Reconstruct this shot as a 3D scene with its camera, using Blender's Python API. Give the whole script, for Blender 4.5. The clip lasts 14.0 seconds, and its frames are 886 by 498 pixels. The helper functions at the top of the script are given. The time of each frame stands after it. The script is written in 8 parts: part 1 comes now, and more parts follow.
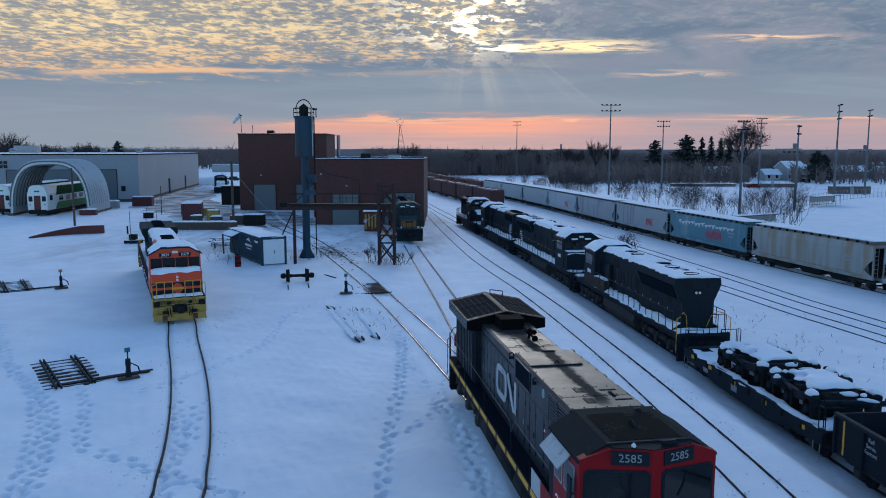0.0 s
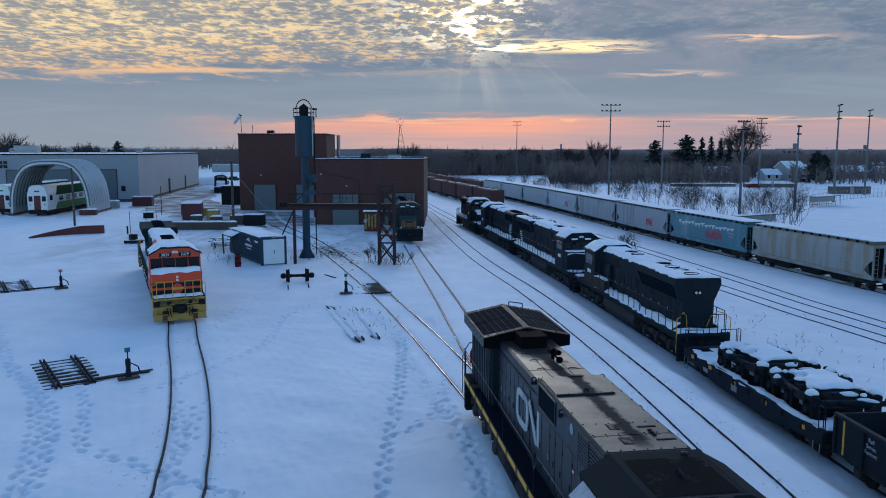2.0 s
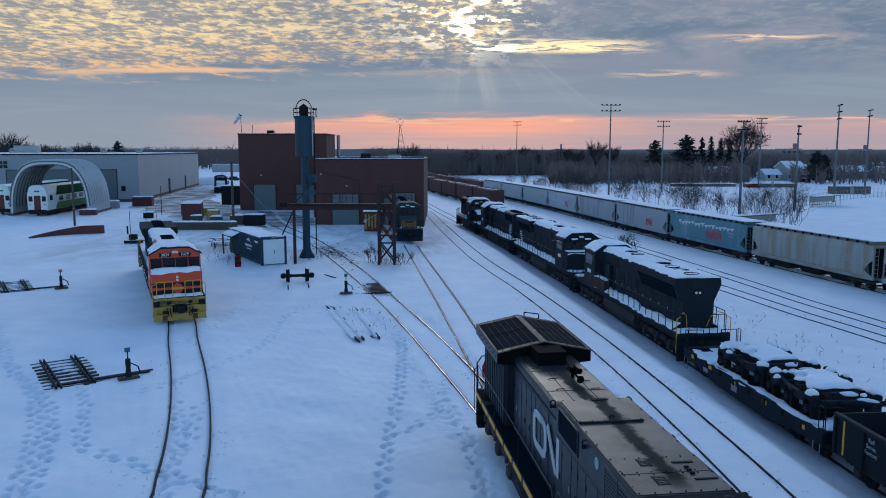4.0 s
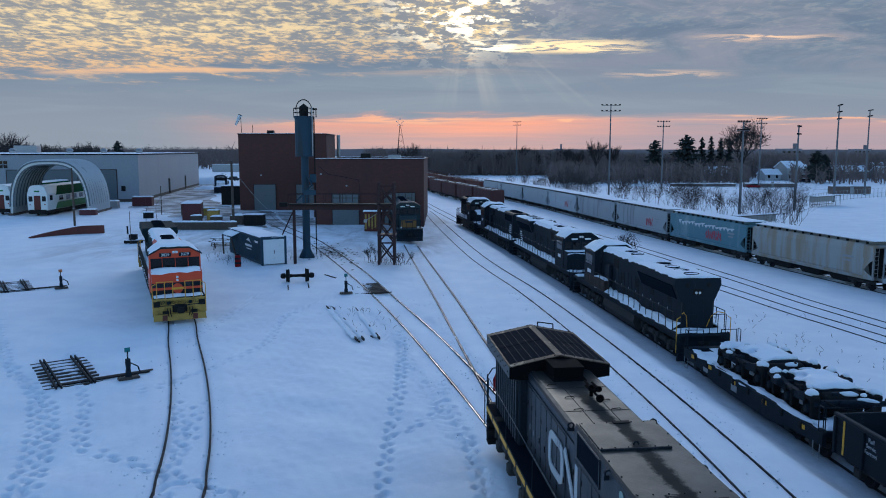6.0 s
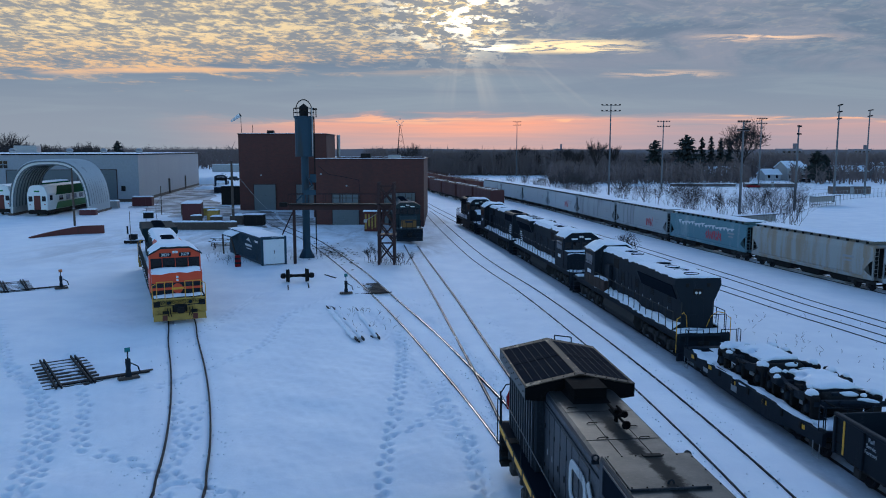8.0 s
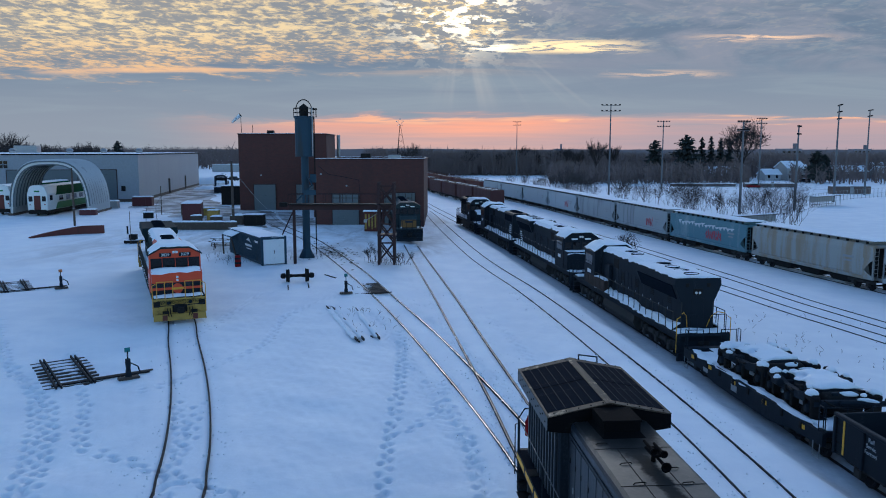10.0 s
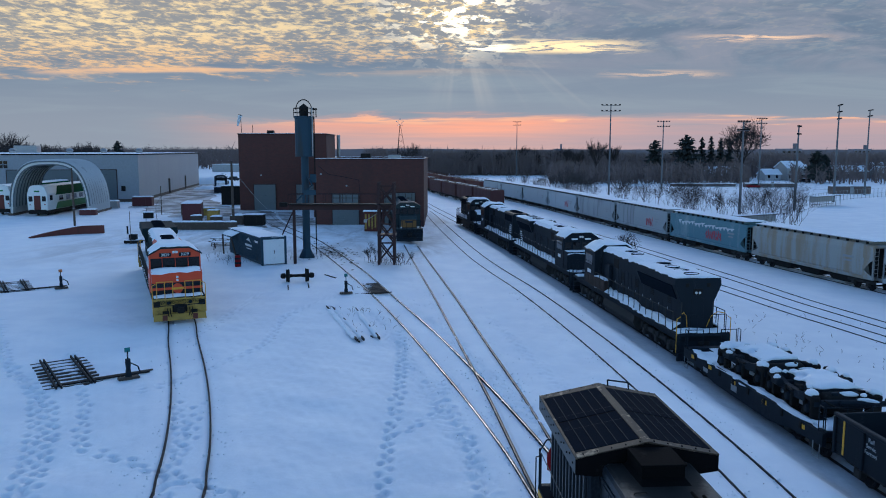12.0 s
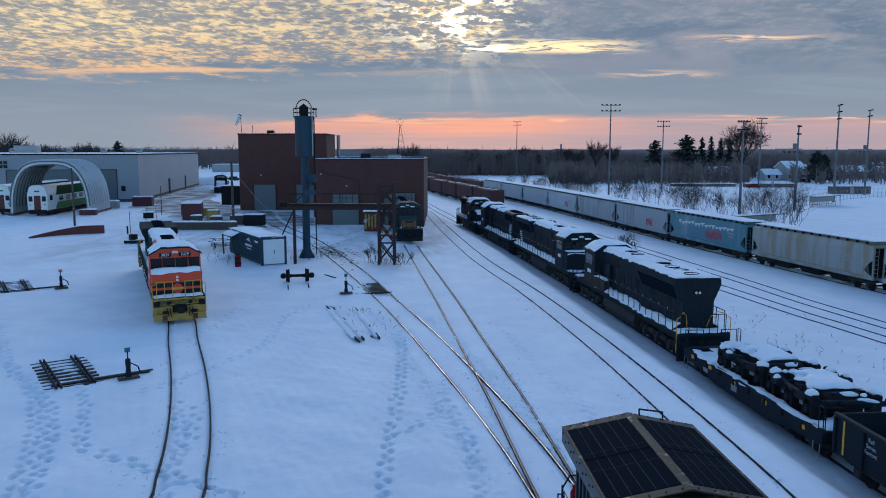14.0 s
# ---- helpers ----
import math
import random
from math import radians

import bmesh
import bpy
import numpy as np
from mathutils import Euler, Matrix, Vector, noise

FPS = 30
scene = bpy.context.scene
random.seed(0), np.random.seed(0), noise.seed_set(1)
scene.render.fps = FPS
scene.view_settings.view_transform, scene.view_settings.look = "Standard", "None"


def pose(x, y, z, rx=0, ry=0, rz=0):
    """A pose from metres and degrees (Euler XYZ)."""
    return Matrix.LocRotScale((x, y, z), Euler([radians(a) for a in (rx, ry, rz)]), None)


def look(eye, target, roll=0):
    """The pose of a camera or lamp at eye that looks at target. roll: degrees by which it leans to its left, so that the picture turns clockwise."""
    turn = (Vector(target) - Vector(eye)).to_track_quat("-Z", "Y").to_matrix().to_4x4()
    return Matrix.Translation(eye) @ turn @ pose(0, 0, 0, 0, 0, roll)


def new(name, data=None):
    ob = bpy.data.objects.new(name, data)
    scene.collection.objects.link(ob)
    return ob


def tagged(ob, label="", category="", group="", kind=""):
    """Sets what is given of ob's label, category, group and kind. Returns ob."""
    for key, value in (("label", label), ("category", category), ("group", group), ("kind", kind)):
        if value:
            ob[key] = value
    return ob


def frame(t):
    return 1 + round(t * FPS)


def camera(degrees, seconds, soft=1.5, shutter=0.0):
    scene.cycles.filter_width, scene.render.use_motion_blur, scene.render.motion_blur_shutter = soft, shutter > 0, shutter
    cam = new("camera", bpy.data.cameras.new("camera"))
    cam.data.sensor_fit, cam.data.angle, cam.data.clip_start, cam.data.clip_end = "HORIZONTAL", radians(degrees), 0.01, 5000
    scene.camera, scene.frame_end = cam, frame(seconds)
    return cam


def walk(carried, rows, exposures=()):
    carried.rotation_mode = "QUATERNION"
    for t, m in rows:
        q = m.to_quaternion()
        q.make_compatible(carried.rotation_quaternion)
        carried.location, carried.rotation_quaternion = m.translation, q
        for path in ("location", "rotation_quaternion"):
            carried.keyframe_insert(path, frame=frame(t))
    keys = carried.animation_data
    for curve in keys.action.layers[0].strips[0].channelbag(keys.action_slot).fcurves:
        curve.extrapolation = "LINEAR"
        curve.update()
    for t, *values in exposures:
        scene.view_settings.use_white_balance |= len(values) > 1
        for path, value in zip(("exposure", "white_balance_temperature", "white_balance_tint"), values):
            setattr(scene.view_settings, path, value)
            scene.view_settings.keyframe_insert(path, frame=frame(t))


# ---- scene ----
cam = camera(60.29, 14.0, soft=1.0)
EYE = (0.0, 0.0, 10.6)
walk(cam, [(0, pose(*EYE, 82.656, 0, 0)), (14, pose(*EYE, 82.656, 0, 0))], [(0, 0.42, 5100, 8), (14, 0.45, 5100, 8)])

# ---- light ----
world = bpy.data.worlds.new("world")
scene.world = world
world.use_nodes = True
wt = world.node_tree
sky = wt.nodes.new("ShaderNodeTexSky")
sky.sky_type = "NISHITA"
sky.sun_disc = False
sky.sun_elevation = radians(14)
sky.sun_rotation = radians(2)
sky.altitude = 200
wt.nodes["Background"].inputs["Strength"].default_value = 0.15
wt.links.new(sky.outputs[0], wt.nodes["Background"].inputs["Color"])

sun_data = bpy.data.lights.new("sun", "SUN")
sun_data.energy = 0.3
sun_data.angle = radians(12)
sun_data.color = (1.0, 0.8, 0.58)
sun = new("sun", sun_data)
sun.matrix_world = look((0, 0, 100), (-3.4, -97, 75.8))


# ---- small tools ----
class Nodes:
    """Short names for the nodes of one material."""

    def __init__(self, tree):
        self.t = tree

    def put(self, socket, value):
        if value is None:
            return
        if isinstance(value, bpy.types.NodeSocket):
            self.t.links.new(value, socket)
        elif isinstance(value, (tuple, list)) and len(value) == 3 and socket.type == "RGBA":
            socket.default_value = (*value, 1)
        else:
            socket.default_value = value

    def math(self, op, a, b=None, c=None, clamp=False):
        n = self.t.nodes.new("ShaderNodeMath")
        n.operation, n.use_clamp = op, clamp
        for s, v in zip(n.inputs, (a, b, c)):
            self.put(s, v)
        return n.outputs[0]

    def step(self, x, lo, hi):
        n = self.t.nodes.new("ShaderNodeMapRange")
        n.interpolation_type = "SMOOTHSTEP"
        self.put(n.inputs[0], x), self.put(n.inputs[1], lo), self.put(n.inputs[2], hi)
        return n.outputs[0]

    def mix(self, f, a, b, blend="MIX"):
        n = self.t.nodes.new("ShaderNodeMix")
        n.data_type, n.blend_type = "RGBA", blend
        self.put(n.inputs[0], f), self.put(n.inputs[6], a), self.put(n.inputs[7], b)
        return n.outputs[2]

    def noise(self, vec, scale, detail=4.0, rough=0.55, distort=0.0):
        n = self.t.nodes.new("ShaderNodeTexNoise")
        self.put(n.inputs["Vector"], vec)
        n.inputs["Scale"].default_value, n.inputs["Detail"].default_value = scale, detail
        n.inputs["Roughness"].default_value, n.inputs["Distortion"].default_value = rough, distort
        return n.outputs[0]

    def coords(self):
        return self.t.nodes.new("ShaderNodeTexCoord").outputs["Object"]

    def split(self, vec):
        n = self.t.nodes.new("ShaderNodeSeparateXYZ")
        self.put(n.inputs[0], vec)
        return n.outputs

    def join(self, x, y, z):
        n = self.t.nodes.new("ShaderNodeCombineXYZ")
        for s, v in zip(n.inputs, (x, y, z)):
            self.put(s, v)
        return n.outputs[0]

    def bump(self, height, strength, distance):
        n = self.t.nodes.new("ShaderNodeBump")
        n.inputs["Strength"].default_value, n.inputs["Distance"].default_value = strength, distance
        self.put(n.inputs["Height"], height)
        return n.outputs[0]


def surface(name, base, worn=None, amount=0.5, scale=1.2, rough=0.6, metal=0.0, bump=0.2, grain=14.0, streak=False, gloss=0.15, spec=0.35):
    """A painted, rusty or bare surface: base colour, a second worn colour in patches, fine grain and relief."""
    m = bpy.data.materials.new(name)
    m.use_nodes = True
    n = Nodes(m.node_tree)
    bsdf = m.node_tree.nodes["Principled BSDF"]
    info = m.node_tree.nodes.new("ShaderNodeObjectInfo")
    vec = m.node_tree.nodes.new("ShaderNodeVectorMath")
    vec.operation = "ADD"
    n.put(vec.inputs[0], n.coords())
    rnd = n.math("MULTIPLY", info.outputs["Random"], 37.0)
    n.put(vec.inputs[1], n.join(rnd, rnd, rnd))
    p = vec.outputs[0]
    if streak:
        s = n.split(p)
        p2 = n.join(s[0], s[1], n.math("MULTIPLY", s[2], 0.12))
    else:
        p2 = p
    big, fine = n.noise(p2, scale, 5, 0.6), n.noise(p, grain, 3, 0.6)
    worn = worn or tuple(min(1, c * 1.35 + 0.01) for c in base)
    mask = n.step(n.math("ADD", big, n.math("MULTIPLY", n.math("SUBTRACT", fine, 0.5), 0.35)), 0.72 - 0.35 * amount, 0.9 - 0.35 * amount)
    col = n.mix(mask, base, worn)
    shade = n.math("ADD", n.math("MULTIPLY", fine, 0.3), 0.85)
    col = n.mix(1.0, col, n.join(shade, shade, shade), "MULTIPLY")
    n.put(bsdf.inputs["Base Color"], col)
    n.put(bsdf.inputs["Roughness"], n.math("ADD", rough - gloss / 2, n.math("MULTIPLY", big, gloss), clamp=True))
    bsdf.inputs["Metallic"].default_value = metal
    bsdf.inputs["Specular IOR Level"].default_value = spec
    if bump:
        n.put(bsdf.inputs["Normal"], n.bump(n.math("ADD", fine, big), bump, 0.02))
    return m


class Shape:
    """Collects the faces of one mesh."""

    def __init__(self):
        self.v, self.f = [], []

    def add(self, verts, faces):
        k = len(self.v)
        self.v += [tuple(p) for p in verts]
        self.f += [tuple(k + i for i in f) for f in faces]
        return self

    def box(self, x0, x1, y0, y1, z0, z1, c=0.0):
        """A box, its edges cut off by c."""
        m = Vector(((x0 + x1) / 2, (y0 + y1) / 2, (z0 + z1) / 2))
        h = (abs(x1 - x0) / 2, abs(y1 - y0) / 2, abs(z1 - z0) / 2)
        c = min(c, 0.9 * min(h))
        if c <= 0:
            pts = [m + Vector((a * h[0], b * h[1], d * h[2])) for a in (-1, 1) for b in (-1, 1) for d in (-1, 1)]
            return self.add(pts, [(0, 1, 3, 2), (4, 6, 7, 5), (0, 4, 5, 1), (2, 3, 7, 6), (0, 2, 6, 4), (1, 5, 7, 3)])
        pts, idx = [], {}
        for a in (-1, 1):
            for b in (-1, 1):
                for d in (-1, 1):
                    s = (a, b, d)
                    for ax in range(3):
                        idx[s, ax] = len(pts)
                        pts.append(m + Vector([s[i] * (h[i] if i == ax else h[i] - c) for i in range(3)]))
        faces = []
        for ax in range(3):
            u, w = [i for i in range(3) if i != ax]
            for sg in (-1, 1):
                ring = []
                for su, sw in ((-1, -1), (1, -1), (1, 1), (-1, 1)):
                    s = [0, 0, 0]
                    s[ax], s[u], s[w] = sg, su, sw
                    ring.append(idx[tuple(s), ax])
                faces.append(ring)
            for su in (-1, 1):
                for sw in (-1, 1):
                    s0, s1 = [0, 0, 0], [0, 0, 0]
                    s0[ax], s0[u], s0[w] = -1, su, sw
                    s1[ax], s1[u], s1[w] = 1, su, sw
                    faces.append((idx[tuple(s0), u], idx[tuple(s1), u], idx[tuple(s1), w], idx[tuple(s0), w]))
        for a in (-1, 1):
            for b in (-1, 1):
                for d in (-1, 1):
                    faces.append(tuple(idx[(a, b, d), i] for i in range(3)))
        return self.add(pts, faces)

    def rod(self, p0, p1, r, n=8, r1=None):
        """A round bar from p0 to p1, tapering to r1."""
        p0, p1 = Vector(p0), Vector(p1)
        r1 = r if r1 is None else r1
        d = (p1 - p0).normalized()
        a = d.orthogonal().normalized()
        b = d.cross(a)
        ring = [a * math.cos(2 * math.pi * i / n) + b * math.sin(2 * math.pi * i / n) for i in range(n)]
        pts = [p0 + q * r for q in ring] + [p1 + q * r1 for q in ring]
        return self.add(pts, [(i, (i + 1) % n, n + (i + 1) % n, n + i) for i in range(n)] + [tuple(range(n))[::-1], tuple(range(n, 2 * n))])

    def pipe(self, pts, r, n=6):
        for p, q in zip(pts, pts[1:]):
            self.rod(p, q, r, n)
        return self

    def prism(self, ring, axis, lo, hi):
        """A profile pushed along an axis; ring holds the two other coordinates in their order."""
        def at(p, s):
            q = list(p)
            q.insert(axis, s)
            return q
        n = len(ring)
        pts = [at(p, lo) for p in ring] + [at(p, hi) for p in ring]
        return self.add(pts, [(i, (i + 1) % n, n + (i + 1) % n, n + i) for i in range(n)] + [tuple(range(n))[::-1], tuple(range(n, 2 * n))])

    def lathe(self, prof, n=16, centre=(0, 0, 0), axis=2):
        """A profile of (radius, height) turned about an axis."""
        pts, faces, m = [], [], len(prof)
        for i in range(n):
            a = 2 * math.pi * i / n
            for r, z in prof:
                q = [r * math.cos(a), r * math.sin(a)]
                q.insert(axis, z)
                pts.append([q[k] + centre[k] for k in range(3)])
        for i in range(n):
            for j in range(m - 1):
                faces.append((i * m + j, ((i + 1) % n) * m + j, ((i + 1) % n) * m + j + 1, i * m + j + 1))
        return self.add(pts, faces)

    def mesh(self, name, smooth=False):
        me = bpy.data.meshes.new(name)
        me.from_pydata(self.v, [], self.f)
        bm = bmesh.new()
        bm.from_mesh(me)
        bmesh.ops.recalc_face_normals(bm, faces=bm.faces)
        bm.to_mesh(me)
        bm.free()
        if smooth:
            me.polygons.foreach_set("use_smooth", [True] * len(me.polygons))
        return me


def part(name, shape, material, parent=None, label="", smooth=False, m=None):
    me = shape if isinstance(shape, bpy.types.Mesh) else shape.mesh(name, smooth)
    ob = new(name, me)
    if not me.materials:
        me.materials.append(material)
    if parent:
        ob.parent = parent
    if m is not None:
        ob.matrix_basis = m
    if label:
        ob["label"] = label
    return ob


def thing(name, m, label, category, group=""):
    ob = new(name)
    ob.empty_display_size = 0.3
    ob.matrix_basis = m
    return tagged(ob, label, category, group)


def snow_cap(x0, x1, y0, y1, z, thick, step=0.25, seed=0.0, ragged=0.12, gaps=0.0):
    """A lying sheet of snow with an uneven top and rounded, ragged edges. z: the support's height, or a function of x and y."""
    s = Shape()
    nx, ny = max(3, int((x1 - x0) / step) + 1), max(3, int((y1 - y0) / step) + 1)
    top, low = [], []
    for i in range(nx):
        for j in range(ny):
            u, w = i / (nx - 1), j / (ny - 1)
            ex = ragged * (noise.noise((x0 + seed, y0 + (y1 - y0) * w * 1.7, 3.1 + seed))) if i in (0, nx - 1) else 0
            ey = ragged * (noise.noise((x0 + (x1 - x0) * u * 1.7, y0 + seed, 7.7 + seed))) if j in (0, ny - 1) else 0
            x, y = x0 + (x1 - x0) * u + ex, y0 + (y1 - y0) * w + ey
            base = z(x, y) if callable(z) else z
            edge = min(u * (x1 - x0), (1 - u) * (x1 - x0), w * (y1 - y0), (1 - w) * (y1 - y0))
            lump = 0.75 + 0.5 * noise.noise((x * 0.9 + seed, y * 0.9, seed)) + 0.2 * noise.noise((x * 3.1, y * 3.1, seed))
            h = thick * lump * min(1, 0.25 + edge / (thick * 1.6 + 0.02))
            if gaps and noise.noise((x * 0.8 + 5 * seed, y * 0.8, 9.3)) > 0.5 - gaps:
                h = -0.03
            top.append((x, y, base + h))
            low.append((x, y, base - 0.015))
    n = nx * ny
    faces = []
    for i in range(nx - 1):
        for j in range(ny - 1):
            a = i * ny + j
            faces.append((a, a + ny, a + ny + 1, a + 1))
            faces.append((n + a, n + a + 1, n + a + ny + 1, n + a + ny))
    rim = [j for j in range(ny)] + [i * ny + ny - 1 for i in range(1, nx)] + [(nx - 1) * ny + j for j in range(ny - 2, -1, -1)] + [i * ny for i in range(nx - 2, 0, -1)]
    for a, b in zip(rim, rim[1:] + rim[:1]):
        faces.append((a, b, n + b, n + a))
    return s.add(top + low, faces)


# ---- materials ----
def snow_material():
    m = bpy.data.materials.new("snow")
    m.use_nodes = True
    n = Nodes(m.node_tree)
    b = m.node_tree.nodes["Principled BSDF"]
    p = n.coords()
    a, c, d = n.noise(p, 0.35, 5, 0.6), n.noise(p, 3.0, 4, 0.6), n.noise(p, 40.0, 2, 0.5)
    col = n.mix(n.step(a, 0.35, 0.7), (0.80, 0.83, 0.88), (0.88, 0.90, 0.93))
    col = n.mix(n.math("MULTIPLY", n.step(c, 0.6, 0.85), 0.35), col, (0.72, 0.75, 0.80))
    # greyer band along the storage track, trodden slush before the shed
    x, y, z = n.split(p)
    off = n.math("ADD", n.math("SUBTRACT", x, 17.9), n.math("ADD", n.math("MULTIPLY", y, 0.0661), n.math("MULTIPLY", n.math("MULTIPLY", y, y), 0.000427)))
    wander = n.math("MULTIPLY", n.math("SUBTRACT", n.noise(p, 0.7, 6, 0.65), 0.5), 2.4)
    grey_band = n.math("MULTIPLY", n.step(n.math("ADD", off, wander), -3.3, -1.7), n.step(n.math("ADD", off, wander), 3.2, 1.6))
    grey_band = n.math("MULTIPLY", grey_band, n.math("MULTIPLY", n.step(y, 105.0, 92.0), n.math("ADD", 0.45, n.math("MULTIPLY", c, 0.7))))
    col = n.mix(n.math("MULTIPLY", grey_band, 0.8, clamp=True), col, (0.40, 0.44, 0.50))
    yard = n.math("MULTIPLY", n.math("MULTIPLY", n.step(y, 62.0, 80.0), n.step(y, 125.0, 112.0)), n.math("MULTIPLY", n.step(x, 3.0, -2.0), n.step(x, -50.0, -32.0)))
    slush = n.math("MULTIPLY", yard, n.step(n.noise(n.join(n.math("MULTIPLY", x, 0.22), n.math("MULTIPLY", y, 0.08), 0.0), 1.0, 7, 0.7, 0.6), 0.38, 0.66))
    col = n.mix(n.math("MULTIPLY", slush, 0.75), col, (0.42, 0.41, 0.41))
    n.put(b.inputs["Base Color"], col)
    b.inputs["Roughness"].default_value = 0.8
    b.inputs["Specular IOR Level"].default_value = 0.25
    h = n.math("ADD", n.math("MULTIPLY", c, 1.0), n.math("MULTIPLY", d, 0.12))
    n.put(b.inputs["Normal"], n.bump(h, 0.35, 0.06))
    return m


def sky_material():
    """Broken altocumulus over a grey-blue bank and a clear orange strip above the horizon."""
    m = bpy.data.materials.new("dawn_clouds")
    m.use_nodes = True
    t = m.node_tree
    t.nodes.remove(t.nodes["Principled BSDF"])
    n = Nodes(t)
    x, y, z = n.split(n.coords())
    u = n.math("MULTIPLY", n.math("DIVIDE", x, y), 1.35)      # sideways, thousandths of the focal length
    e = n.math("MULTIPLY", n.math("DIVIDE", z, y), 1.35)      # height above the horizon, the same measure
    # cloud layer seen in perspective
    deep = n.math("DIVIDE", 1.0, n.math("ADD", e, 0.10))
    lay = n.join(n.math("MULTIPLY", n.math("MULTIPLY", u, deep), 2.0), n.math("MULTIPLY", deep, 2.2), 0.0)
    puffs = n.noise(lay, 7.5, 6, 0.62, 0.4)
    banks = n.noise(lay, 1.6, 4, 0.55, 0.3)
    streaks = n.noise(n.join(n.math("MULTIPLY", u, 2.2), n.math("MULTIPLY", e, 26.0), 1.7), 1.0, 5, 0.6, 0.5)
    # grey-blue ground tone
    col = n.mix(n.step(e, 0.03, 0.20), (0.215, 0.245, 0.29), (0.135, 0.185, 0.25))
    col = n.mix(n.math("MULTIPLY", n.step(streaks, 0.42, 0.72), 0.55), col, (0.24, 0.285, 0.32))
    shade = n.step(n.math("ADD", banks, n.math("MULTIPLY", n.math("SUBTRACT", puffs, 0.5), 0.5)), 0.40, 0.66)
    col = n.mix(n.math("MULTIPLY", n.math("MULTIPLY", n.step(e, 0.12, 0.18), n.math("SUBTRACT", 1.0, shade)), 0.55), col, (0.115, 0.145, 0.20))
    # lit puffs high up, yellower near the sun, fading to the right
    near_sun = n.math("POWER", 2.718, n.math("MULTIPLY", n.math("ADD", n.math("POWER", n.math("DIVIDE", n.math("SUBTRACT", u, 0.035), 0.095), 2.0), n.math("POWER", n.math("DIVIDE", n.math("SUBTRACT", e, 0.24), 0.055), 2.0)), -1.0))
    left = n.step(u, 0.30, -0.45)
    lit = n.step(n.math("ADD", puffs, n.math("MULTIPLY", n.math("SUBTRACT", banks, 0.5), 0.55)), n.math("SUBTRACT", 0.50, n.math("MULTIPLY", left, 0.10)), 0.66)
    floor_e = n.math("SUBTRACT", 0.165, n.math("MULTIPLY", left, 0.035))
    high = n.step(n.math("SUBTRACT", n.math("ADD", e, n.math("MULTIPLY", n.math("SUBTRACT", banks, 0.5), 0.12)), floor_e), -0.01, 0.035)
    col = n.mix(n.math("MULTIPLY", n.math("MULTIPLY", left, high), 0.6), col, (0.30, 0.285, 0.25))
    gold = n.mix(n.step(e, 0.13, 0.22), (0.70, 0.43, 0.20), (0.80, 0.61, 0.31))
    right = n.step(u, 0.06, 0.22)
    blots = n.noise(n.join(n.math("MULTIPLY", u, 5.0), n.math("MULTIPLY", e, 17.0), 6.3), 1.0, 6, 0.62, 0.6)
    col = n.mix(n.math("MULTIPLY", n.math("MULTIPLY", right, n.step(e, 0.10, 0.17)), n.step(blots, 0.36, 0.62)), col, (0.205, 0.225, 0.275))
    amount = n.math("MULTIPLY", n.math("MULTIPLY", n.math("MULTIPLY", lit, high), n.math("SUBTRACT", 1.0, n.math("MULTIPLY", right, 0.8))), n.math("ADD", 0.30, n.math("ADD", n.math("MULTIPLY", left, 0.55), near_sun)), clamp=True)
    col = n.mix(amount, col, gold)
    # long bright slits under the sun
    slit_shape = n.noise(n.join(n.math("MULTIPLY", u, 8.0), n.math("MULTIPLY", e, 75.0), 4.4), 1.0, 6, 0.7, 1.2)
    reach = n.math("MULTIPLY", n.step(u, 0.02, 0.06), n.step(u, 0.40, 0.25))
    slit = n.math("MULTIPLY", n.step(slit_shape, 0.47, 0.56), n.math("MULTIPLY", n.step(e, 0.163, 0.174), n.step(e, 0.196, 0.182)))
    col = n.mix(n.math("MULTIPLY", slit, reach), col, (1.0, 0.76, 0.40))
    col = n.mix(n.math("MULTIPLY", slit, n.math("MULTIPLY", n.step(u, 0.03, 0.06), n.step(u, 0.17, 0.10))), col, (1.25, 1.1, 0.76))
    thin = n.step(slit_shape, 0.45, 0.60)
    for e0, e1, u0, u1, k in ((0.182, 0.205, 0.40, 0.74, 0.75), (0.122, 0.142, 0.26, 0.54, 0.55)):
        mid_e, mid_u = (e0 + e1) / 2, (u0 + u1) / 2
        band = n.math("MULTIPLY", n.math("MULTIPLY", n.step(e, e0, mid_e), n.step(e, e1, mid_e)), n.math("MULTIPLY", n.step(u, u0, mid_u), n.step(u, u1, mid_u)))
        col = n.mix(n.math("MULTIPLY", n.math("MULTIPLY", band, thin), k * 1.5, clamp=True), col, (0.72, 0.50, 0.33))
    low = n.math("MULTIPLY", n.step(streaks, 0.50, 0.64), n.math("MULTIPLY", n.step(e, 0.125, 0.14), n.step(e, 0.165, 0.15)))
    col = n.mix(n.math("MULTIPLY", low, n.math("MULTIPLY", left, 0.8)), col, (0.68, 0.42, 0.22))
    # the sun behind: soft glow, and burnt-out gaps
    col = n.mix(n.math("MULTIPLY", near_sun, 0.16), col, (0.85, 0.70, 0.45))
    gaps = n.noise(n.join(n.math("MULTIPLY", u, 26.0), n.math("MULTIPLY", e, 62.0), 2.6), 1.0, 4, 0.62, 0.35)
    glare = n.math("MULTIPLY", near_sun, n.step(gaps, 0.52, 0.59))
    col = n.mix(n.math("MULTIPLY", glare, 1.5, clamp=True), col, (1.25, 1.1, 0.78))
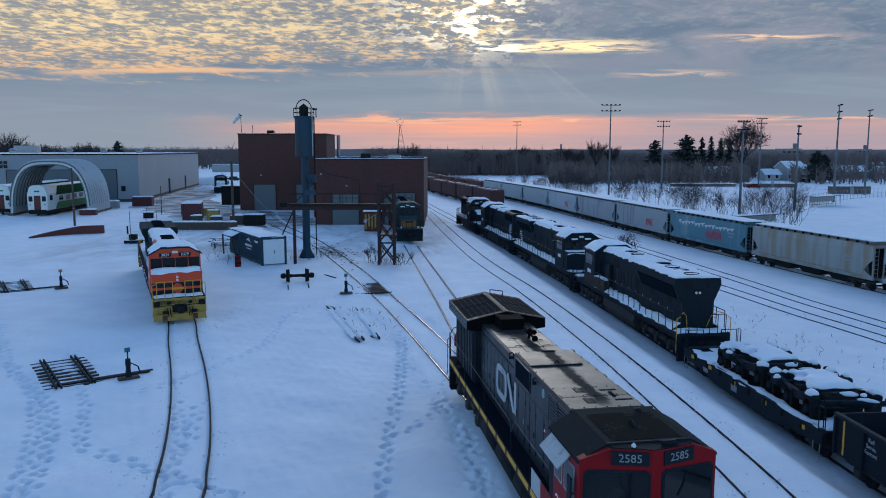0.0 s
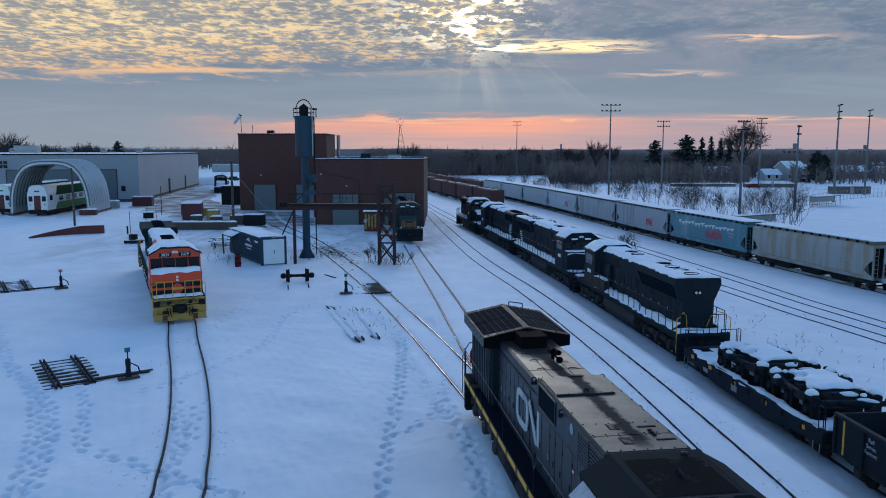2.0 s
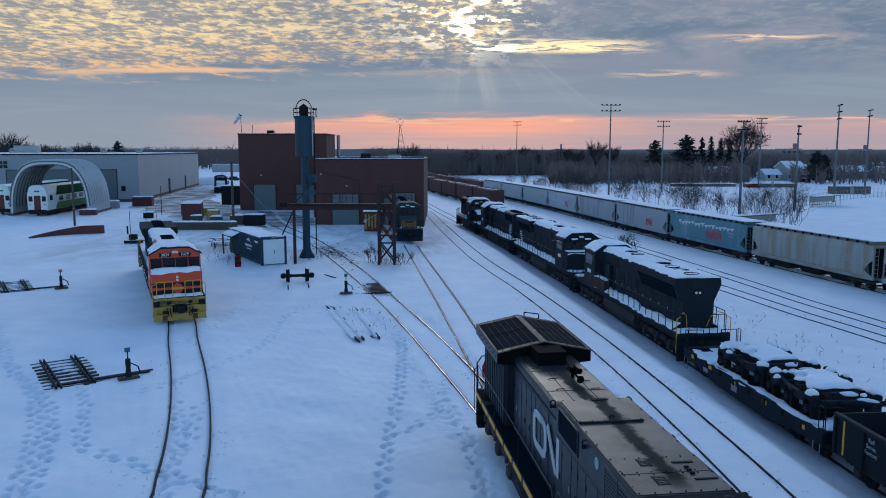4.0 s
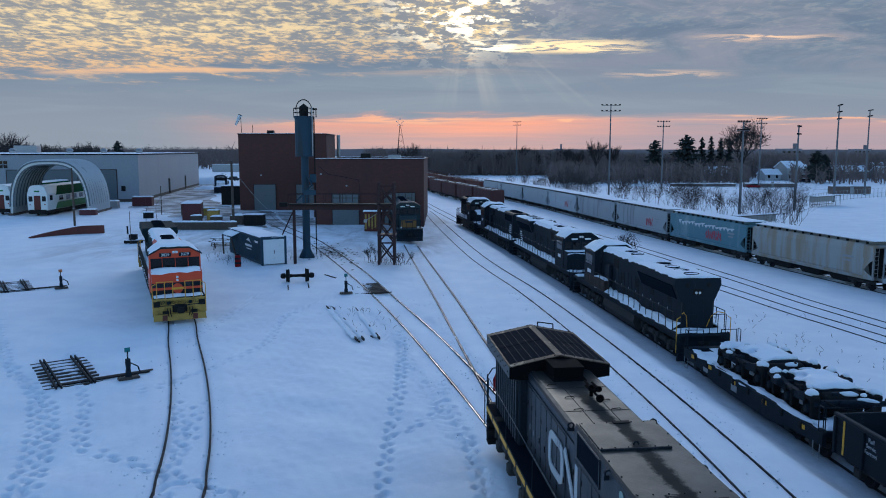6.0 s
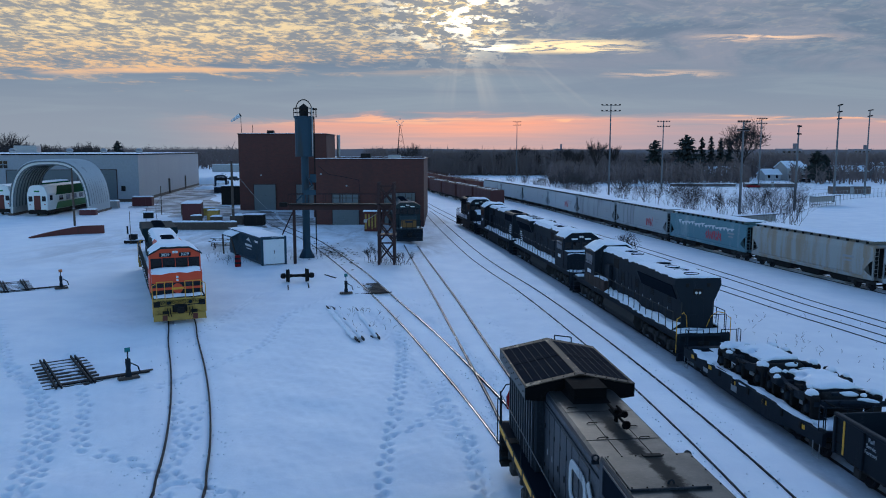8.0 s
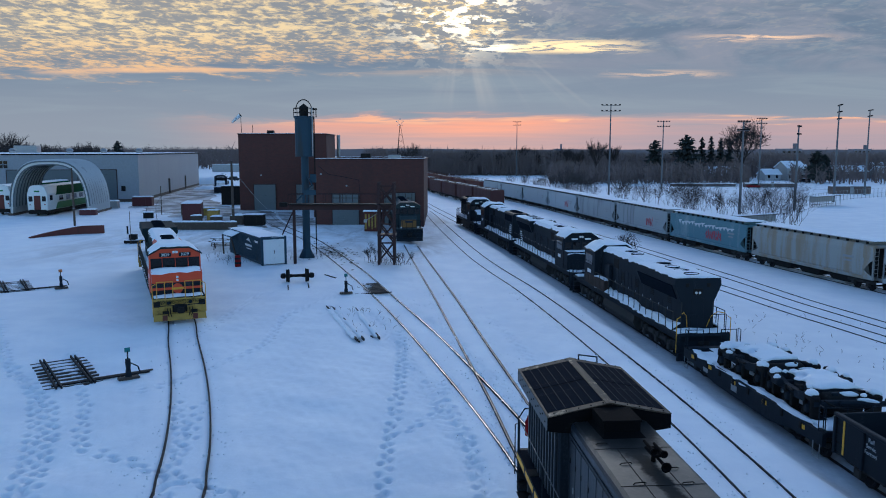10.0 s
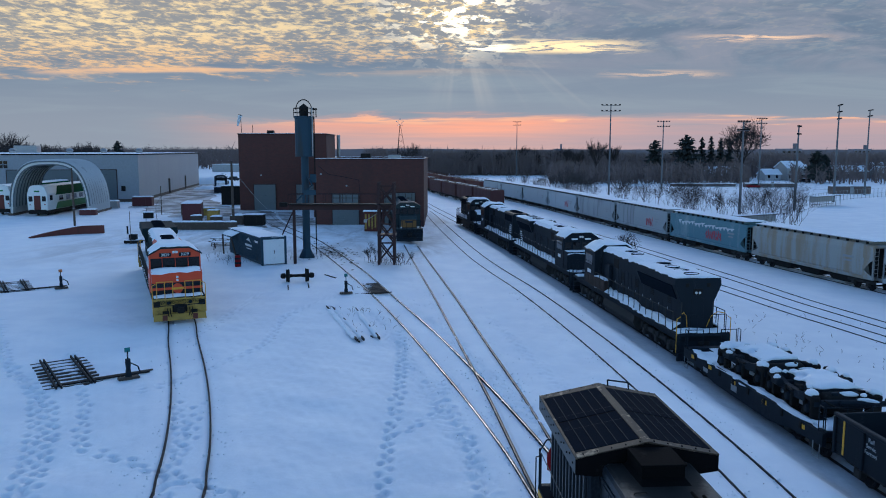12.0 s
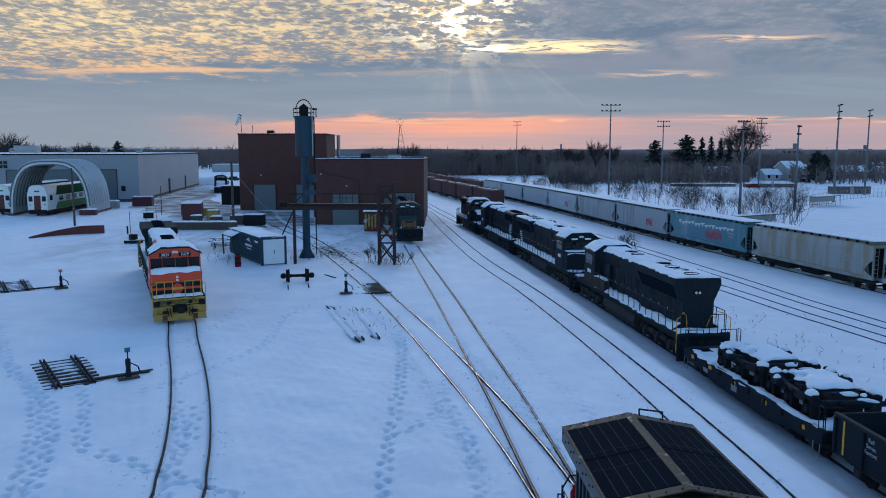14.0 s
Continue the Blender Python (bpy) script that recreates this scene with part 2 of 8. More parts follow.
    # faint rays fanning down from the sun
    fan = n.math("DIVIDE", n.math("SUBTRACT", u, 0.045), n.math("MAXIMUM", n.math("SUBTRACT", 0.25, e), 0.02))
    beam = n.step(n.noise(n.join(n.math("MULTIPLY", fan, 3.2), 2.0, 0.5), 1.0, 3, 0.5), 0.42, 0.68)
    beam = n.math("MULTIPLY", beam, n.math("MULTIPLY", n.step(fan, -0.5, 0.1), n.step(fan, 1.9, 0.9)))
    beam = n.math("MULTIPLY", beam, n.math("MULTIPLY", n.step(e, 0.055, 0.11), n.step(e, 0.18, 0.15)))
    col = n.mix(n.math("MULTIPLY", beam, 0.26), col, (0.52, 0.48, 0.42))
    # orange strip with a soft ragged upper edge
    edge = n.math("ADD", 0.060, n.math("MULTIPLY", n.math("SUBTRACT", n.noise(n.join(n.math("MULTIPLY", u, 4.5), n.math("MULTIPLY", e, 45.0), 3.3), 1.0, 5, 0.62, 0.7), 0.5), 0.055))
    warm = n.math("MULTIPLY", n.step(n.math("SUBTRACT", edge, e), -0.008, 0.016), n.step(u, -0.55, -0.05))
    pink = n.mix(n.step(u, 0.05, 0.46), (0.80, 0.33, 0.185), (0.43, 0.285, 0.275))
    pink = n.mix(n.step(e, 0.050, 0.012), pink, n.mix(n.step(u, 0.0, 0.5), (0.50, 0.31, 0.27), (0.36, 0.27, 0.29)))
    hazy = n.noise(n.join(n.math("MULTIPLY", u, 3.0), n.math("MULTIPLY", e, 70.0), 9.0), 1.0, 4, 0.6, 0.4)
    col = n.mix(n.math("MULTIPLY", warm, n.math("ADD", 0.22, n.math("MULTIPLY", hazy, 1.1)), clamp=True), col, pink)
    rim = n.math("MULTIPLY", n.step(n.math("SUBTRACT", edge, e), 0.0, 0.004), n.step(n.math("SUBTRACT", edge, e), 0.014, 0.007))
    rim = n.math("MULTIPLY", n.math("MULTIPLY", rim, n.step(hazy, 0.40, 0.62)), n.step(u, -0.5, 0.1))
    col = n.mix(n.math("MULTIPLY", rim, 0.75), col, (0.84, 0.43, 0.22))
    col = n.mix(1.0, col, (1.16, 0.98, 0.79), "MULTIPLY")
    em = t.nodes.new("ShaderNodeEmission")
    n.put(em.inputs["Color"], col)
    em.inputs["Strength"].default_value = 1.0
    t.links.new(em.outputs[0], t.nodes["Material Output"].inputs["Surface"])
    m.cycles.emission_sampling = "NONE"
    return m


SNOW = snow_material()
RAIL = surface("rail_steel", (0.020, 0.020, 0.023), (0.040, 0.034, 0.032), 0.4, 3, 0.7, 0.0, 0.1, spec=0.12)
BLACK = surface("black_paint", (0.014, 0.019, 0.026), (0.036, 0.041, 0.049), 0.42, 1.0, 0.6, 0.0, 0.14, streak=True, spec=0.08)
UNDER = surface("grimy_iron", (0.015, 0.0145, 0.0145), (0.045, 0.038, 0.032), 0.4, 2.0, 0.85, 0.0, 0.3, spec=0.15)
BRIGHT = surface("rubbed_rail", (0.29, 0.30, 0.32), (0.06, 0.06, 0.062), 0.62, 0.45, 0.38, 0.8, 0.08)
DULL_HEAD = surface("dull_rail", (0.055, 0.053, 0.052), (0.18, 0.178, 0.175), 0.4, 0.4, 0.5, 0.4, 0.1)
WOOD = surface("weathered_wood", (0.07, 0.055, 0.045), (0.13, 0.10, 0.08), 0.5, 3, 0.85)


# ---- moving sky ----
def clouds():
    s = Shape()
    n, r = 60, 4300.0
    pts, faces = [], []
    for i in range(n + 1):
        a = radians(-58 + 116 * i / n)
        for k, zz in enumerate((-60, 200, 500, 860)):
            pts.append((r * math.sin(a), r * math.cos(a), zz))
    for i in range(n):
        for k in range(3):
            faces.append((4 * i + k, 4 * i + 4 + k, 4 * i + 5 + k, 4 * i + 1 + k))
    ob = part("backdrop", s.add(pts, faces), sky_material())
    return tagged(ob, "grey-blue dawn clouds with gold edges over an orange strip", "sky", kind="structure")


CLOUDS = clouds()


# ---- lie of the land and the tracks ----
def smooth(t):
    t = min(max(t, 0.0), 1.0)
    return t * t * (3 - 2 * t)


def dead_line(y):
    """Sideways place of the storage track with the stored engines."""
    if y <= 105:
        y = max(y, 10)
        return 17.9 - 0.0661 * y - 0.000427 * y * y
    return 6.25 - 0.157 * (y - 105)


def land(x, y):
    """Height of the snow: a little higher round the shed, lower towards the grain cars."""
    u = x - dead_line(y)
    return 0.4 * smooth((-1 - x) / 6) - 1.2 * smooth((u + 4.4) / 2.8) - 0.6 * smooth((u - 2) / 10)


def line_at(pts, y):
    """Sideways place of a line of (x, y) points, rounded by a spline, at depth y."""
    pts = sorted(pts, key=lambda p: p[1])
    ys, xs = [p[1] for p in pts], [p[0] for p in pts]
    i = int(min(max(np.searchsorted(ys, y) - 1, 0), len(ys) - 2))

    def slope(k):
        a, b = max(k - 1, 0), min(k + 1, len(ys) - 1)
        return (xs[b] - xs[a]) / (ys[b] - ys[a])
    d = ys[i + 1] - ys[i]
    u = (y - ys[i]) / d
    if u < 0 or u > 1:
        k = i if u < 0 else i + 1
        return xs[k] + slope(k) * (y - ys[k])
    return ((2 * u ** 3 - 3 * u * u + 1) * xs[i] + (u ** 3 - 2 * u * u + u) * d * slope(i) + (3 * u * u - 2 * u ** 3) * xs[i + 1] + (u ** 3 - u * u) * d * slope(i + 1))


TRACK_LEFT = [(-6.6, -40), (-6.8, -10), (-7.0, 8), (-7.5, 18), (-7.86, 21.5), (-8.19, 22.7), (-8.77, 25), (-9.56, 27.7), (-10.63, 31), (-12.12, 35.2), (-14.21, 40.7), (-15.58, 44.6), (-19.9, 55.2), (-24.8, 67), (-35, 92), (-46, 120), (-57, 150), (-69, 190), (-76, 237)]
TRACK_MAIN = [(5.2, -40), (5.1, -15), (5.0, 0), (4.93, 5), (4.73, 10), (4.38, 15), (3.9, 20), (3.45, 23), (2.95, 26), (2.02, 30.4), (0.71, 36), (-1.72, 45.5), (-4.5, 54.6), (-11.0, 75.2), (-15.5, 88), (-24, 108), (-31, 131)]
TRACK_SIDE = [(5.22, -40), (5.16, -15), (5.1, 0), (4.97, 8), (4.6, 14), (3.95, 20), (3.63, 22.7), (3.3, 26), (2.7, 32.2), (1.71, 40.7), (0.0, 55.7), (-3.62, 84.4), (-6.1, 105)]
TRACK_MID = [(11.0, -40), (10.9, -10), (10.5, 8), (10.08, 22.3), (9.70, 29), (8.93, 38), (7.77, 48), (6.38, 58), (4.62, 68), (3.15, 78), (0.45, 102), (-2.0, 127), (-8, 200)]
TRACK_GRAIN = [(46.2, 30), (39.0, 67), (35.2, 86), (31.9, 104), (28.7, 124), (25.6, 144), (22.5, 164), (16.5, 196), (6.0, 250), (-10, 330)]
TRACK_YARD_A = [(36.0, 30), (31.2, 55.5), (29.9, 62.4), (28.7, 72), (22.4, 112), (14, 160)]
TRACK_YARD_B = [(33.2, 30), (28.35, 53), (27.4, 57), (25.9, 65.5), (19.5, 100), (10.5, 150)]
TRACK_DEAD = [(dead_line(y), y) for y in (-40, -15, 8, 20, 30, 40, 50, 60, 70, 80, 90, 100, 105, 140, 180)]


def on_track(pts, y, front_to_camera=True):
    """Pose of a vehicle standing on a track at depth y."""
    d = (line_at(pts, y + 6) - line_at(pts, y - 6)) / 12
    x = (line_at(pts, y + 6) + line_at(pts, y - 6)) / 2
    return pose(x, y, land(x, y) + 0.02, 0, 0, -math.degrees(math.atan(d)) + (180 if front_to_camera else 0))


def ground():
    rng = np.random.RandomState(4)
    xs = np.concatenate([-24 - np.geomspace(0.3, 4300, 50)[::-1], np.arange(-24, 15, 0.1), np.arange(15, 60, 1.0), 60 + np.geomspace(1, 4300, 30)])
    ys = np.concatenate([[-300, -100, -40, -10, 5, 12, 16, 18], np.arange(19.5, 48, 0.1), np.arange(48, 110, 0.4), 110 + np.geomspace(0.6, 4150, 60)])
    nx, ny = len(xs), len(ys)
    z = np.zeros((nx, ny))
    xd = np.array([dead_line(y) for y in ys])
    sm = lambda t: np.clip(t, 0, 1) ** 2 * (3 - 2 * np.clip(t, 0, 1))
    u = xs[:, None] - xd[None, :]
    z += 0.4 * sm((-1 - xs[:, None]) / 6) - 1.2 * sm((u + 4.4) / 2.8) - 0.6 * sm((u - 2) / 10)
    # soft drifts, flatter far out
    calm = (1 - 0.85 * sm((xs[:, None] - 13) / 4)) * (1 - 0.85 * sm((ys[None, :] - 50) / 20)) * (1 - 0.85 * sm((-22 - xs[:, None]) / 4))
    for pts in (TRACK_LEFT, TRACK_MAIN, TRACK_SIDE, TRACK_MID, TRACK_DEAD, TRACK_YARD_A, TRACK_YARD_B, TRACK_GRAIN):
        v = np.abs(xs[:, None] - np.array([line_at(pts, y) for y in ys])[None, :])
        calm = calm * (1 - 0.9 * np.exp(-(v / 1.6) ** 4))
    for _ in range(46):
        kx, ky = rng.normal(0, 1.0, 2)
        z += calm * 0.006 * np.sin(kx * xs[:, None] + ky * ys[None, :] + rng.uniform(0, 6.3))
    for _ in range(40):
        kx, ky = rng.normal(0, 5.0, 2)
        z += calm * 0.002 * np.sin(kx * xs[:, None] + ky * ys[None, :] + rng.uniform(0, 6.3))
    # ploughed flangeways and low banks beside the rails
    for pts in (TRACK_LEFT, TRACK_MAIN, TRACK_SIDE, TRACK_MID, TRACK_DEAD):
        c = np.array([line_at(pts, y) for y in ys])
        v = np.abs(xs[:, None] - c[None, :])
        z -= 0.045 * np.exp(-((v - 0.69) / 0.06) ** 2) + 0.02 * np.exp(-((v - 0.85) / 0.07) ** 2)
        z += 0.035 * np.exp(-((v - 1.6) / 0.35) ** 2)
        z -= 0.02 * np.exp(-(v / 0.6) ** 4)

    # churned snow thrown up beside the used track
    v = np.abs(xs[:, None] - np.array([line_at(TRACK_MAIN, y) for y in ys])[None, :] + 0.35)
    rough = rng.uniform(-1, 1, z.shape)
    rough = (rough + np.roll(rough, 1, 0) + np.roll(rough, 1, 1) + np.roll(rough, 2, 1)) / 2
    near = np.exp(-((v - 1.75) / 0.5) ** 2) * (ys[None, :] < 48) * (np.abs(xs[:, None]) < 14)
    z += 0.055 * near * rough

    def prints(pts, step=0.40, spread=0.15, deep=0.09, size=(0.11, 0.19)):
        k, side = 0.0, 1
        for (ax, ay), (bx, by) in zip(pts, pts[1:]):
            n = math.hypot(bx - ax, by - ay)
            dx, dy = (bx - ax) / n, (by - ay) / n
            s = k
            while s < n:
                px = ax + dx * s - dy * spread * side + rng.normal(0, 0.05)
                py = ay + dy * s + dx * spread * side + rng.normal(0, 0.05)
                i0, i1 = np.searchsorted(xs, (px - 0.6, px + 0.6))
                j0, j1 = np.searchsorted(ys, (py - 0.6, py + 0.6))
                gx, gy = xs[i0:i1, None] - px, ys[None, j0:j1] - py
                along, across = gx * dx + gy * dy, -gx * dy + gy * dx
                r2 = (along / size[1]) ** 2 + (across / size[0]) ** 2
                z[i0:i1, j0:j1] += -1.1 * deep * rng.uniform(0.6, 1.2) * np.exp(-r2 ** 2) + 0.02 * np.exp(-(np.sqrt(r2) - 1.5) ** 2 / 0.15)
                s += step * rng.uniform(0.85, 1.15)
                side = -side
            k = s - n

    prints([(-36.5, 64), (-29, 48), (-20.0, 34.3), (-17.2, 31), (-15.1, 27.1), (-12.2, 20)], deep=0.11)
    prints([(-20.3, 35), (-15.8, 29.6), (-13.9, 26), (-11.8, 20)], deep=0.14, size=(0.12, 0.2))
    prints([(-19, 38), (-14.4, 29.6), (-12.7, 25.5), (-9.8, 23.6), (-6.5, 21.8), (-5.5, 20.5)], deep=0.11)
    prints([(-9.9, 30), (-9.2, 27), (-8.9, 24), (-8.2, 20)], deep=0.09, step=0.5)
    prints([(-10.9, 30), (-9.3, 26), (-8.4, 22), (-8.0, 19.6)], deep=0.08)
    prints([(-2.5, 44), (-2.2, 39.7), (-1.94, 32.2), (-2.03, 28.1), (-1.97, 24.4), (-1.7, 20)], deep=0.12)
    prints([(-0.2, 33), (0.96, 27), (1.17, 22.8), (1.3, 20)], deep=0.07)
    prints([(-1.6, 27.5), (-0.2, 30), (0.2, 34)], deep=0.06)
    prints([(-5.5, 60), (-9.9, 46.5), (-9.4, 39.5), (-10.9, 35.3), (-13, 31)], deep=0.07, size=(0.12, 0.2))
    prints([(-13.2, 53), (-13.4, 46), (-13.9, 40)], deep=0.08, step=0.5)
    prints([(1.0, 60), (2.6, 50), (3.6, 43), (5.2, 34), (6.0, 29)], deep=0.035)
    prints([(3.2, 47), (4.4, 40), (5.4, 34), (6.4, 28)], deep=0.03)
    me = bpy.data.meshes.new("ground")
    gx, gy = np.meshgrid(xs, ys, indexing="ij")
    co = np.stack([gx, gy, z], -1).reshape(-1, 3)
    i, j = np.meshgrid(np.arange(nx - 1), np.arange(ny - 1), indexing="ij")
    a = (i * ny + j).ravel()
    quads = np.stack([a, a + ny, a + ny + 1, a + 1], -1)
    me.vertices.add(len(co))
    me.vertices.foreach_set("co", co.ravel())
    me.loops.add(quads.size)
    me.loops.foreach_set("vertex_index", quads.ravel())
    me.polygons.add(len(quads))
    me.polygons.foreach_set("loop_start", np.arange(0, quads.size, 4))
    me.polygons.foreach_set("use_smooth", np.ones(len(quads), bool))
    me.update(calc_edges=True)
    ob = part("ground", me, SNOW)
    return tagged(ob, "blue-white snow with footprints and ploughed tracks", "snow", kind="structure")


def track(pts, y0, y1, label, group="yard tracks", high=0.05, half=0.037, head=None):
    root = thing("railway_track", pose(0, 0, 0), label, "railway track", group)
    ys = np.arange(y0, y1 + 0.01, 1.0)
    for off in (-0.755, 0.755):
        s = Shape()
        ring = []
        for y in ys:
            d = (line_at(pts, y + 0.2) - line_at(pts, y - 0.2)) / 0.4
            k = math.hypot(1, d)
            x, w = line_at(pts, y) + off / k, y - off * d / k
            z = land(x, w)
            ring += [(x - half, w, z - 0.10), (x - half, w, z + high), (x + half, w, z + high), (x + half, w, z - 0.10)]
        faces = []
        for i in range(len(ys) - 1):
            for k in range(4):
                faces.append((4 * i + k, 4 * i + (k + 1) % 4, 4 * i + 4 + (k + 1) % 4, 4 * i + 4 + k))
        rail = part("rail", s.add(ring, faces), RAIL, root)
        if head:
            strip = [(x, w, z + (0.003 if i % 4 in (1, 2) else -0.01)) for i, (x, w, z) in enumerate(ring)]
            strip = [(x + (0.016 if i % 4 in (0, 1) else -0.040), w, z if i % 4 in (1, 2) else z + high + 0.1) for i, (x, w, z) in enumerate(strip)]
            part("rail_head", Shape().add(strip, faces), head, rail, "rubbed bright rail head")


ground()
track(TRACK_LEFT, -38, 200, "curved rusty rails cleared in the snow")
track(TRACK_MAIN, -38, 128, "worn shiny rails curving through the snow", high=0.04, half=0.048, head=BRIGHT)
track(TRACK_SIDE, 17, 84, "worn rails joining another track in the snow", high=0.04, half=0.048, head=DULL_HEAD)
track(TRACK_MID, -38, 190, "straight dark rails half sunk in snow", high=0.022, half=0.03)
track(TRACK_DEAD, -38, 170, "rails under stored black engines")
track(TRACK_YARD_A, 30, 150, "thin rails just showing through snow")
track(TRACK_YARD_B, 30, 140, "thin rails just showing through snow")
track(TRACK_GRAIN, 40, 300, "rails under a row of grain cars")


# ---- rolling stock ----
def roof_material():
    """Brown-grey roof paint, rubbed and dusty, with a black soot trail behind the exhaust."""
    m = bpy.data.materials.new("sooty_roof")
    m.use_nodes = True
    n = Nodes(m.node_tree)
    b = m.node_tree.nodes["Principled BSDF"]
    p = n.coords()
    x, y, z = n.split(p)
    big, fine = n.noise(p, 0.9, 6, 0.65), n.noise(p, 11.0, 4, 0.6)
    col = n.mix(n.step(big, 0.35, 0.7), (0.034, 0.036, 0.031), (0.019, 0.021, 0.020))
    col = n.mix(n.math("MULTIPLY", n.step(fine, 0.55, 0.75), 0.5), col, (0.062, 0.054, 0.046))
    drift = n.math("MULTIPLY", n.math("SUBTRACT", n.noise(n.join(0.0, y, 0.0), 0.9, 3), 0.5), 0.35)
    off = n.math("ABSOLUTE", n.math("ADD", n.math("ADD", x, 0.03), drift))
    ragged = n.math("MULTIPLY", n.math("SUBTRACT", n.noise(p, 5.0, 5, 0.7), 0.5), 0.42)
    trail = n.step(n.math("ADD", off, ragged), 0.25, 0.10)
    trail = n.math("MULTIPLY", trail, n.math("MULTIPLY", n.step(y, -4.2, -3.6), n.step(y, 6.1, 5.2)))
    blast = n.step(n.math("ADD", n.math("MULTIPLY", ragged, 1.6), n.math("SUBTRACT", n.math("ABSOLUTE", x), n.math("MULTIPLY", n.math("ADD", y, 1.6), -0.45))), 0.25, -0.25)
    soot = n.math("MAXIMUM", trail, n.math("MULTIPLY", blast, 0.95))
    col = n.mix(n.math("MULTIPLY", soot, 0.9), col, (0.008, 0.008, 0.008))
    n.put(b.inputs["Base Color"], col)
    n.put(b.inputs["Roughness"], n.math("ADD", n.math("ADD", 0.30, n.math("MULTIPLY", big, 0.3)), n.math("MULTIPLY", soot, 0.45)))
    b.inputs["Specular IOR Level"].default_value = 0.24
    n.put(b.inputs["Normal"], n.bump(n.math("ADD", fine, n.math("MULTIPLY", big, 2.0)), 0.12, 0.02))
    return m


GREY_ROOF = roof_material()
CAB_BLACK = surface('cab_roof_black', (0.011, 0.013, 0.016), (0.027, 0.029, 0.032), 0.5, 1.6, 0.65, 0.0, 0.15, spec=0.06)
HOOD_BLACK = surface("hood_black", (0.016, 0.021, 0.028), (0.042, 0.049, 0.058), 0.42, 1.4, 0.42, 0.0, 0.22, streak=True, gloss=0.3, spec=0.3)
CAB_GREY = surface("cab_roof_grey", (0.016, 0.021, 0.023), (0.027, 0.031, 0.031), 0.4, 1.1, 0.8, 0.0, 0.12, spec=0.04)
ROOF_PATCH = surface("worn_non_slip", (0.005, 0.007, 0.008), (0.03, 0.034, 0.033), 0.52, 1.5, 0.85, 0.0, 0.25, spec=0.03)
SOOT = surface("soot_black", (0.0055, 0.0055, 0.006), (0.014, 0.013, 0.012), 0.4, 2.0, 0.9, 0.0, 0.25, spec=0.04)
FASCIA = surface("fascia_grey", (0.085, 0.09, 0.095), (0.16, 0.155, 0.15), 0.4, 1.5, 0.55, 0.0, 0.12, streak=True, spec=0.25)
WORN_WHITE = surface("worn_white", (0.42, 0.44, 0.46), (0.2, 0.21, 0.23), 0.4, 2.4, 0.6, 0, 0.08, streak=True)
PALE_GREEN = surface("pale_green_paint", (0.25, 0.34, 0.32), (0.4, 0.42, 0.4), 0.4, 3.0, 0.6, 0, 0.05)
RED = surface("red_paint", (0.20, 0.006, 0.010), (0.11, 0.008, 0.010), 0.45, 1.8, 0.5, 0, 0.05, spec=0.12)
ORANGE = surface("orange_paint", (0.55, 0.066, 0.022), (0.38, 0.065, 0.03), 0.35, 1.5, 0.5, 0, 0.08)
YELLOW = surface("yellow_paint", (0.62, 0.34, 0.03), (0.30, 0.18, 0.04), 0.35, 2.0, 0.6, 0, 0.12)
DULL_YELLOW = surface("dull_yellow", (0.36, 0.24, 0.05), (0.09, 0.065, 0.035), 0.62, 1.3, 0.7, 0, 0.2)
OCHRE = surface("faded_ochre", (0.20, 0.105, 0.03), (0.10, 0.06, 0.03), 0.5, 1.5, 0.7, 0, 0.1)
WHITE = surface("white_paint", (0.72, 0.73, 0.74), (0.5, 0.5, 0.5), 0.3, 1.5, 0.5, 0, 0.05)
GREEN = surface("dark_green", (0.016, 0.028, 0.032), (0.03, 0.04, 0.042), 0.35, 1.2, 0.85, 0, 0.1, streak=True, spec=0.06)
SLATE = surface("slate_green", (0.03, 0.045, 0.05), (0.06, 0.07, 0.07), 0.4, 1.2, 0.6, 0, 0.1, streak=True, spec=0.15)
NAVY = surface("navy_paint", (0.012, 0.02, 0.04), (0.04, 0.045, 0.05), 0.35, 1.2, 0.5, 0, 0.1, streak=True, spec=0.25)
MESH = surface("radiator_mesh", (0.0075, 0.0115, 0.019), (0.015, 0.021, 0.031), 0.3, 2.0, 0.95, 0.0, 0.3, 40, spec=0.02)
TANK = surface("dusty_tank", (0.034, 0.033, 0.032), (0.06, 0.055, 0.05), 0.5, 1.4, 0.75, 0.0, 0.2, streak=True, spec=0.2)
APRON = surface("brown_black", (0.04, 0.03, 0.026), (0.075, 0.055, 0.046), 0.5, 1.3, 0.75, 0.0, 0.2, streak=True, spec=0.15)
TAN = surface("bare_trim", (0.075, 0.058, 0.043), (0.40, 0.30, 0.20), 0.45, 2.6, 0.65, 0.0, 0.1, spec=0.12)
STEEL = surface("galvanised", (0.30, 0.31, 0.32), (0.2, 0.2, 0.2), 0.4, 2.0, 0.45, 0.5, 0.1)
RUST = surface("rust_brown", (0.11, 0.035, 0.028), (0.06, 0.03, 0.025), 0.5, 1.0, 0.8, 0, 0.25, streak=True)


def glass_material():
    m = bpy.data.materials.new("dark_glass")
    m.use_nodes = True
    b = m.node_tree.nodes["Principled BSDF"]
    n = Nodes(m.node_tree)
    n.put(b.inputs["Base Color"], n.mix(n.step(n.noise(n.coords(), 1.5), 0.4, 0.7), (0.004, 0.005, 0.006), (0.012, 0.012, 0.013)))
    b.inputs["Roughness"].default_value = 0.05
    b.inputs["Specular IOR Level"].default_value = 0.35
    return m


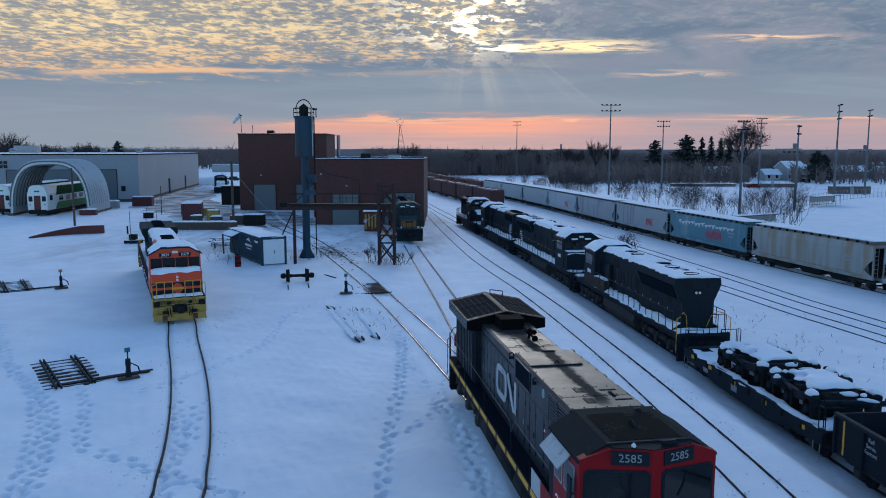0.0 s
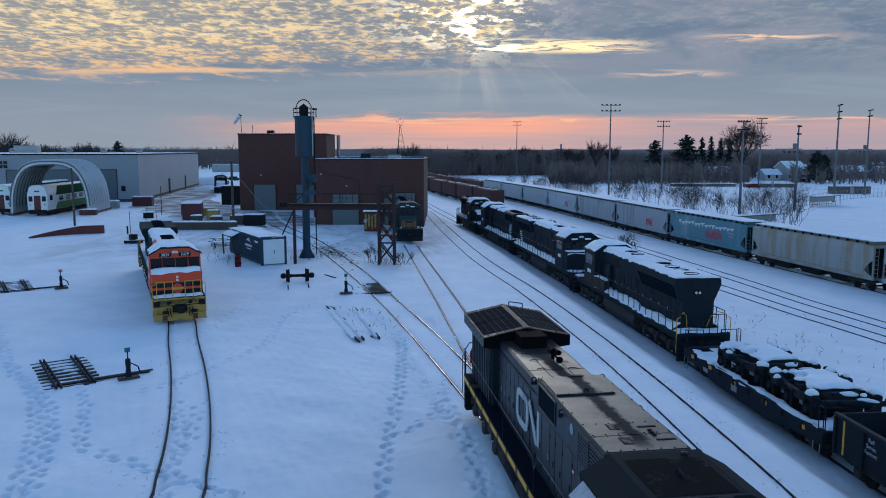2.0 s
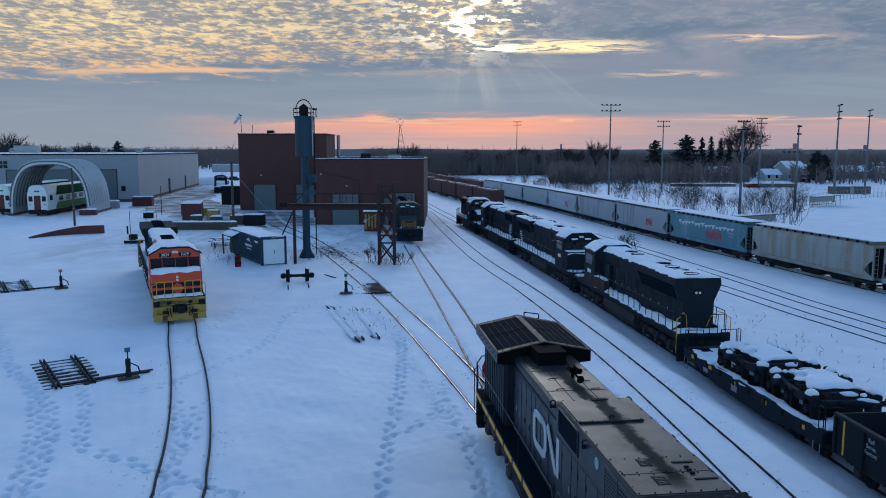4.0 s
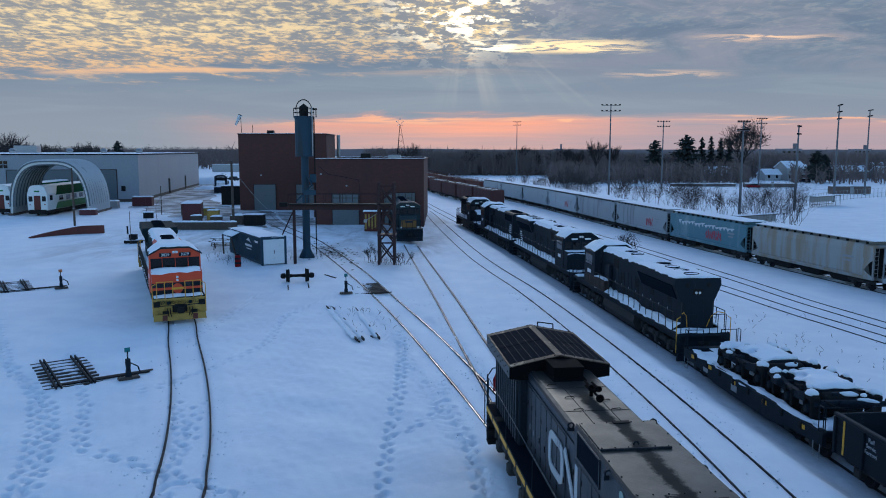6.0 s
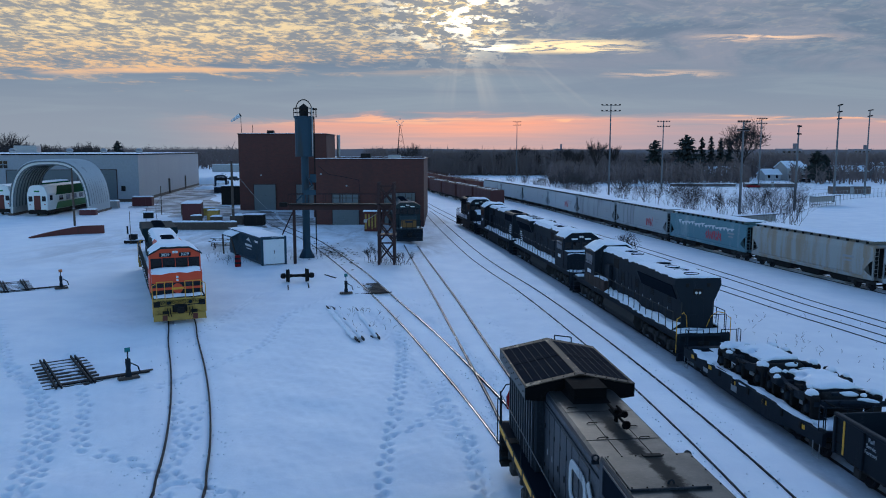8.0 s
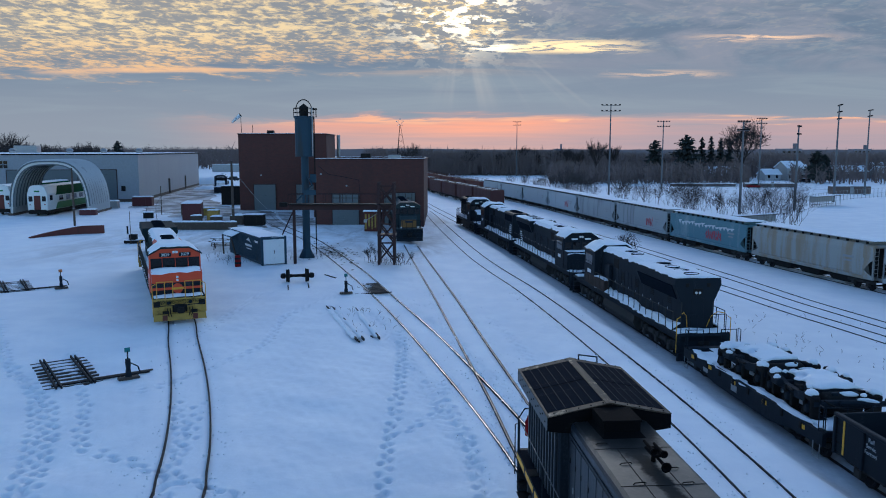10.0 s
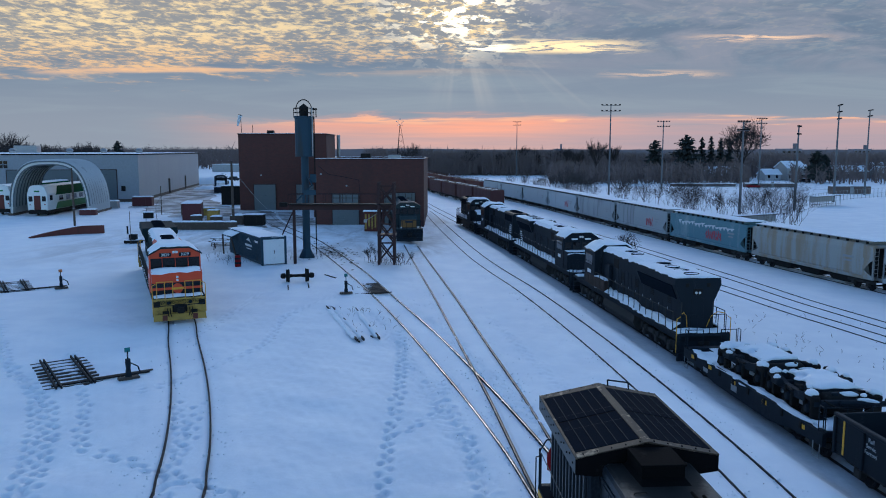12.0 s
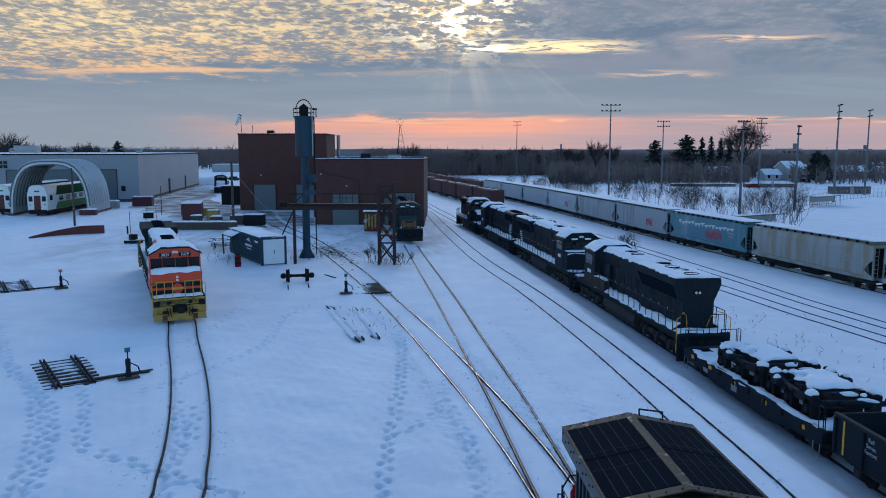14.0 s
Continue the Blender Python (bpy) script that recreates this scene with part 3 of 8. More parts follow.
def lamp_material():
    m = bpy.data.materials.new("headlamp_glass")
    m.use_nodes = True
    b = m.node_tree.nodes["Principled BSDF"]
    b.inputs["Base Color"].default_value = (0.75, 0.75, 0.7, 1)
    b.inputs["Roughness"].default_value = 0.12
    b.inputs["Metallic"].default_value = 0.6
    return m


GLASS, LENS = glass_material(), lamp_material()


def lettering(body, size, m, material, parent, name="number"):
    """Flat raised characters; m places them in the parent's space."""
    cu = bpy.data.curves.new(name, "FONT")
    cu.body, cu.size, cu.extrude, cu.align_x, cu.align_y = body, size, 0.006, "CENTER", "CENTER"
    cu.resolution_u = 3
    ob = new(name, cu)
    bpy.context.view_layer.update()
    me = bpy.data.meshes.new_from_object(ob.evaluated_get(bpy.context.evaluated_depsgraph_get()))
    bpy.data.objects.remove(ob)
    me.materials.clear()
    return part(name, me, material, parent, m=m)


def facing(x, y, z, way):
    """Pose of lettering that faces along +y, -y, +x or -x."""
    return pose(x, y, z, 90, 0, {"+y": 180, "-y": 0, "+x": 90, "-x": -90}[way])


def bogie(parent, y, axles, material=None, radius=0.5):
    s = Shape()
    half = 0.95 * (len(axles) - 1) + 0.75
    for sx in (-1, 1):
        s.box(sx * 0.98, sx * 1.2, -half, half, 0.62, 0.9, 0.05)
        for a in axles:
            s.box(sx * 1.0, sx * 1.3, a - 0.2, a + 0.2, 0.36, 0.72, 0.05)
            s.rod((sx * 1.22, a - 0.38, 0.7), (sx * 1.22, a - 0.38, 1.0), 0.08, 6)
            s.rod((sx * 1.22, a + 0.38, 0.7), (sx * 1.22, a + 0.38, 1.0), 0.08, 6)
    s.box(-1.0, 1.0, -0.35, 0.35, 0.55, 1.0, 0.05)
    t = part("truck", s, material or TANK, parent, m=pose(0, y, 0))
    wheels = []
    w = Shape()
    w.rod((-0.85, 0, 0), (0.85, 0, 0), 0.08, 8)
    for sx in (-1, 1):
        w.lathe([(0.1, sx * 0.66), (radius - 0.07, sx * 0.67), (radius + 0.02, sx * 0.68), (radius, sx * 0.81), (radius - 0.08, sx * 0.81), (radius - 0.14, sx * 0.77), (0.13, sx * 0.79), (0.0, sx * 0.83)], 20, axis=0)
        for k in range(4):
            a = k * math.pi / 2
            w.rod((sx * 0.775, 0.25 * math.cos(a), 0.25 * math.sin(a)), (sx * 0.80, 0.25 * math.cos(a), 0.25 * math.sin(a)), 0.05, 6)
    me = w.mesh("wheelset")
    for a in axles:
        wheels.append(part("wheelset", me, RAIL, t, m=pose(0, a, radius)))
    return wheels


def coupler(parent, y, way):
    s = Shape().box(-0.12, 0.12, y, y + way * 0.6, 0.78, 1.0, 0.03)
    s.box(-0.2, 0.2, y + way * 0.5, y + way * 0.85, 0.72, 1.06, 0.06)
    s.box(-0.3, 0.3, y - way * 0.05, y + way * 0.12, 0.65, 1.15, 0.03)
    part("coupler", s, UNDER, parent)


def handrail(parent, pts, z0, h, every=1.4, material=BLACK, r=0.022):
    """Posts and a top rail along a line of (x, y) points."""
    s = Shape()
    top = [(x, y, z0 + h) for x, y in pts]
    s.pipe(top, r, 6)
    for (ax, ay), (bx, by) in zip(pts, pts[1:]):
        n = max(1, round(math.hypot(bx - ax, by - ay) / every))
        for k in range(n + 1):
            x, y = ax + (bx - ax) * k / n, ay + (by - ay) * k / n
            s.rod((x, y, z0 - 0.15), (x, y, z0 + h), r, 6)
    part("handrail", s, material, parent)


def wide_cab_engine(m):
    """The engine that moves: black hood, red cab front, big winged radiator at the rear. +y is its front."""
    e = thing("locomotive", m, "black diesel locomotive with a red cab front and winged radiator", "locomotive")
    D = 1.72                                                   # walkway height
    R = -8.75                                                  # rear end plate
    # frame and walkways
    s = Shape().box(-1.3, 1.3, R, 10.2, 1.2, D - 0.08, 0.04)
    for sx in (-1, 1):
        s.box(sx * 1.28, sx * 1.46, R + 0.3, 9.6, 1.36, D - 0.08, 0.02)
    s.box(-1.5, 1.5, R + 0.1, 9.9, D - 0.08, D, 0.015)
    part("frame", s, BLACK, e)
    for sx in (-1, 1):
        part("walkway_deck", Shape().box(sx * 0.98, sx * 1.47, R + 0.15, 9.3, D, D + 0.012), MESH, e, "dark tread-plate walkway")
        part("deck_plate", Shape().box(sx * 1.0, sx * 1.46, -7.2, -6.75, D + 0.012, D + 0.03, 0.005), GREY_ROOF, e)
        y = R + 0.2
        while y < 9.3:
            part("sill_stripe", Shape().box(sx * 1.5, sx * 1.512, y, y + 1.08, D - 0.19, D - 0.02, 0.004), YELLOW, e)
            y += 1.3
    # tank and gear under the frame
    s = Shape().prism([(-1.2, 1.2), (-1.3, 0.6), (-1.05, 0.22), (1.05, 0.22), (1.3, 0.6), (1.2, 1.2)], 1, -3.2, 3.2)
    part("fuel_tank", s, UNDER, e)
    for y0, y1 in ((-2.2, -0.2), (0.1, 2.1), (2.4, 4.3)):
        for sx in (-1, 1):
            c = Shape().lathe([(0.0, y0 - 0.1), (0.2, y0 - 0.06), (0.28, y0 + 0.03), (0.28, y1 - 0.03), (0.2, y1 + 0.06), (0.0, y1 + 0.1)], 16, (sx * 1.18, 0, 1.05), axis=1)
            tank = part("air_reservoir", c, CAB_BLACK, e, smooth=True)
            part("strap", Shape().lathe([(0.275, -0.04), (0.292, -0.04), (0.292, 0.04), (0.275, 0.04)], 16, (sx * 1.18, (y0 + y1) / 2, 1.05), axis=1), UNDER, tank)
    wheels = bogie(e, 6.6, (-1.9, 0, 1.9)) + bogie(e, -5.75, (-1.9, 0, 1.9))
    coupler(e, R, -1), coupler(e, 10.2, 1)
    # rear platform, steps, pilot
    part("rear_pilot", Shape().box(-1.45, 1.45, R - 0.15, R + 0.1, 0.35, D - 0.02, 0.05), BLACK, e)
    for sx in (-1, 1):
        for k in range(4):
            part("step", Shape().box(sx * 1.0, sx * 1.5, R + 0.1, R + 0.6, 0.4 + 0.33 * k, 0.44 + 0.33 * k, 0.01), UNDER, e)
        part("step_back", Shape().box(sx * 0.98, sx * 1.02, R + 0.1, R + 0.6, 0.3, D - 0.08), UNDER, e)
        # one long rail with a drop beside the hood doors
        top = [(sx * 1.46, R + 0.32, 2.72), (sx * 1.46, 1.95, 2.68), (sx * 1.46, 2.15, 2.38), (sx * 1.46, 2.5, 2.86), (sx * 1.46, 5.9, 2.86)]
        hr = part("handrail", Shape().pipe(top, 0.012, 6), FASCIA, e, "thin grey handrail")
        for y in (R + 0.32, -5.2, -1.6, 2.15, 4.2, 5.9):
            part("post", Shape().rod((sx * 1.46, y, D - 0.05), (sx * 1.46, y, 2.38 if y == 2.15 else 2.70), 0.014, 6), BLACK, hr)
        g = Shape().pipe([(sx * 1.48, R + 0.22, 0.6), (sx * 1.48, R + 0.22, 2.82)], 0.026, 6)
        g.pipe([(sx * 1.48, R + 0.22, 2.75), (sx * 1.28, R + 0.1, 3.0), (sx * 0.95, R + 0.1, 3.0), (sx * 0.92, R + 0.1, D)], 0.02, 6)
        g.pipe([(sx * 1.52, R - 0.1, 0.9), (sx * 1.52, R - 0.1, 2.45), (sx * 1.48, R + 0.22, 2.6)], 0.018, 6)
        part("grab_rail", g, BLACK, e)
    part("extinguisher", Shape().lathe([(0.0, 2.2), (0.1, 2.22), (0.11, 2.62), (0.05, 2.74), (0.03, 2.82), (0.0, 2.82)], 12, (1.18, -8.55, 0)), RED, e, "red fire extinguisher")
    # long hood: a low rear length and a wider, taller length behind the cab
    part("hood", Shape().prism([(-0.95, D), (-0.95, 4.0), (-0.91, 4.07), (-0.83, 4.11), (0.83, 4.11), (0.91, 4.07), (0.95, 4.0), (0.95, D)], 1, -4.7, 0.56), HOOD_BLACK, e)
    part("hood_roof", Shape().prism([(-0.9, 4.082), (-0.83, 4.122), (0.83, 4.122), (0.9, 4.082), (0.6, 4.03), (-0.6, 4.03)], 1, -4.4, 0.55), GREY_ROOF, e, "sooty brown-grey hood roof")
    part("engine_hood", Shape().prism([(-0.98, D), (-0.98, 4.25), (-0.95, 4.31), (0.95, 4.31), (0.98, 4.25), (0.98, D)], 1, 0.55, 6.05), HOOD_BLACK, e)
    part("engine_roof", Shape().prism([(-0.955, 4.30), (-0.93, 4.335), (0.93, 4.335), (0.955, 4.30)], 1, 0.53, 6.0), GREY_ROOF, e, "brown-grey engine roof with a soot trail")
    # access plates on the roof, bolted along their rims
    for x0, x1, y0, y1, z in ((-0.66, 0.9, 0.62, 2.18, 4.362), (-0.94, 0.94, 4.28, 5.05, 4.35), (-0.94, 0.94, 5.07, 5.95, 4.352)):
        hatch = part("roof_hatch", Shape().box(x0, x1, y0, y1, 4.33, z, 0.008), GREY_ROOF, e)
        # black bar paints the shadow line along the first plate's front edge
        if y0 < 1:
            part("hatch_rim", Shape().box(x0, x1, y1, y1 + 0.045, 4.33, z + 0.02, 0.01), BLACK, hatch)
        if y1 > 5.5:
            part("hatch_rim", Shape().box(x0, x1, y1, y1 + 0.08, 4.26, z - 0.01, 0.02), BLACK, hatch)
        b = Shape()
        n = max(3, int((x1 - x0) / 0.3))
        for k in range(n + 1):
            x = x0 + 0.05 + (x1 - x0 - 0.1) * k / n
            for y in (y0 + 0.05, y1 - 0.05):
                b.box(x - 0.013, x + 0.013, y - 0.013, y + 0.013, z, z + 0.018)
        tagged(part("bolts", b, UNDER, hatch), kind="stuff")
    for y in (0.75, 1.4, 2.05, 2.75, 3.5, 4.3, 4.9, 5.6):
        for sx in (-1, 1):
            part("rim_bolt", Shape().box(sx * 0.9 - 0.013, sx * 0.9 + 0.013, y - 0.013, y + 0.013, 4.33, 4.36), UNDER, e)
    part("roof_vent", Shape().box(-0.28, 0.12, 0.6, 0.74, 4.36, 4.385, 0.004), UNDER, e)
    part("roof_eye", Shape().lathe([(0.05, -0.012), (0.075, 0), (0.05, 0.012), (0.03, 0), (0.05, -0.012)], 10, (0.05, 2.0, 4.375), axis=1), BLACK, e)
    # screened plates and slotted covers ahead of the engine
    for x0, x1, y0, y1 in ((0.14, 0.40, 4.36, 4.72), (0.14, 0.40, 5.2, 5.6)):
        fr = part("screen_frame", Shape().box(x0, x1, y0, y1, 4.35, 4.358, 0.003), CAB_BLACK, e)
        q = Shape()
        for k in range(5):
            y = y0 + 0.06 + k * (y1 - y0 - 0.12) / 4
            q.box(x0 + 0.04, x1 - 0.04, y - 0.012, y + 0.012, 4.358, 4.364)
        part("screen_bars", q, GREY_ROOF, fr)
    for x0, x1, y in ((-0.72, -0.28, 4.62), (-0.86, -0.4, 5.42)):
        part("slot_cover", Shape().box(x0, x1, y - 0.035, y + 0.035, 4.35, 4.366, 0.004), CAB_BLACK, e)
    for y in (4.88, 5.02, 5.16):
        part("roof_clasp", Shape().box(-0.52, -0.42, y - 0.03, y + 0.03, 4.35, 4.39, 0.01), UNDER, e)
    # seams on the low roof
    for x in (-0.34, 0.36):
        part("roof_seam", Shape().box(x - 0.008, x + 0.008, -2.7, 0.5, 4.122, 4.13), UNDER, e)
    for y in (-0.85, -2.72):
        part("roof_seam", Shape().box(-0.86, 0.86, y - 0.008, y + 0.008, 4.122, 4.129), UNDER, e)
    for x, y in ((0.42, -1.9), (0.45, -0.95), (-0.45, -1.6), (-0.5, -0.9), (0.62, -3.0)):
        part("roof_handle", Shape().pipe([(x - 0.14, y - 0.03, 4.12), (x - 0.1, y, 4.15), (x + 0.1, y + 0.02, 4.15), (x + 0.14, y + 0.03, 4.12)], 0.012, 5), UNDER, e)
    lug = Shape().lathe([(0.05, -0.025), (0.085, -0.025), (0.085, 0.025), (0.05, 0.025), (0.05, -0.025)], 12, axis=1).box(-0.085, 0.085, -0.025, 0.025, -0.14, -0.05, 0.01).mesh("lifting_lug")
    for y in (0.3, 3.0):
        for sx in (-1, 1):
            part("lifting_lug", lug, BLACK, e, m=pose(sx * 1.0, y, 4.2))
    # exhaust stack and horns ahead of the radiator
    lower, upper = [(-0.58, -4.4), (0.58, -4.4), (0.52, -3.2), (-0.52, -3.2)], [(-0.45, -4.4), (0.45, -4.4), (0.43, -3.5), (-0.43, -3.5)]
    s = Shape().add([(x, y, 4.09) for x, y in lower] + [(x, y, 4.2) for x, y in upper] + [(x, y, 4.46) for x, y in upper], [(0, 1, 5, 4), (1, 2, 6, 5), (2, 3, 7, 6), (3, 0, 4, 7), (4, 5, 9, 8), (5, 6, 10, 9), (6, 7, 11, 10), (7, 4, 8, 11), (8, 9, 10, 11), (3, 2, 1, 0)])
    part("exhaust_funnel", s, SOOT, e, "soot-black square exhaust funnel")
    part("funnel_lip", Shape().box(-0.46, 0.46, -4.4, -3.47, 4.43, 4.475, 0.01), SOOT, e)
    horn = Shape().rod((-0.2, -2.0, 4.1), (-0.2, -2.0, 4.34), 0.05, 8).box(-0.32, -0.08, -2.25, -1.75, 4.3, 4.36, 0.02)
    for x, y, z, r in ((-0.12, -1.95, 4.42, 0.075), (-0.3, -1.85, 4.4, 0.085), (-0.22, -1.5, 4.27, 0.11)):
        horn.lathe([(0.03, -0.42), (0.035, 0.0), (r * 0.6, 0.1), (r, 0.18), (r * 0.8, 0.19), (0.0, 0.1)], 12, (x, y, z), axis=1)
    part("air_horn", horn, SOOT, e)
    # side doors with latches and hinges
    rng = random.Random(8)
    for sx in (-1, 1):
        y = -4.35
        while y < 5.9:
            w = rng.choice((0.5, 0.62, 0.62, 0.8))
            side = 0.95 if y + w < 0.55 else 0.98
            if y < 0.55 <= y + w:
                y = 0.6
                continue
            z1 = 3.72 if (y + w < 0.55) else 3.5
            d = part("hood_door", Shape().box(side * sx, sx * (side + 0.022), y, y + w - 0.045, D + 0.12, z1, 0.012), HOOD_BLACK, e)
            part("latch", Shape().box(sx * (side + 0.022), sx * (side + 0.042), y + w - 0.17, y + w - 0.12, 2.5, 2.66, 0.006), STEEL if rng.random() < 0.5 else UNDER, d)
            for z in (2.1, 3.2):
                part("hinge", Shape().rod((sx * (side + 0.026), y + 0.03, z - 0.06), (sx * (side + 0.026), y + 0.03, z + 0.06), 0.018, 6), UNDER, d)
            y += w
        part("hood_seam", Shape().box(sx * 0.95, sx * 0.972, -4.6, 0.54, 3.80, 3.83), BLACK, e)
        # wide dark intake, then tall louvres behind the cab
        for y0, y1, z0, z1, n in ((0.85, 2.42, 3.64, 4.22, 0), (4.34, 5.02, 3.1, 4.2, 14), (5.15, 6.02, 3.4, 4.2, 9)):
            g = part("grille", Shape().box(sx * 0.98, sx * 0.992, y0, y1, z0, z1, 0.004), MESH, e)
            fr = Shape()
            for a, b, c, d2 in ((y0 - 0.04, y1 + 0.04, z1, z1 + 0.04), (y0 - 0.04, y1 + 0.04, z0 - 0.04, z0), (y0 - 0.04, y0, z0, z1), (y1, y1 + 0.04, z0, z1)):
                fr.box(sx * 0.98, sx * 1.01, a, b, c, d2, 0.008)
            part("grille_frame", fr, HOOD_BLACK, g)
            for k in range(n):
                z = z0 + 0.04 + k * (z1 - z0 - 0.08) / (n - 1)
                part("slat", Shape().add([(sx * 0.992, y0, z + 0.02), (sx * 0.992, y1, z + 0.02), (sx * 1.008, y1, z - 0.02), (sx * 1.008, y0, z - 0.02), (sx * 0.992, y1, z - 0.025), (sx * 0.992, y0, z - 0.025)], [(0, 1, 2, 3), (3, 2, 4, 5)]), HOOD_BLACK, g)
        part("side_badge", Shape().lathe([(0.0, 0.0), (0.13, 0.0), (0.13, 0.012), (0.0, 0.012)], 18, axis=0).mesh("side_badge"), PALE_GREEN, e, "pale green round badge", m=pose(sx * 0.985, 3.78, 4.05) if sx > 0 else pose(sx * 0.997, 3.78, 4.05))
        for y, z in ((3.95, 3.0), (5.3, 2.75)):
            part("warning_sign", Shape().box(sx * 1.002, sx * 1.01, y, y + 0.16, z, z + 0.2), RED if y < 5 else WHITE, e)
            part("sign_bar", Shape().box(sx * 1.01, sx * 1.014, y + 0.02, y + 0.14, z + 0.07, z + 0.13), WHITE if y < 5 else RED, e)
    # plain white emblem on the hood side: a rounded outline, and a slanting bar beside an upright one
    outline = [(-0.62, 3.34), (-1.3, 3.34)] + [(-1.36 - 0.26 * math.sin(a), 3.08 + 0.26 * math.cos(a)) for a in (0.3, 0.8, 1.3)]
    outline += [(-1.62, 2.72)] + [(-1.36 - 0.26 * math.cos(a), 2.70 - 0.25 * math.sin(a)) for a in (0.3, 0.8, 1.3)]
    outline += [(-0.62, 2.45), (-0.47, 2.52), (-0.40, 2.7), (-0.40, 3.1), (-0.47, 3.27), (-0.62, 3.34)]
    for sx in (-1, 1):
        w, X0, X1 = 0.11, sx * 0.985, sx * 1.012
        for path in (outline, [(-0.2, 3.42), (0.66, 2.44)], [(0.84, 2.44), (0.84, 3.44)]):
            s, left, right = Shape(), [], []
            for i, (y, z) in enumerate(path):
                (ya, za), (yb, zb) = path[max(i - 1, 0)], path[min(i + 1, len(path) - 1)]
                t = Vector((yb - ya, zb - za)).normalized()
                left.append((y - t[1] * w, z + t[0] * w)), right.append((y + t[1] * w, z - t[0] * w))
            for i in range(len(path) - 1):
                s.prism([left[i], left[i + 1], right[i + 1], right[i]], 0, X0, X1)
            part("emblem", s, WORN_WHITE, e, "worn white painted emblem")
    # radiator section
    part("radiator_cabin", Shape().box(-1.2, 1.2, R + 0.5, -4.6, D, 3.9, 0.05), BLACK, e)
    rib = Shape().box(-0.035, 0.035, -0.05, 0.05, -0.95, 0.95, 0.012).mesh("rib")
    for sx in (-1, 1):
        for k in range(11):
            part("rib", rib, HOOD_BLACK, e, m=pose(sx * 1.23, -8.1 + 0.33 * k, 2.78))
    low, eave, ridge, half = 3.84, 4.24, 4.55, 1.52
    y0, y1 = -8.5, -4.45

    def roof_z(x, up=0.0):
        return ridge - (ridge - eave) * abs(x) / half + up
    wing = Shape().prism([(-half, low + 0.05), (-half, eave), (0, ridge), (half, eave), (half, low + 0.05), (1.15, low), (-1.15, low)], 1, y0, y1)
    wing_ob = part("radiator_wing", wing, SOOT, e)
    for sx in (-1, 1):
        for k in range(2):
            a0, a1 = y0 + 0.28 + 1.78 * k, y0 + 1.98 + 1.78 * k
            s = Shape()
            c0, c1 = sx * 0.10, sx * (half - 0.06)
            s.add([(c0, a0, roof_z(c0, 0.012)), (c1, a0, roof_z(c1, 0.012)), (c1, a1, roof_z(c1, 0.012)), (c0, a1, roof_z(c0, 0.012)), (c0, a0, roof_z(c0)), (c1, a0, roof_z(c1)), (c1, a1, roof_z(c1)), (c0, a1, roof_z(c0))], [(0, 1, 2, 3), (0, 4, 5, 1), (1, 5, 6, 2), (2, 6, 7, 3), (3, 7, 4, 0)])
            core = part("core", s, MESH, wing_ob, "fine dark radiator mesh")
            for j in range(1, 6):
                x = sx * (0.10 + 0.227 * j)
                part("core_bar", Shape().box(x - 0.005, x + 0.005, a0, a1, roof_z(x, 0.012), roof_z(x, 0.022)), BLACK, core)
            x0, x1 = sx * 0.12, sx * 1.44
            cb = Shape()
            yy = a0 + 0.5 if k else a1 - 0.25
            cb.add([(x0, yy, roof_z(x0, 0.02)), (x1, yy, roof_z(x1, 0.02)), (x1, yy + 0.012, roof_z(x1, 0.02)), (x0, yy + 0.012, roof_z(x0, 0.02))], [(0, 1, 2, 3)])
            part("cross_wire", cb, BLACK, core)
        for a0, a1 in ((y0, y0 + 0.27), (y1 - 0.24, y1)):
            s = Shape()
            ring = [(0.0, a0), (sx * half, a0), (sx * half, a1), (0.0, a1)]
            s.add([(x, y, roof_z(x, 0.018)) for x, y in ring] + [(x, y, roof_z(x, -0.02)) for x, y in ring], [(0, 1, 2, 3), (4, 7, 6, 5), (0, 4, 5, 1), (1, 5, 6, 2), (2, 6, 7, 3), (3, 7, 4, 0)])
            part("wing_trim", s, TAN, wing_ob, "rubbed tan sheet trim")
        part("eave_trim", Shape().box(sx * (half - 0.055), sx * (half + 0.012), y0, y1, eave + 0.0, eave + 0.026, 0.006), TAN, wing_ob)
        # side sheet grey is paled, sky light put into its colour
        part("fascia", Shape().box(sx * half, sx * (half + 0.01), y0 + 0.02, y1 - 0.02, low + 0.06, eave - 0.004), FASCIA, wing_ob, "riveted grey side sheet paled by painted sky light")
        bolt = Shape().box(-0.012, 0.012, -0.018, 0.018, -0.018, 0.018).mesh("rivet")
        for k in range(14):
            part("rivet", bolt, UNDER, wing_ob, m=pose(sx * (half + 0.018), y0 + 0.2 + 0.28 * k, eave - 0.07 - 0.1 * (k % 2)))
        for k in range(5):
            x = sx * (0.15 + 0.3 * k)
            for y in (y0 + 0.08, y1 - 0.08):
                part("rivet", bolt, UNDER, wing_ob, m=pose(x, y, roof_z(x, 0.026)))
    part("ridge_strip", Shape().prism([(-0.1, ridge - 0.02), (-0.1, ridge + 0.01), (0, ridge + 0.024), (0.1, ridge + 0.01), (0.1, ridge - 0.02)], 1, y0, y1), TAN, wing_ob, "rubbed tan ridge strip")
    part("grab_iron", Shape().pipe([(-0.25, y0 + 0.08, roof_z(0.25)), (-0.25, y0 + 0.04, 4.66), (-0.8, y0 + 0.04, 4.58), (-0.8, y0 + 0.08, roof_z(0.8))], 0.02, 6), BLACK, wing_ob)
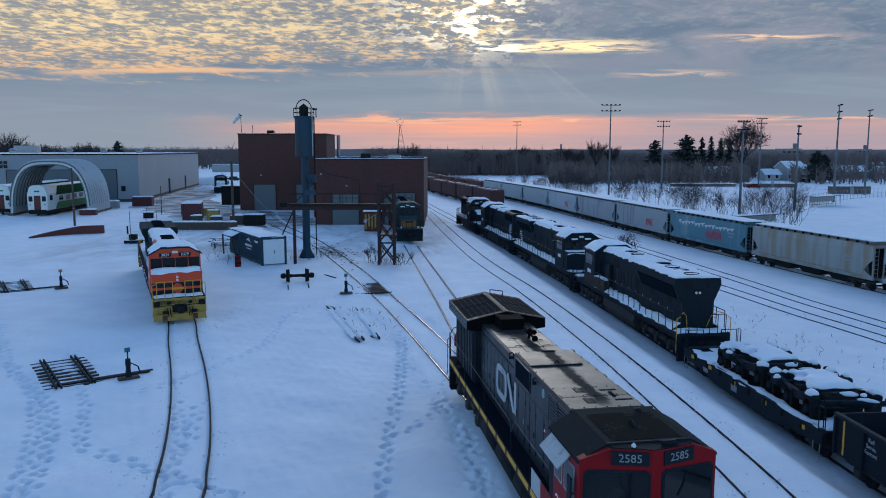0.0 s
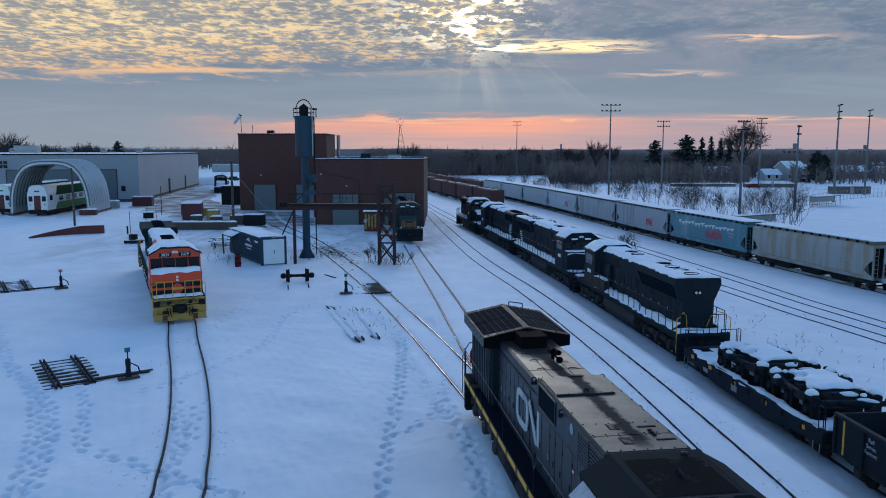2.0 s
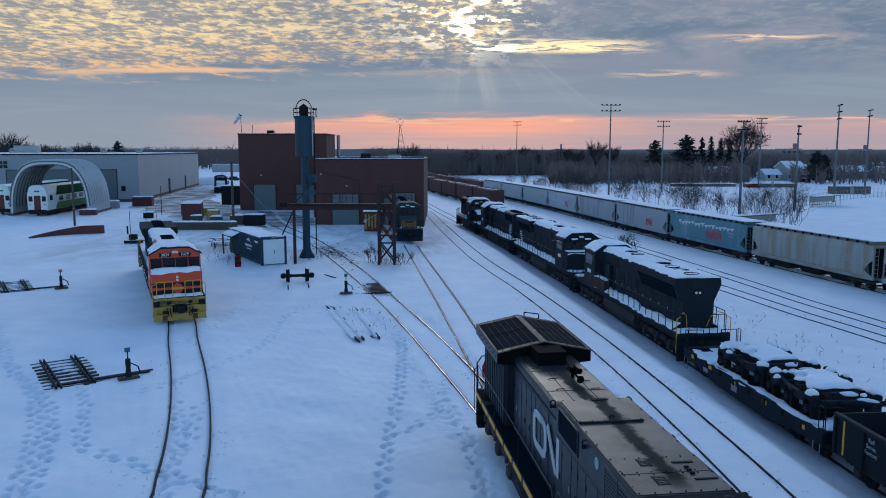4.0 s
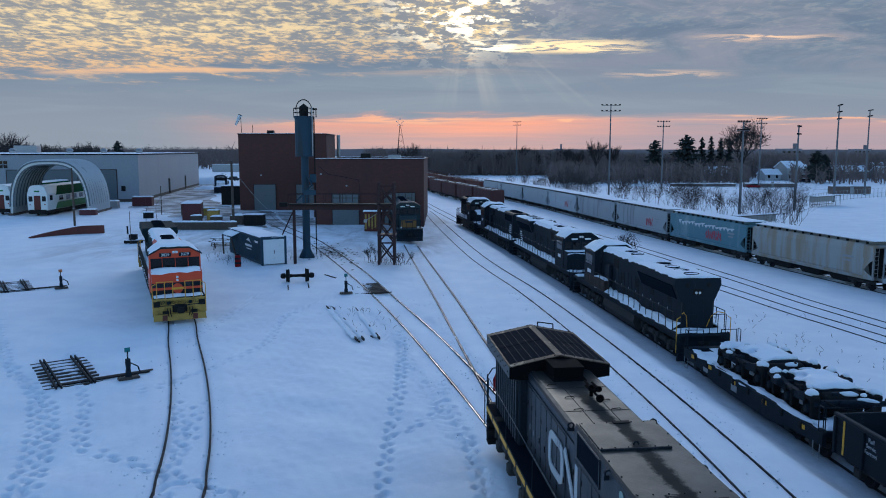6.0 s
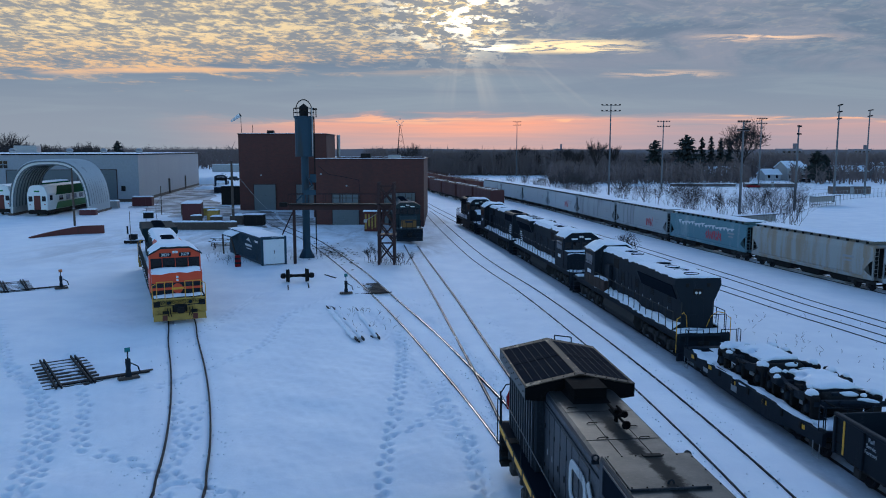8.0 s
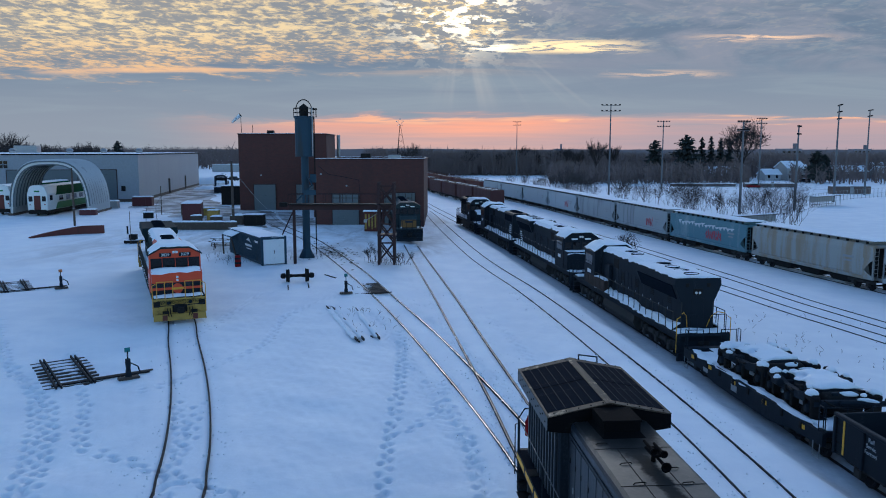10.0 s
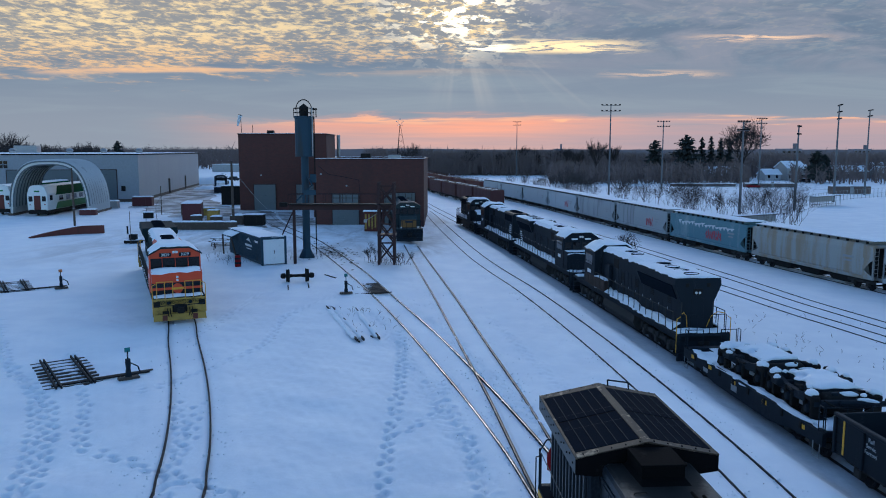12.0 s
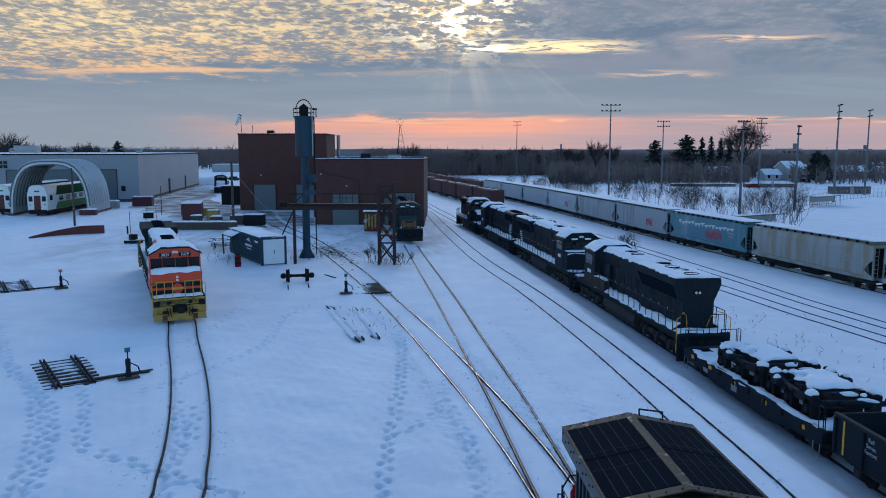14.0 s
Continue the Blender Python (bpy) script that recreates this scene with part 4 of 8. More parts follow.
    # cab
    cab = part("cab", Shape().prism([(-1.5, D), (-1.52, 4.0), (-0.95, 4.36), (0.95, 4.36), (1.52, 4.0), (1.5, D)], 1, 6.12, 8.15), BLACK, e)
    roof = Shape().prism([(-1.58, 4.0), (-1.58, 4.06), (-0.95, 4.42), (0.95, 4.42), (1.58, 4.06), (1.58, 4.0), (0.92, 4.34), (-0.92, 4.34)], 1, 6.2, 8.32)
    part("cab_roof", roof, CAB_GREY, cab, "dull grey cab roof with sloping sides")
    part("roof_patch", Shape().box(-0.8, 0.8, 6.55, 8.22, 4.418, 4.427, 0.004), ROOF_PATCH, cab, "worn black non-slip patch")
    part("gutter", Shape().box(-1.05, 1.05, 6.14, 6.22, 4.36, 4.40, 0.01), CAB_GREY, cab)
    part("horn_cover", Shape().prism([(7.2, 4.42), (7.62, 4.42), (7.55, 4.47), (7.3, 4.54)], 0, -0.06, 0.0), BLACK, cab)
    part("antenna", Shape().lathe([(0.09, 4.42), (0.08, 4.47), (0.03, 4.49), (0.0, 4.49)], 12, (-0.55, 6.45, 0)), BLACK, cab)
    # face in two facets that fall back from the middle
    def face_y(x):
        return 8.74 - 0.28 * max(0.0, abs(x) - 0.1)
    cols = [(-1.55, 4.1), (-0.92, 4.37), (-0.1, 4.36), (0.1, 4.36), (0.92, 4.37), (1.55, 4.1)]
    s = Shape()
    k = len(cols)
    s.add([(x, face_y(x), 2.2) for x, z in cols] + [(x, face_y(x), z) for x, z in cols] + [(x, 8.152, 2.2) for x, z in cols] + [(x, 8.152, z) for x, z in cols],
          [(i, i + 1, k + i + 1, k + i) for i in range(k - 1)] + [(2 * k + i, 3 * k + i, 3 * k + i + 1, 2 * k + i + 1) for i in range(k - 1)] + [(k + i, k + i + 1, 3 * k + i + 1, 3 * k + i) for i in range(k - 1)] + [(i, 2 * k + i, 2 * k + i + 1, i + 1) for i in range(k - 1)] + [(0, k, 3 * k, 2 * k), (k - 1, 3 * k - 1, 4 * k - 1, 2 * k - 1)])
    part("cab_front", s, RED, cab, "bright red cab front")
    brow = [(-0.93, 8.31, 4.41), (0.93, 8.31, 4.41), (0.9, face_y(0.9) - 0.03, 4.385), (0.1, 8.70, 4.375), (-0.1, 8.70, 4.375), (-0.9, face_y(0.9) - 0.03, 4.385)]
    part("brow_panel", Shape().add(brow + [(x, y, z - 0.06) for x, y, z in brow], [(0, 1, 2, 3, 4, 5), (11, 10, 9, 8, 7, 6)] + [(i, 6 + i, 6 + (i + 1) % 6, (i + 1) % 6) for i in range(6)]), CAB_BLACK, cab, "sooty sloping panel above the windscreens")
    part("roof_edge", Shape().box(-0.96, 0.96, 8.29, 8.35, 4.36, 4.43, 0.01), BLACK, cab)
    part("roof_bracket", Shape().box(-0.55, -0.22, 8.42, 8.5, 4.38, 4.47, 0.015).rod((-0.58, 8.47, 4.40), (-0.18, 8.45, 4.45), 0.025, 6), BLACK, cab)
    part("bell_cap", Shape().lathe([(0.06, 4.37), (0.05, 4.43), (0.0, 4.48)], 10, (0.42, 8.5, 0)), WHITE, cab)
    for sx in (-1, 1):
        n = Vector((sx * 0.27, 0.963, 0)).normalized()

        def on_face(x, z, out):
            return (x + n[0] * out, face_y(x) + n[1] * out, z)

        def slab(ring, lo, hi):
            q = len(ring)
            return Shape().add([on_face(x, z, lo) for x, z in ring] + [on_face(x, z, hi) for x, z in ring], [tuple(range(q))[::-1], tuple(range(q, 2 * q))] + [(i, (i + 1) % q, q + (i + 1) % q, q + i) for i in range(q)])
        outer = [(sx * a, z) for a, z in ((0.12, 2.98), (0.2, 2.9), (1.4, 2.9), (1.48, 2.98), (1.47, 3.8), (1.39, 3.89), (0.22, 3.93), (0.12, 3.85))]
        inner = [(sx * a, z) for a, z in ((0.18, 3.03), (0.25, 2.96), (1.36, 2.96), (1.42, 3.02), (1.41, 3.76), (1.35, 3.83), (0.27, 3.87), (0.18, 3.8))]
        part("windscreen_gasket", slab(outer, -0.01, 0.02), BLACK, cab)
        part("windscreen", slab(inner, 0.015, 0.027), GLASS, cab)
        nb = part("number_board", slab([(sx * 0.16, 4.03), (sx * 0.92, 4.03), (sx * 0.92, 4.33), (sx * 0.16, 4.33)], -0.02, 0.03), BLACK, cab)
        yaw = math.degrees(math.atan2(n[0], n[1]))
        lettering("2585", 0.25, pose(*on_face(sx * 0.54, 4.18, 0.034), 90, 0, 180 - yaw), STEEL, nb)
        w = Shape()
        w.pipe([on_face(sx * 0.75, 3.8, 0.04), on_face(sx * 0.62, 3.45, 0.04)], 0.01, 5).pipe([on_face(sx * 0.72, 3.62, 0.045), on_face(sx * 0.52, 3.3, 0.045)], 0.013, 5)
        part("wiper", w, BLACK, cab)
        part("side_band", Shape().box(sx * 1.505, sx * 1.535, 6.5, 8.15, D, 3.96, 0.008), RED, cab)
        lettering("2585", 0.5, facing(sx * 1.54, 7.2, 2.45, "+x" if sx > 0 else "-x"), WHITE, cab)
        for a, b in ((6.62, 7.18), (7.3, 8.02)):
            fr = part("window_frame", Shape().box(sx * 1.53, sx * 1.55, a, b, 3.02, 3.8, 0.015), STEEL, cab)
            part("side_window", Shape().box(sx * 1.55, sx * 1.556, a + 0.06, b - 0.06, 3.08, 3.74), GLASS, fr)
        s = Shape().add([(sx * 1.56, 6.4, 3.98), (sx * 1.56, 7.75, 3.98), (sx * 1.86, 7.75, 3.68), (sx * 1.86, 6.4, 3.68), (sx * 1.55, 6.4, 3.95), (sx * 1.55, 7.75, 3.95), (sx * 1.84, 7.75, 3.65), (sx * 1.84, 6.4, 3.65)], [(0, 1, 2, 3), (4, 7, 6, 5), (0, 3, 7, 4), (1, 5, 6, 2), (2, 6, 7, 3), (0, 4, 5, 1)])
        part("window_awning", s, WORN_WHITE, cab, "white sheet awning over the cab window")
        s = Shape().box(sx * 1.62, sx * 1.66, 7.85, 8.1, 3.0, 3.6, 0.01)
        s.rod((sx * 1.5, 8.0, 3.2), (sx * 1.64, 8.0, 3.2), 0.02, 6)
        part("mirror", s, BLACK, cab)
        part("white_patch", Shape().box(sx * 1.48, sx * 1.505, 4.5, 5.35, D + 0.012, 2.3, 0.005), WORN_WHITE, e)
        part("red_patch", Shape().box(sx * 1.48, sx * 1.505, 5.36, 6.4, D + 0.012, 2.3, 0.005), RED, e)
    # nose
    nose = part("nose", Shape().prism([(8.5, D), (10.0, D), (10.0, 2.45), (9.7, 2.7), (8.74, 2.8), (8.5, 2.8)], 0, -0.95, 0.95), RED, e)
    for sx in (-1, 1):
        part("headlight", Shape().rod((sx * 0.17, 10.0, 2.2), (sx * 0.17, 10.05, 2.2), 0.12, 14), LENS, nose)
    part("front_pilot", Shape().box(-1.45, 1.45, 10.15, 10.4, 0.25, D - 0.02, 0.08), BLACK, e)
    return e, wheels


def hood_engine(m, label, L, paint, cab_paint, nose_paint, deck_paint, snow=True, flare=False, wide=False, number="", stripes=False, sill=None, roof_paint=None, seed=1.0, axles=(-1.9, 0, 1.9), back_lights=False, emblem_bars=False, long_snow=True, side_bars=False):
    """A stored road engine: trucks, frame, walkways, hood with fans, cab, nose. +y is its front; L over the end plates."""
    e = thing("locomotive", m, label, "locomotive", "stored locomotives" if snow else "")
    a = L / 2
    sill = sill or paint
    s = Shape().box(-1.3, 1.3, -a, a, 1.12, 1.45, 0.04)
    s.box(-1.52, 1.52, -a + 0.1, a - 0.1, 1.42, 1.56, 0.02)
    part("frame", s, sill, e)
    part("fuel_tank", Shape().prism([(-1.28, 1.12), (-1.38, 0.7), (-1.1, 0.25), (1.1, 0.25), (1.38, 0.7), (1.28, 1.12)], 1, -3.2, 3.0), TANK, e)
    bogie(e, a - 3.6, axles), bogie(e, -a + 3.6, axles)
    for way in (-1, 1):
        y = way * a
        s = Shape().box(-1.5, 1.5, y - way * 0.12, y, 0.55, 1.5, 0.04)
        s.prism([(-1.45, 0.6), (-1.5, 0.2), (1.5, 0.2), (1.45, 0.6)], 1, y, y + way * 0.14)
        s.box(-1.15, -0.85, y, y + way * 0.1, 0.75, 1.05, 0.02)
        s.box(0.85, 1.15, y, y + way * 0.1, 0.75, 1.05, 0.02)
        part("pilot", s, nose_paint if way > 0 and nose_paint is DULL_YELLOW else deck_paint, e)
        if way > 0 and nose_paint is DULL_YELLOW:
            for sx in (-1, 1):
                # thin dark plate in place of a shaded step recess
                part("step_well", Shape().box(sx * 1.08, sx * 1.46, y - 0.02, y + 0.012, 1.02, 1.36, 0.01), UNDER, e)
                part("snow_shield", Shape().box(sx * 0.62, sx * 0.98, y + 0.1, y + 0.2, 0.62, 0.8, 0.02), UNDER, e)
                part("jumper_socket", Shape().box(sx * 0.5, sx * 0.72, y - 0.01, y + 0.09, 1.16, 1.34, 0.03), BLACK, e)
                part("rust_patch", Shape().box(sx * 0.72, sx * 1.0, y + 0.141, y + 0.146, 0.22, 0.55, 0.0), RUST, e)
            part("draft_pocket", Shape().box(-0.42, 0.42, y - 0.02, y + 0.03, 0.66, 1.1, 0.03), UNDER, e)
            part("cut_lever", Shape().pipe([(-1.35, y + 0.12, 1.12), (-0.5, y + 0.14, 1.1), (-0.2, y + 0.16, 1.0), (0.5, y + 0.14, 1.1), (1.35, y + 0.12, 1.12)], 0.025, 5), BLACK, e)
        coupler(e, y, way)
        for x in (-0.7, -0.55, 0.55, 0.7):
            part("hose", Shape().pipe([(x, y + way * 0.12, 0.95), (x, y + way * 0.25, 0.7), (x * 0.9, y + way * 0.22, 0.45)], 0.028, 5), UNDER, e)
        for sx in (-1, 1):
            for k in range(3):
                part("step", Shape().box(sx * 1.05, sx * 1.5, y - way * 0.65, y - way * 0.12, 0.42 + 0.33 * k, 0.46 + 0.33 * k, 0.01), deck_paint, e)
            part("grab_rail", Shape().pipe([(sx * 1.5, y - way * 0.05, 0.6), (sx * 1.5, y - way * 0.05, 2.3), (sx * 1.3, y - way * 0.05, 2.42)], 0.022, 6), YELLOW if nose_paint is DULL_YELLOW or (back_lights and way < 0) else deck_paint, e)
        rail = YELLOW if nose_paint is DULL_YELLOW else BLACK
        handrail(e, [(-1.25, y - way * 0.08), (-0.35, y - way * 0.08)], 1.55, 0.95, 0.45, rail)
        handrail(e, [(0.35, y - way * 0.08), (1.25, y - way * 0.08)], 1.55, 0.95, 0.45, rail)
    cab0, cab1 = (a - 4.5, a - 2.05) if wide else (a - 5.6, a - 3.1)
    tail = -a + 0.95
    for sx in (-1, 1):
        handrail(e, [(sx * 1.46, -a + 0.7), (sx * 1.46, cab0 - 0.1)], 1.55, 1.0, 1.05, TANK, 0.024)
    # hood
    part("hood", Shape().prism([(-0.92, 1.56), (-0.92, 4.0), (-0.74, 4.16), (0.74, 4.16), (0.92, 4.0), (0.92, 1.56)], 1, tail + (6.2 if flare else 0.0), cab0), paint, e)
    if wide:
        part("front_hood", Shape().prism([(-0.945, 1.57), (-0.945, 4.01), (-0.75, 4.175), (0.75, 4.175), (0.945, 4.01), (0.945, 1.57)], 1, cab0 - 4.2, cab0), cab_paint, e)
    top = 4.16
    if flare:
        rings = [(tail, 0.92), (tail + 6.2, 0.92)]
        s = Shape().prism([(-0.92, 1.56), (-0.94, 3.0), (-1.32, 3.85), (-1.28, 4.2), (1.28, 4.2), (1.32, 3.85), (0.94, 3.0), (0.92, 1.56)], 1, tail, tail + 6.2)
        fl = part("radiator_hood", s, paint, e, "flared radiator end of the hood")
        for sx in (-1, 1):
            s = Shape().add([(sx * 1.0, tail + 0.4, 3.1), (sx * 1.31, tail + 0.4, 3.8), (sx * 1.31, tail + 5.8, 3.8), (sx * 1.0, tail + 5.8, 3.1), (sx * 1.03, tail + 0.4, 3.08), (sx * 1.34, tail + 0.4, 3.78), (sx * 1.34, tail + 5.8, 3.78), (sx * 1.03, tail + 5.8, 3.08)], [(0, 1, 2, 3), (4, 5, 6, 7), (0, 4, 7, 3), (1, 5, 6, 2), (0, 1, 5, 4), (3, 2, 6, 7)])
            part("radiator_screen", s, MESH, fl)
        top = 4.2
    else:
        s = Shape()
        for sx in (-1, 1):
            s.box(sx * 0.9, sx * 0.99, tail + 0.6, tail + 3.8, 3.3, 3.95, 0.02)
        part("radiator_screen", s, MESH, e)
    # dark disc within the rim stands for the shaded fan opening
    fan = Shape().lathe([(0.0, 0.05), (0.06, 0.09), (0.1, 0.05), (0.36, 0.05), (0.38, 0.13), (0.42, 0.13), (0.45, -0.05)], 20)
    fan = fan.mesh("fan")
    fan_y = [tail + 0.95 + 1.35 * k for k in range(4 if flare else 3)] + [cab0 - 3.4, cab0 - 4.6]
    for y in fan_y:
        f = part("fan", fan, MESH, e, m=pose(0, y, top))
    me = Shape().box(-0.012, 0.012, -0.29, 0.29, -0.8, 0.8, 0.008).mesh("hood_door")
    louvre = Shape()
    for k in range(5):
        louvre.box(-0.02, 0.02, -0.22, 0.22, -0.2 + 0.1 * k, -0.15 + 0.1 * k)
    louvre = louvre.mesh("louvre")
    latch = Shape().box(-0.015, 0.015, -0.03, 0.03, -0.08, 0.08).mesh("door_latch")
    n = int((cab0 - tail - 1.2) / 0.66)
    for sx in (-1, 1):
        for k in range(n):
            part("hood_door", me, paint, e, m=pose(sx * 0.928, tail + 0.9 + 0.66 * k, 2.5))
            if k % 4 == 1:
                part("louvre", louvre, UNDER, e, m=pose(sx * 0.945, tail + 0.9 + 0.66 * k, 2.9))
            if k % 2:
                part("door_latch", latch, STEEL, e, m=pose(sx * 0.95, tail + 1.14 + 0.66 * k, 2.35))
        part("inspection_hatch", Shape().box(sx * 0.91, sx * 0.95, cab0 - 3.6, cab0 - 2.6, 3.25, 3.85, 0.015), UNDER, e)
        s = Shape().box(sx * 0.92, sx * 1.2, cab0 - 2.4, cab0 - 1.5, 1.9, 3.3, 0.04)
        part("blower_box", s, paint, e)
    if side_bars:
        for sx in (-1, 1):
            for k in range(5):
                part("side_stripe", Shape().box(sx * 0.94, sx * (1.36 if flare else 0.96), tail + 0.5, tail + 1.7 - 0.1 * k, 2.1 + 0.2 * k, 2.2 + 0.2 * k) if not flare else Shape().box(sx * 0.945, sx * 0.965, tail + 0.5, tail + 1.7 - 0.1 * k, 1.9 + 0.2 * k, 2.0 + 0.2 * k), WHITE, e)
    if snow and flare and not wide:
        for sx in (-1, 1):
            box = part("battery_box", Shape().box(sx * 1.1, sx * 1.5, cab0 - 2.3, cab1 - 0.3, 1.56, 2.3, 0.03), APRON, e, "brown-black battery box beside the cab")
            for k in range(5):
                part("lid", Shape().box(sx * 1.5, sx * 1.515, cab0 - 2.2 + 0.9 * k, cab0 - 1.4 + 0.9 * k, 1.62, 2.22, 0.01), APRON, box)
            x0, x1 = sorted((sx * 1.08, sx * 1.5))
            part("snow_on_box", snow_cap(x0, x1, cab0 - 2.3, cab0 - 0.1, 2.3, 0.14, 0.15, seed + 15, gaps=0.05), SNOW, box)
    part("rear_lamp", Shape().rod((-0.1, tail - 0.04, 3.46), (-0.1, tail - 0.01, 3.46), 0.07, 12).rod((0.1, tail - 0.04, 3.46), (0.1, tail - 0.01, 3.46), 0.07, 12), LENS, e)
    part("rear_lamp_housing", Shape().box(-0.26, 0.26, tail - 0.03, tail + 0.02, 3.36, 3.66, 0.01), UNDER, e)
    if flare and snow:
        part("rear_door", Shape().box(-0.36, 0.36, tail - 0.02, tail + 0.01, 1.7, 3.2, 0.012), paint, e)
        for sx in (-1, 1):
            part("corner_trim", Shape().box(sx * 0.86, sx * 0.93, tail - 0.025, tail + 0.03, 1.6, 3.0, 0.02), TANK, e)
            part("sand_filler", Shape().box(sx * 0.5, sx * 0.7, tail - 0.03, tail + 0.01, 3.75, 3.95, 0.02), UNDER, e)
            part("end_rail", Shape().pipe([(sx * 0.55, tail - 0.02, 1.7), (sx * 0.7, tail - 0.25, 2.3), (sx * 0.95, tail - 0.45, 2.55), (sx * 1.2, -a + 0.1, 2.55)], 0.022, 6), YELLOW if back_lights else BLACK, e)
    # cab
    w = 1.5
    cab = part("cab", Shape().prism([(-w, 1.56), (-w, 3.85), (-0.85, 4.3), (0.85, 4.3), (w, 3.85), (w, 1.56)], 1, cab0, cab1), cab_paint, e)
    part("cab_roof", Shape().prism([(-w - 0.08, 3.82), (-w - 0.08, 3.9), (-0.85, 4.36), (0.85, 4.36), (w + 0.08, 3.9), (w + 0.08, 3.82), (0.82, 4.24), (-0.82, 4.24)], 1, cab0 - 0.1, cab1 + 0.14), roof_paint or cab_paint, cab)
    for x0, x1 in ((-1.38, -0.82), (-0.7, -0.06), (0.06, 0.7), (0.82, 1.38)):
        part("windscreen_frame", Shape().box(x0 - 0.04, x1 + 0.04, cab1, cab1 + 0.02, 2.94, 3.66, 0.008), BLACK, cab)
        part("windscreen", Shape().box(x0, x1, cab1 + 0.021, cab1 + 0.03, 2.99, 3.61), GLASS, cab)
    for sx in (-1, 1):
        part("side_window", Shape().box(sx * (w - 0.01), sx * (w + 0.02), cab0 + 0.5, cab1 - 0.35, 2.95, 3.6, 0.02), GLASS, cab)
        s = Shape().box(sx * 0.22, sx * 0.92, cab1, cab1 + 0.09, 3.74, 3.98, 0.03)
        nb = part("number_board", s, BLACK, cab)
        if number:
            lettering(number, 0.25, facing(sx * 0.57, cab1 + 0.095, 3.86, "+y"), WHITE, nb)
        else:
            part("number_bar", Shape().box(sx * 0.32, sx * 0.82, cab1 + 0.09, cab1 + 0.1, 3.8, 3.92), WHITE, nb)
        part("side_number_bars", Shape().box(sx * w, sx * (w + 0.012), cab0 + 0.9, cab0 + 1.7, 2.35, 2.6), WHITE, cab)
    part("headlight", Shape().rod((-0.09, cab1, 4.02), (-0.09, cab1 + 0.12, 4.02), 0.09, 12).rod((0.09, cab1, 4.02), (0.09, cab1 + 0.12, 4.02), 0.09, 12), LENS, cab)
    # nose
    nw, nt = (1.45, 3.0) if wide else (0.95, 2.95)
    n1 = a - 1.0 if wide else a - 1.15
    nose = part("nose", Shape().prism([(cab1, 1.56), (n1, 1.56), (n1, nt - 0.22), (n1 - 0.15, nt - 0.05), (cab1, nt)] if wide else [(cab1, 1.56), (n1, 1.56), (n1, nt - 0.45), (n1 - 0.28, nt - 0.15), (cab1, nt)], 0, -nw, nw), nose_paint if nose_paint is not DULL_YELLOW else cab_paint, e)
    if stripes:
        for z in (2.15, 1.72):
            part("stripe", Shape().box(-nw - 0.004, nw + 0.004, n1 - 0.5, n1 + 0.006, z - 0.14, z + 0.14), BLACK, nose)
        part("emblem", Shape().rod((0, n1 + 0.004, 1.93), (0, n1 + 0.03, 1.93), 0.3, 20), ORANGE, nose)
        part("emblem_bars", Shape().box(-0.34, 0.34, n1 + 0.03, n1 + 0.045, 1.86, 1.99, 0.01), YELLOW, nose)
        part("nose_lamps", Shape().rod((0, n1 - 0.02, 2.62), (0, n1 + 0.05, 2.62), 0.075, 12).rod((0, n1 - 0.02, 2.43), (0, n1 + 0.05, 2.43), 0.075, 12), LENS, nose)
    if emblem_bars:
        part("nose_panel", Shape().box(-0.85, 0.85, n1 - 0.003, n1 + 0.02, 1.62, 2.5, 0.02), OCHRE, nose, "faded yellow nose panel")
        part("emblem_bar", Shape().box(-0.42, 0.42, n1 + 0.02, n1 + 0.03, 2.15, 2.38, 0.01), NAVY, nose)
        part("nose_brow", Shape().box(-0.8, 0.8, cab1 + 0.02, cab1 + 0.04, 2.62, 2.9, 0.01), OCHRE, nose)
        part("ditch_lights", Shape().rod((-0.95, a - 0.1, 1.75), (-0.95, a + 0.05, 1.75), 0.1, 12).rod((0.95, a - 0.1, 1.75), (0.95, a + 0.05, 1.75), 0.1, 12), LENS, e)
    if snow:
        part("snow_on_cab", snow_cap(-1.5, 1.5, cab0 - 0.08, cab1 + 0.14, lambda x, y: 4.36 - 0.68 * max(0, abs(x) - 0.85), 0.19 if paint is BLACK else 0.14, 0.22, seed), SNOW, e, "fresh snow on the cab roof")
        part("snow_on_nose", snow_cap(-nw + 0.02, nw - 0.02, cab1 + 0.05, n1 - 0.05, lambda x, y: nt - (0.05 if wide else 0.15) * max(0, (y - cab1) / (n1 - 0.28 - cab1)) - 1.0 * max(0, y - n1 + (0.15 if wide else 0.28)), 0.2 if nose_paint is DULL_YELLOW else 0.12, 0.2, seed + 2), SNOW, e)
        y0, y1 = (tail + 6.3 if flare else tail + 4.6), cab0 - 0.1
        part("snow_on_hood", snow_cap(-0.9, 0.9, y0, y1, lambda x, y: 4.16 - 0.9 * max(0, abs(x) - 0.74), 0.18 if paint is BLACK else 0.10, 0.22, seed + 4, gaps=0.0 if long_snow else 0.02), SNOW, e)
        if flare and not stripes:
            part("snow_on_radiator", snow_cap(-1.25, 1.25, tail + 0.05, tail + 6.2, 4.2, 0.13, 0.14, seed + 6, ragged=0.2, gaps=0.03), SNOW, e)
        for sx in (-1, 1):
            x0, x1 = sorted((sx * 0.95, sx * 1.48))
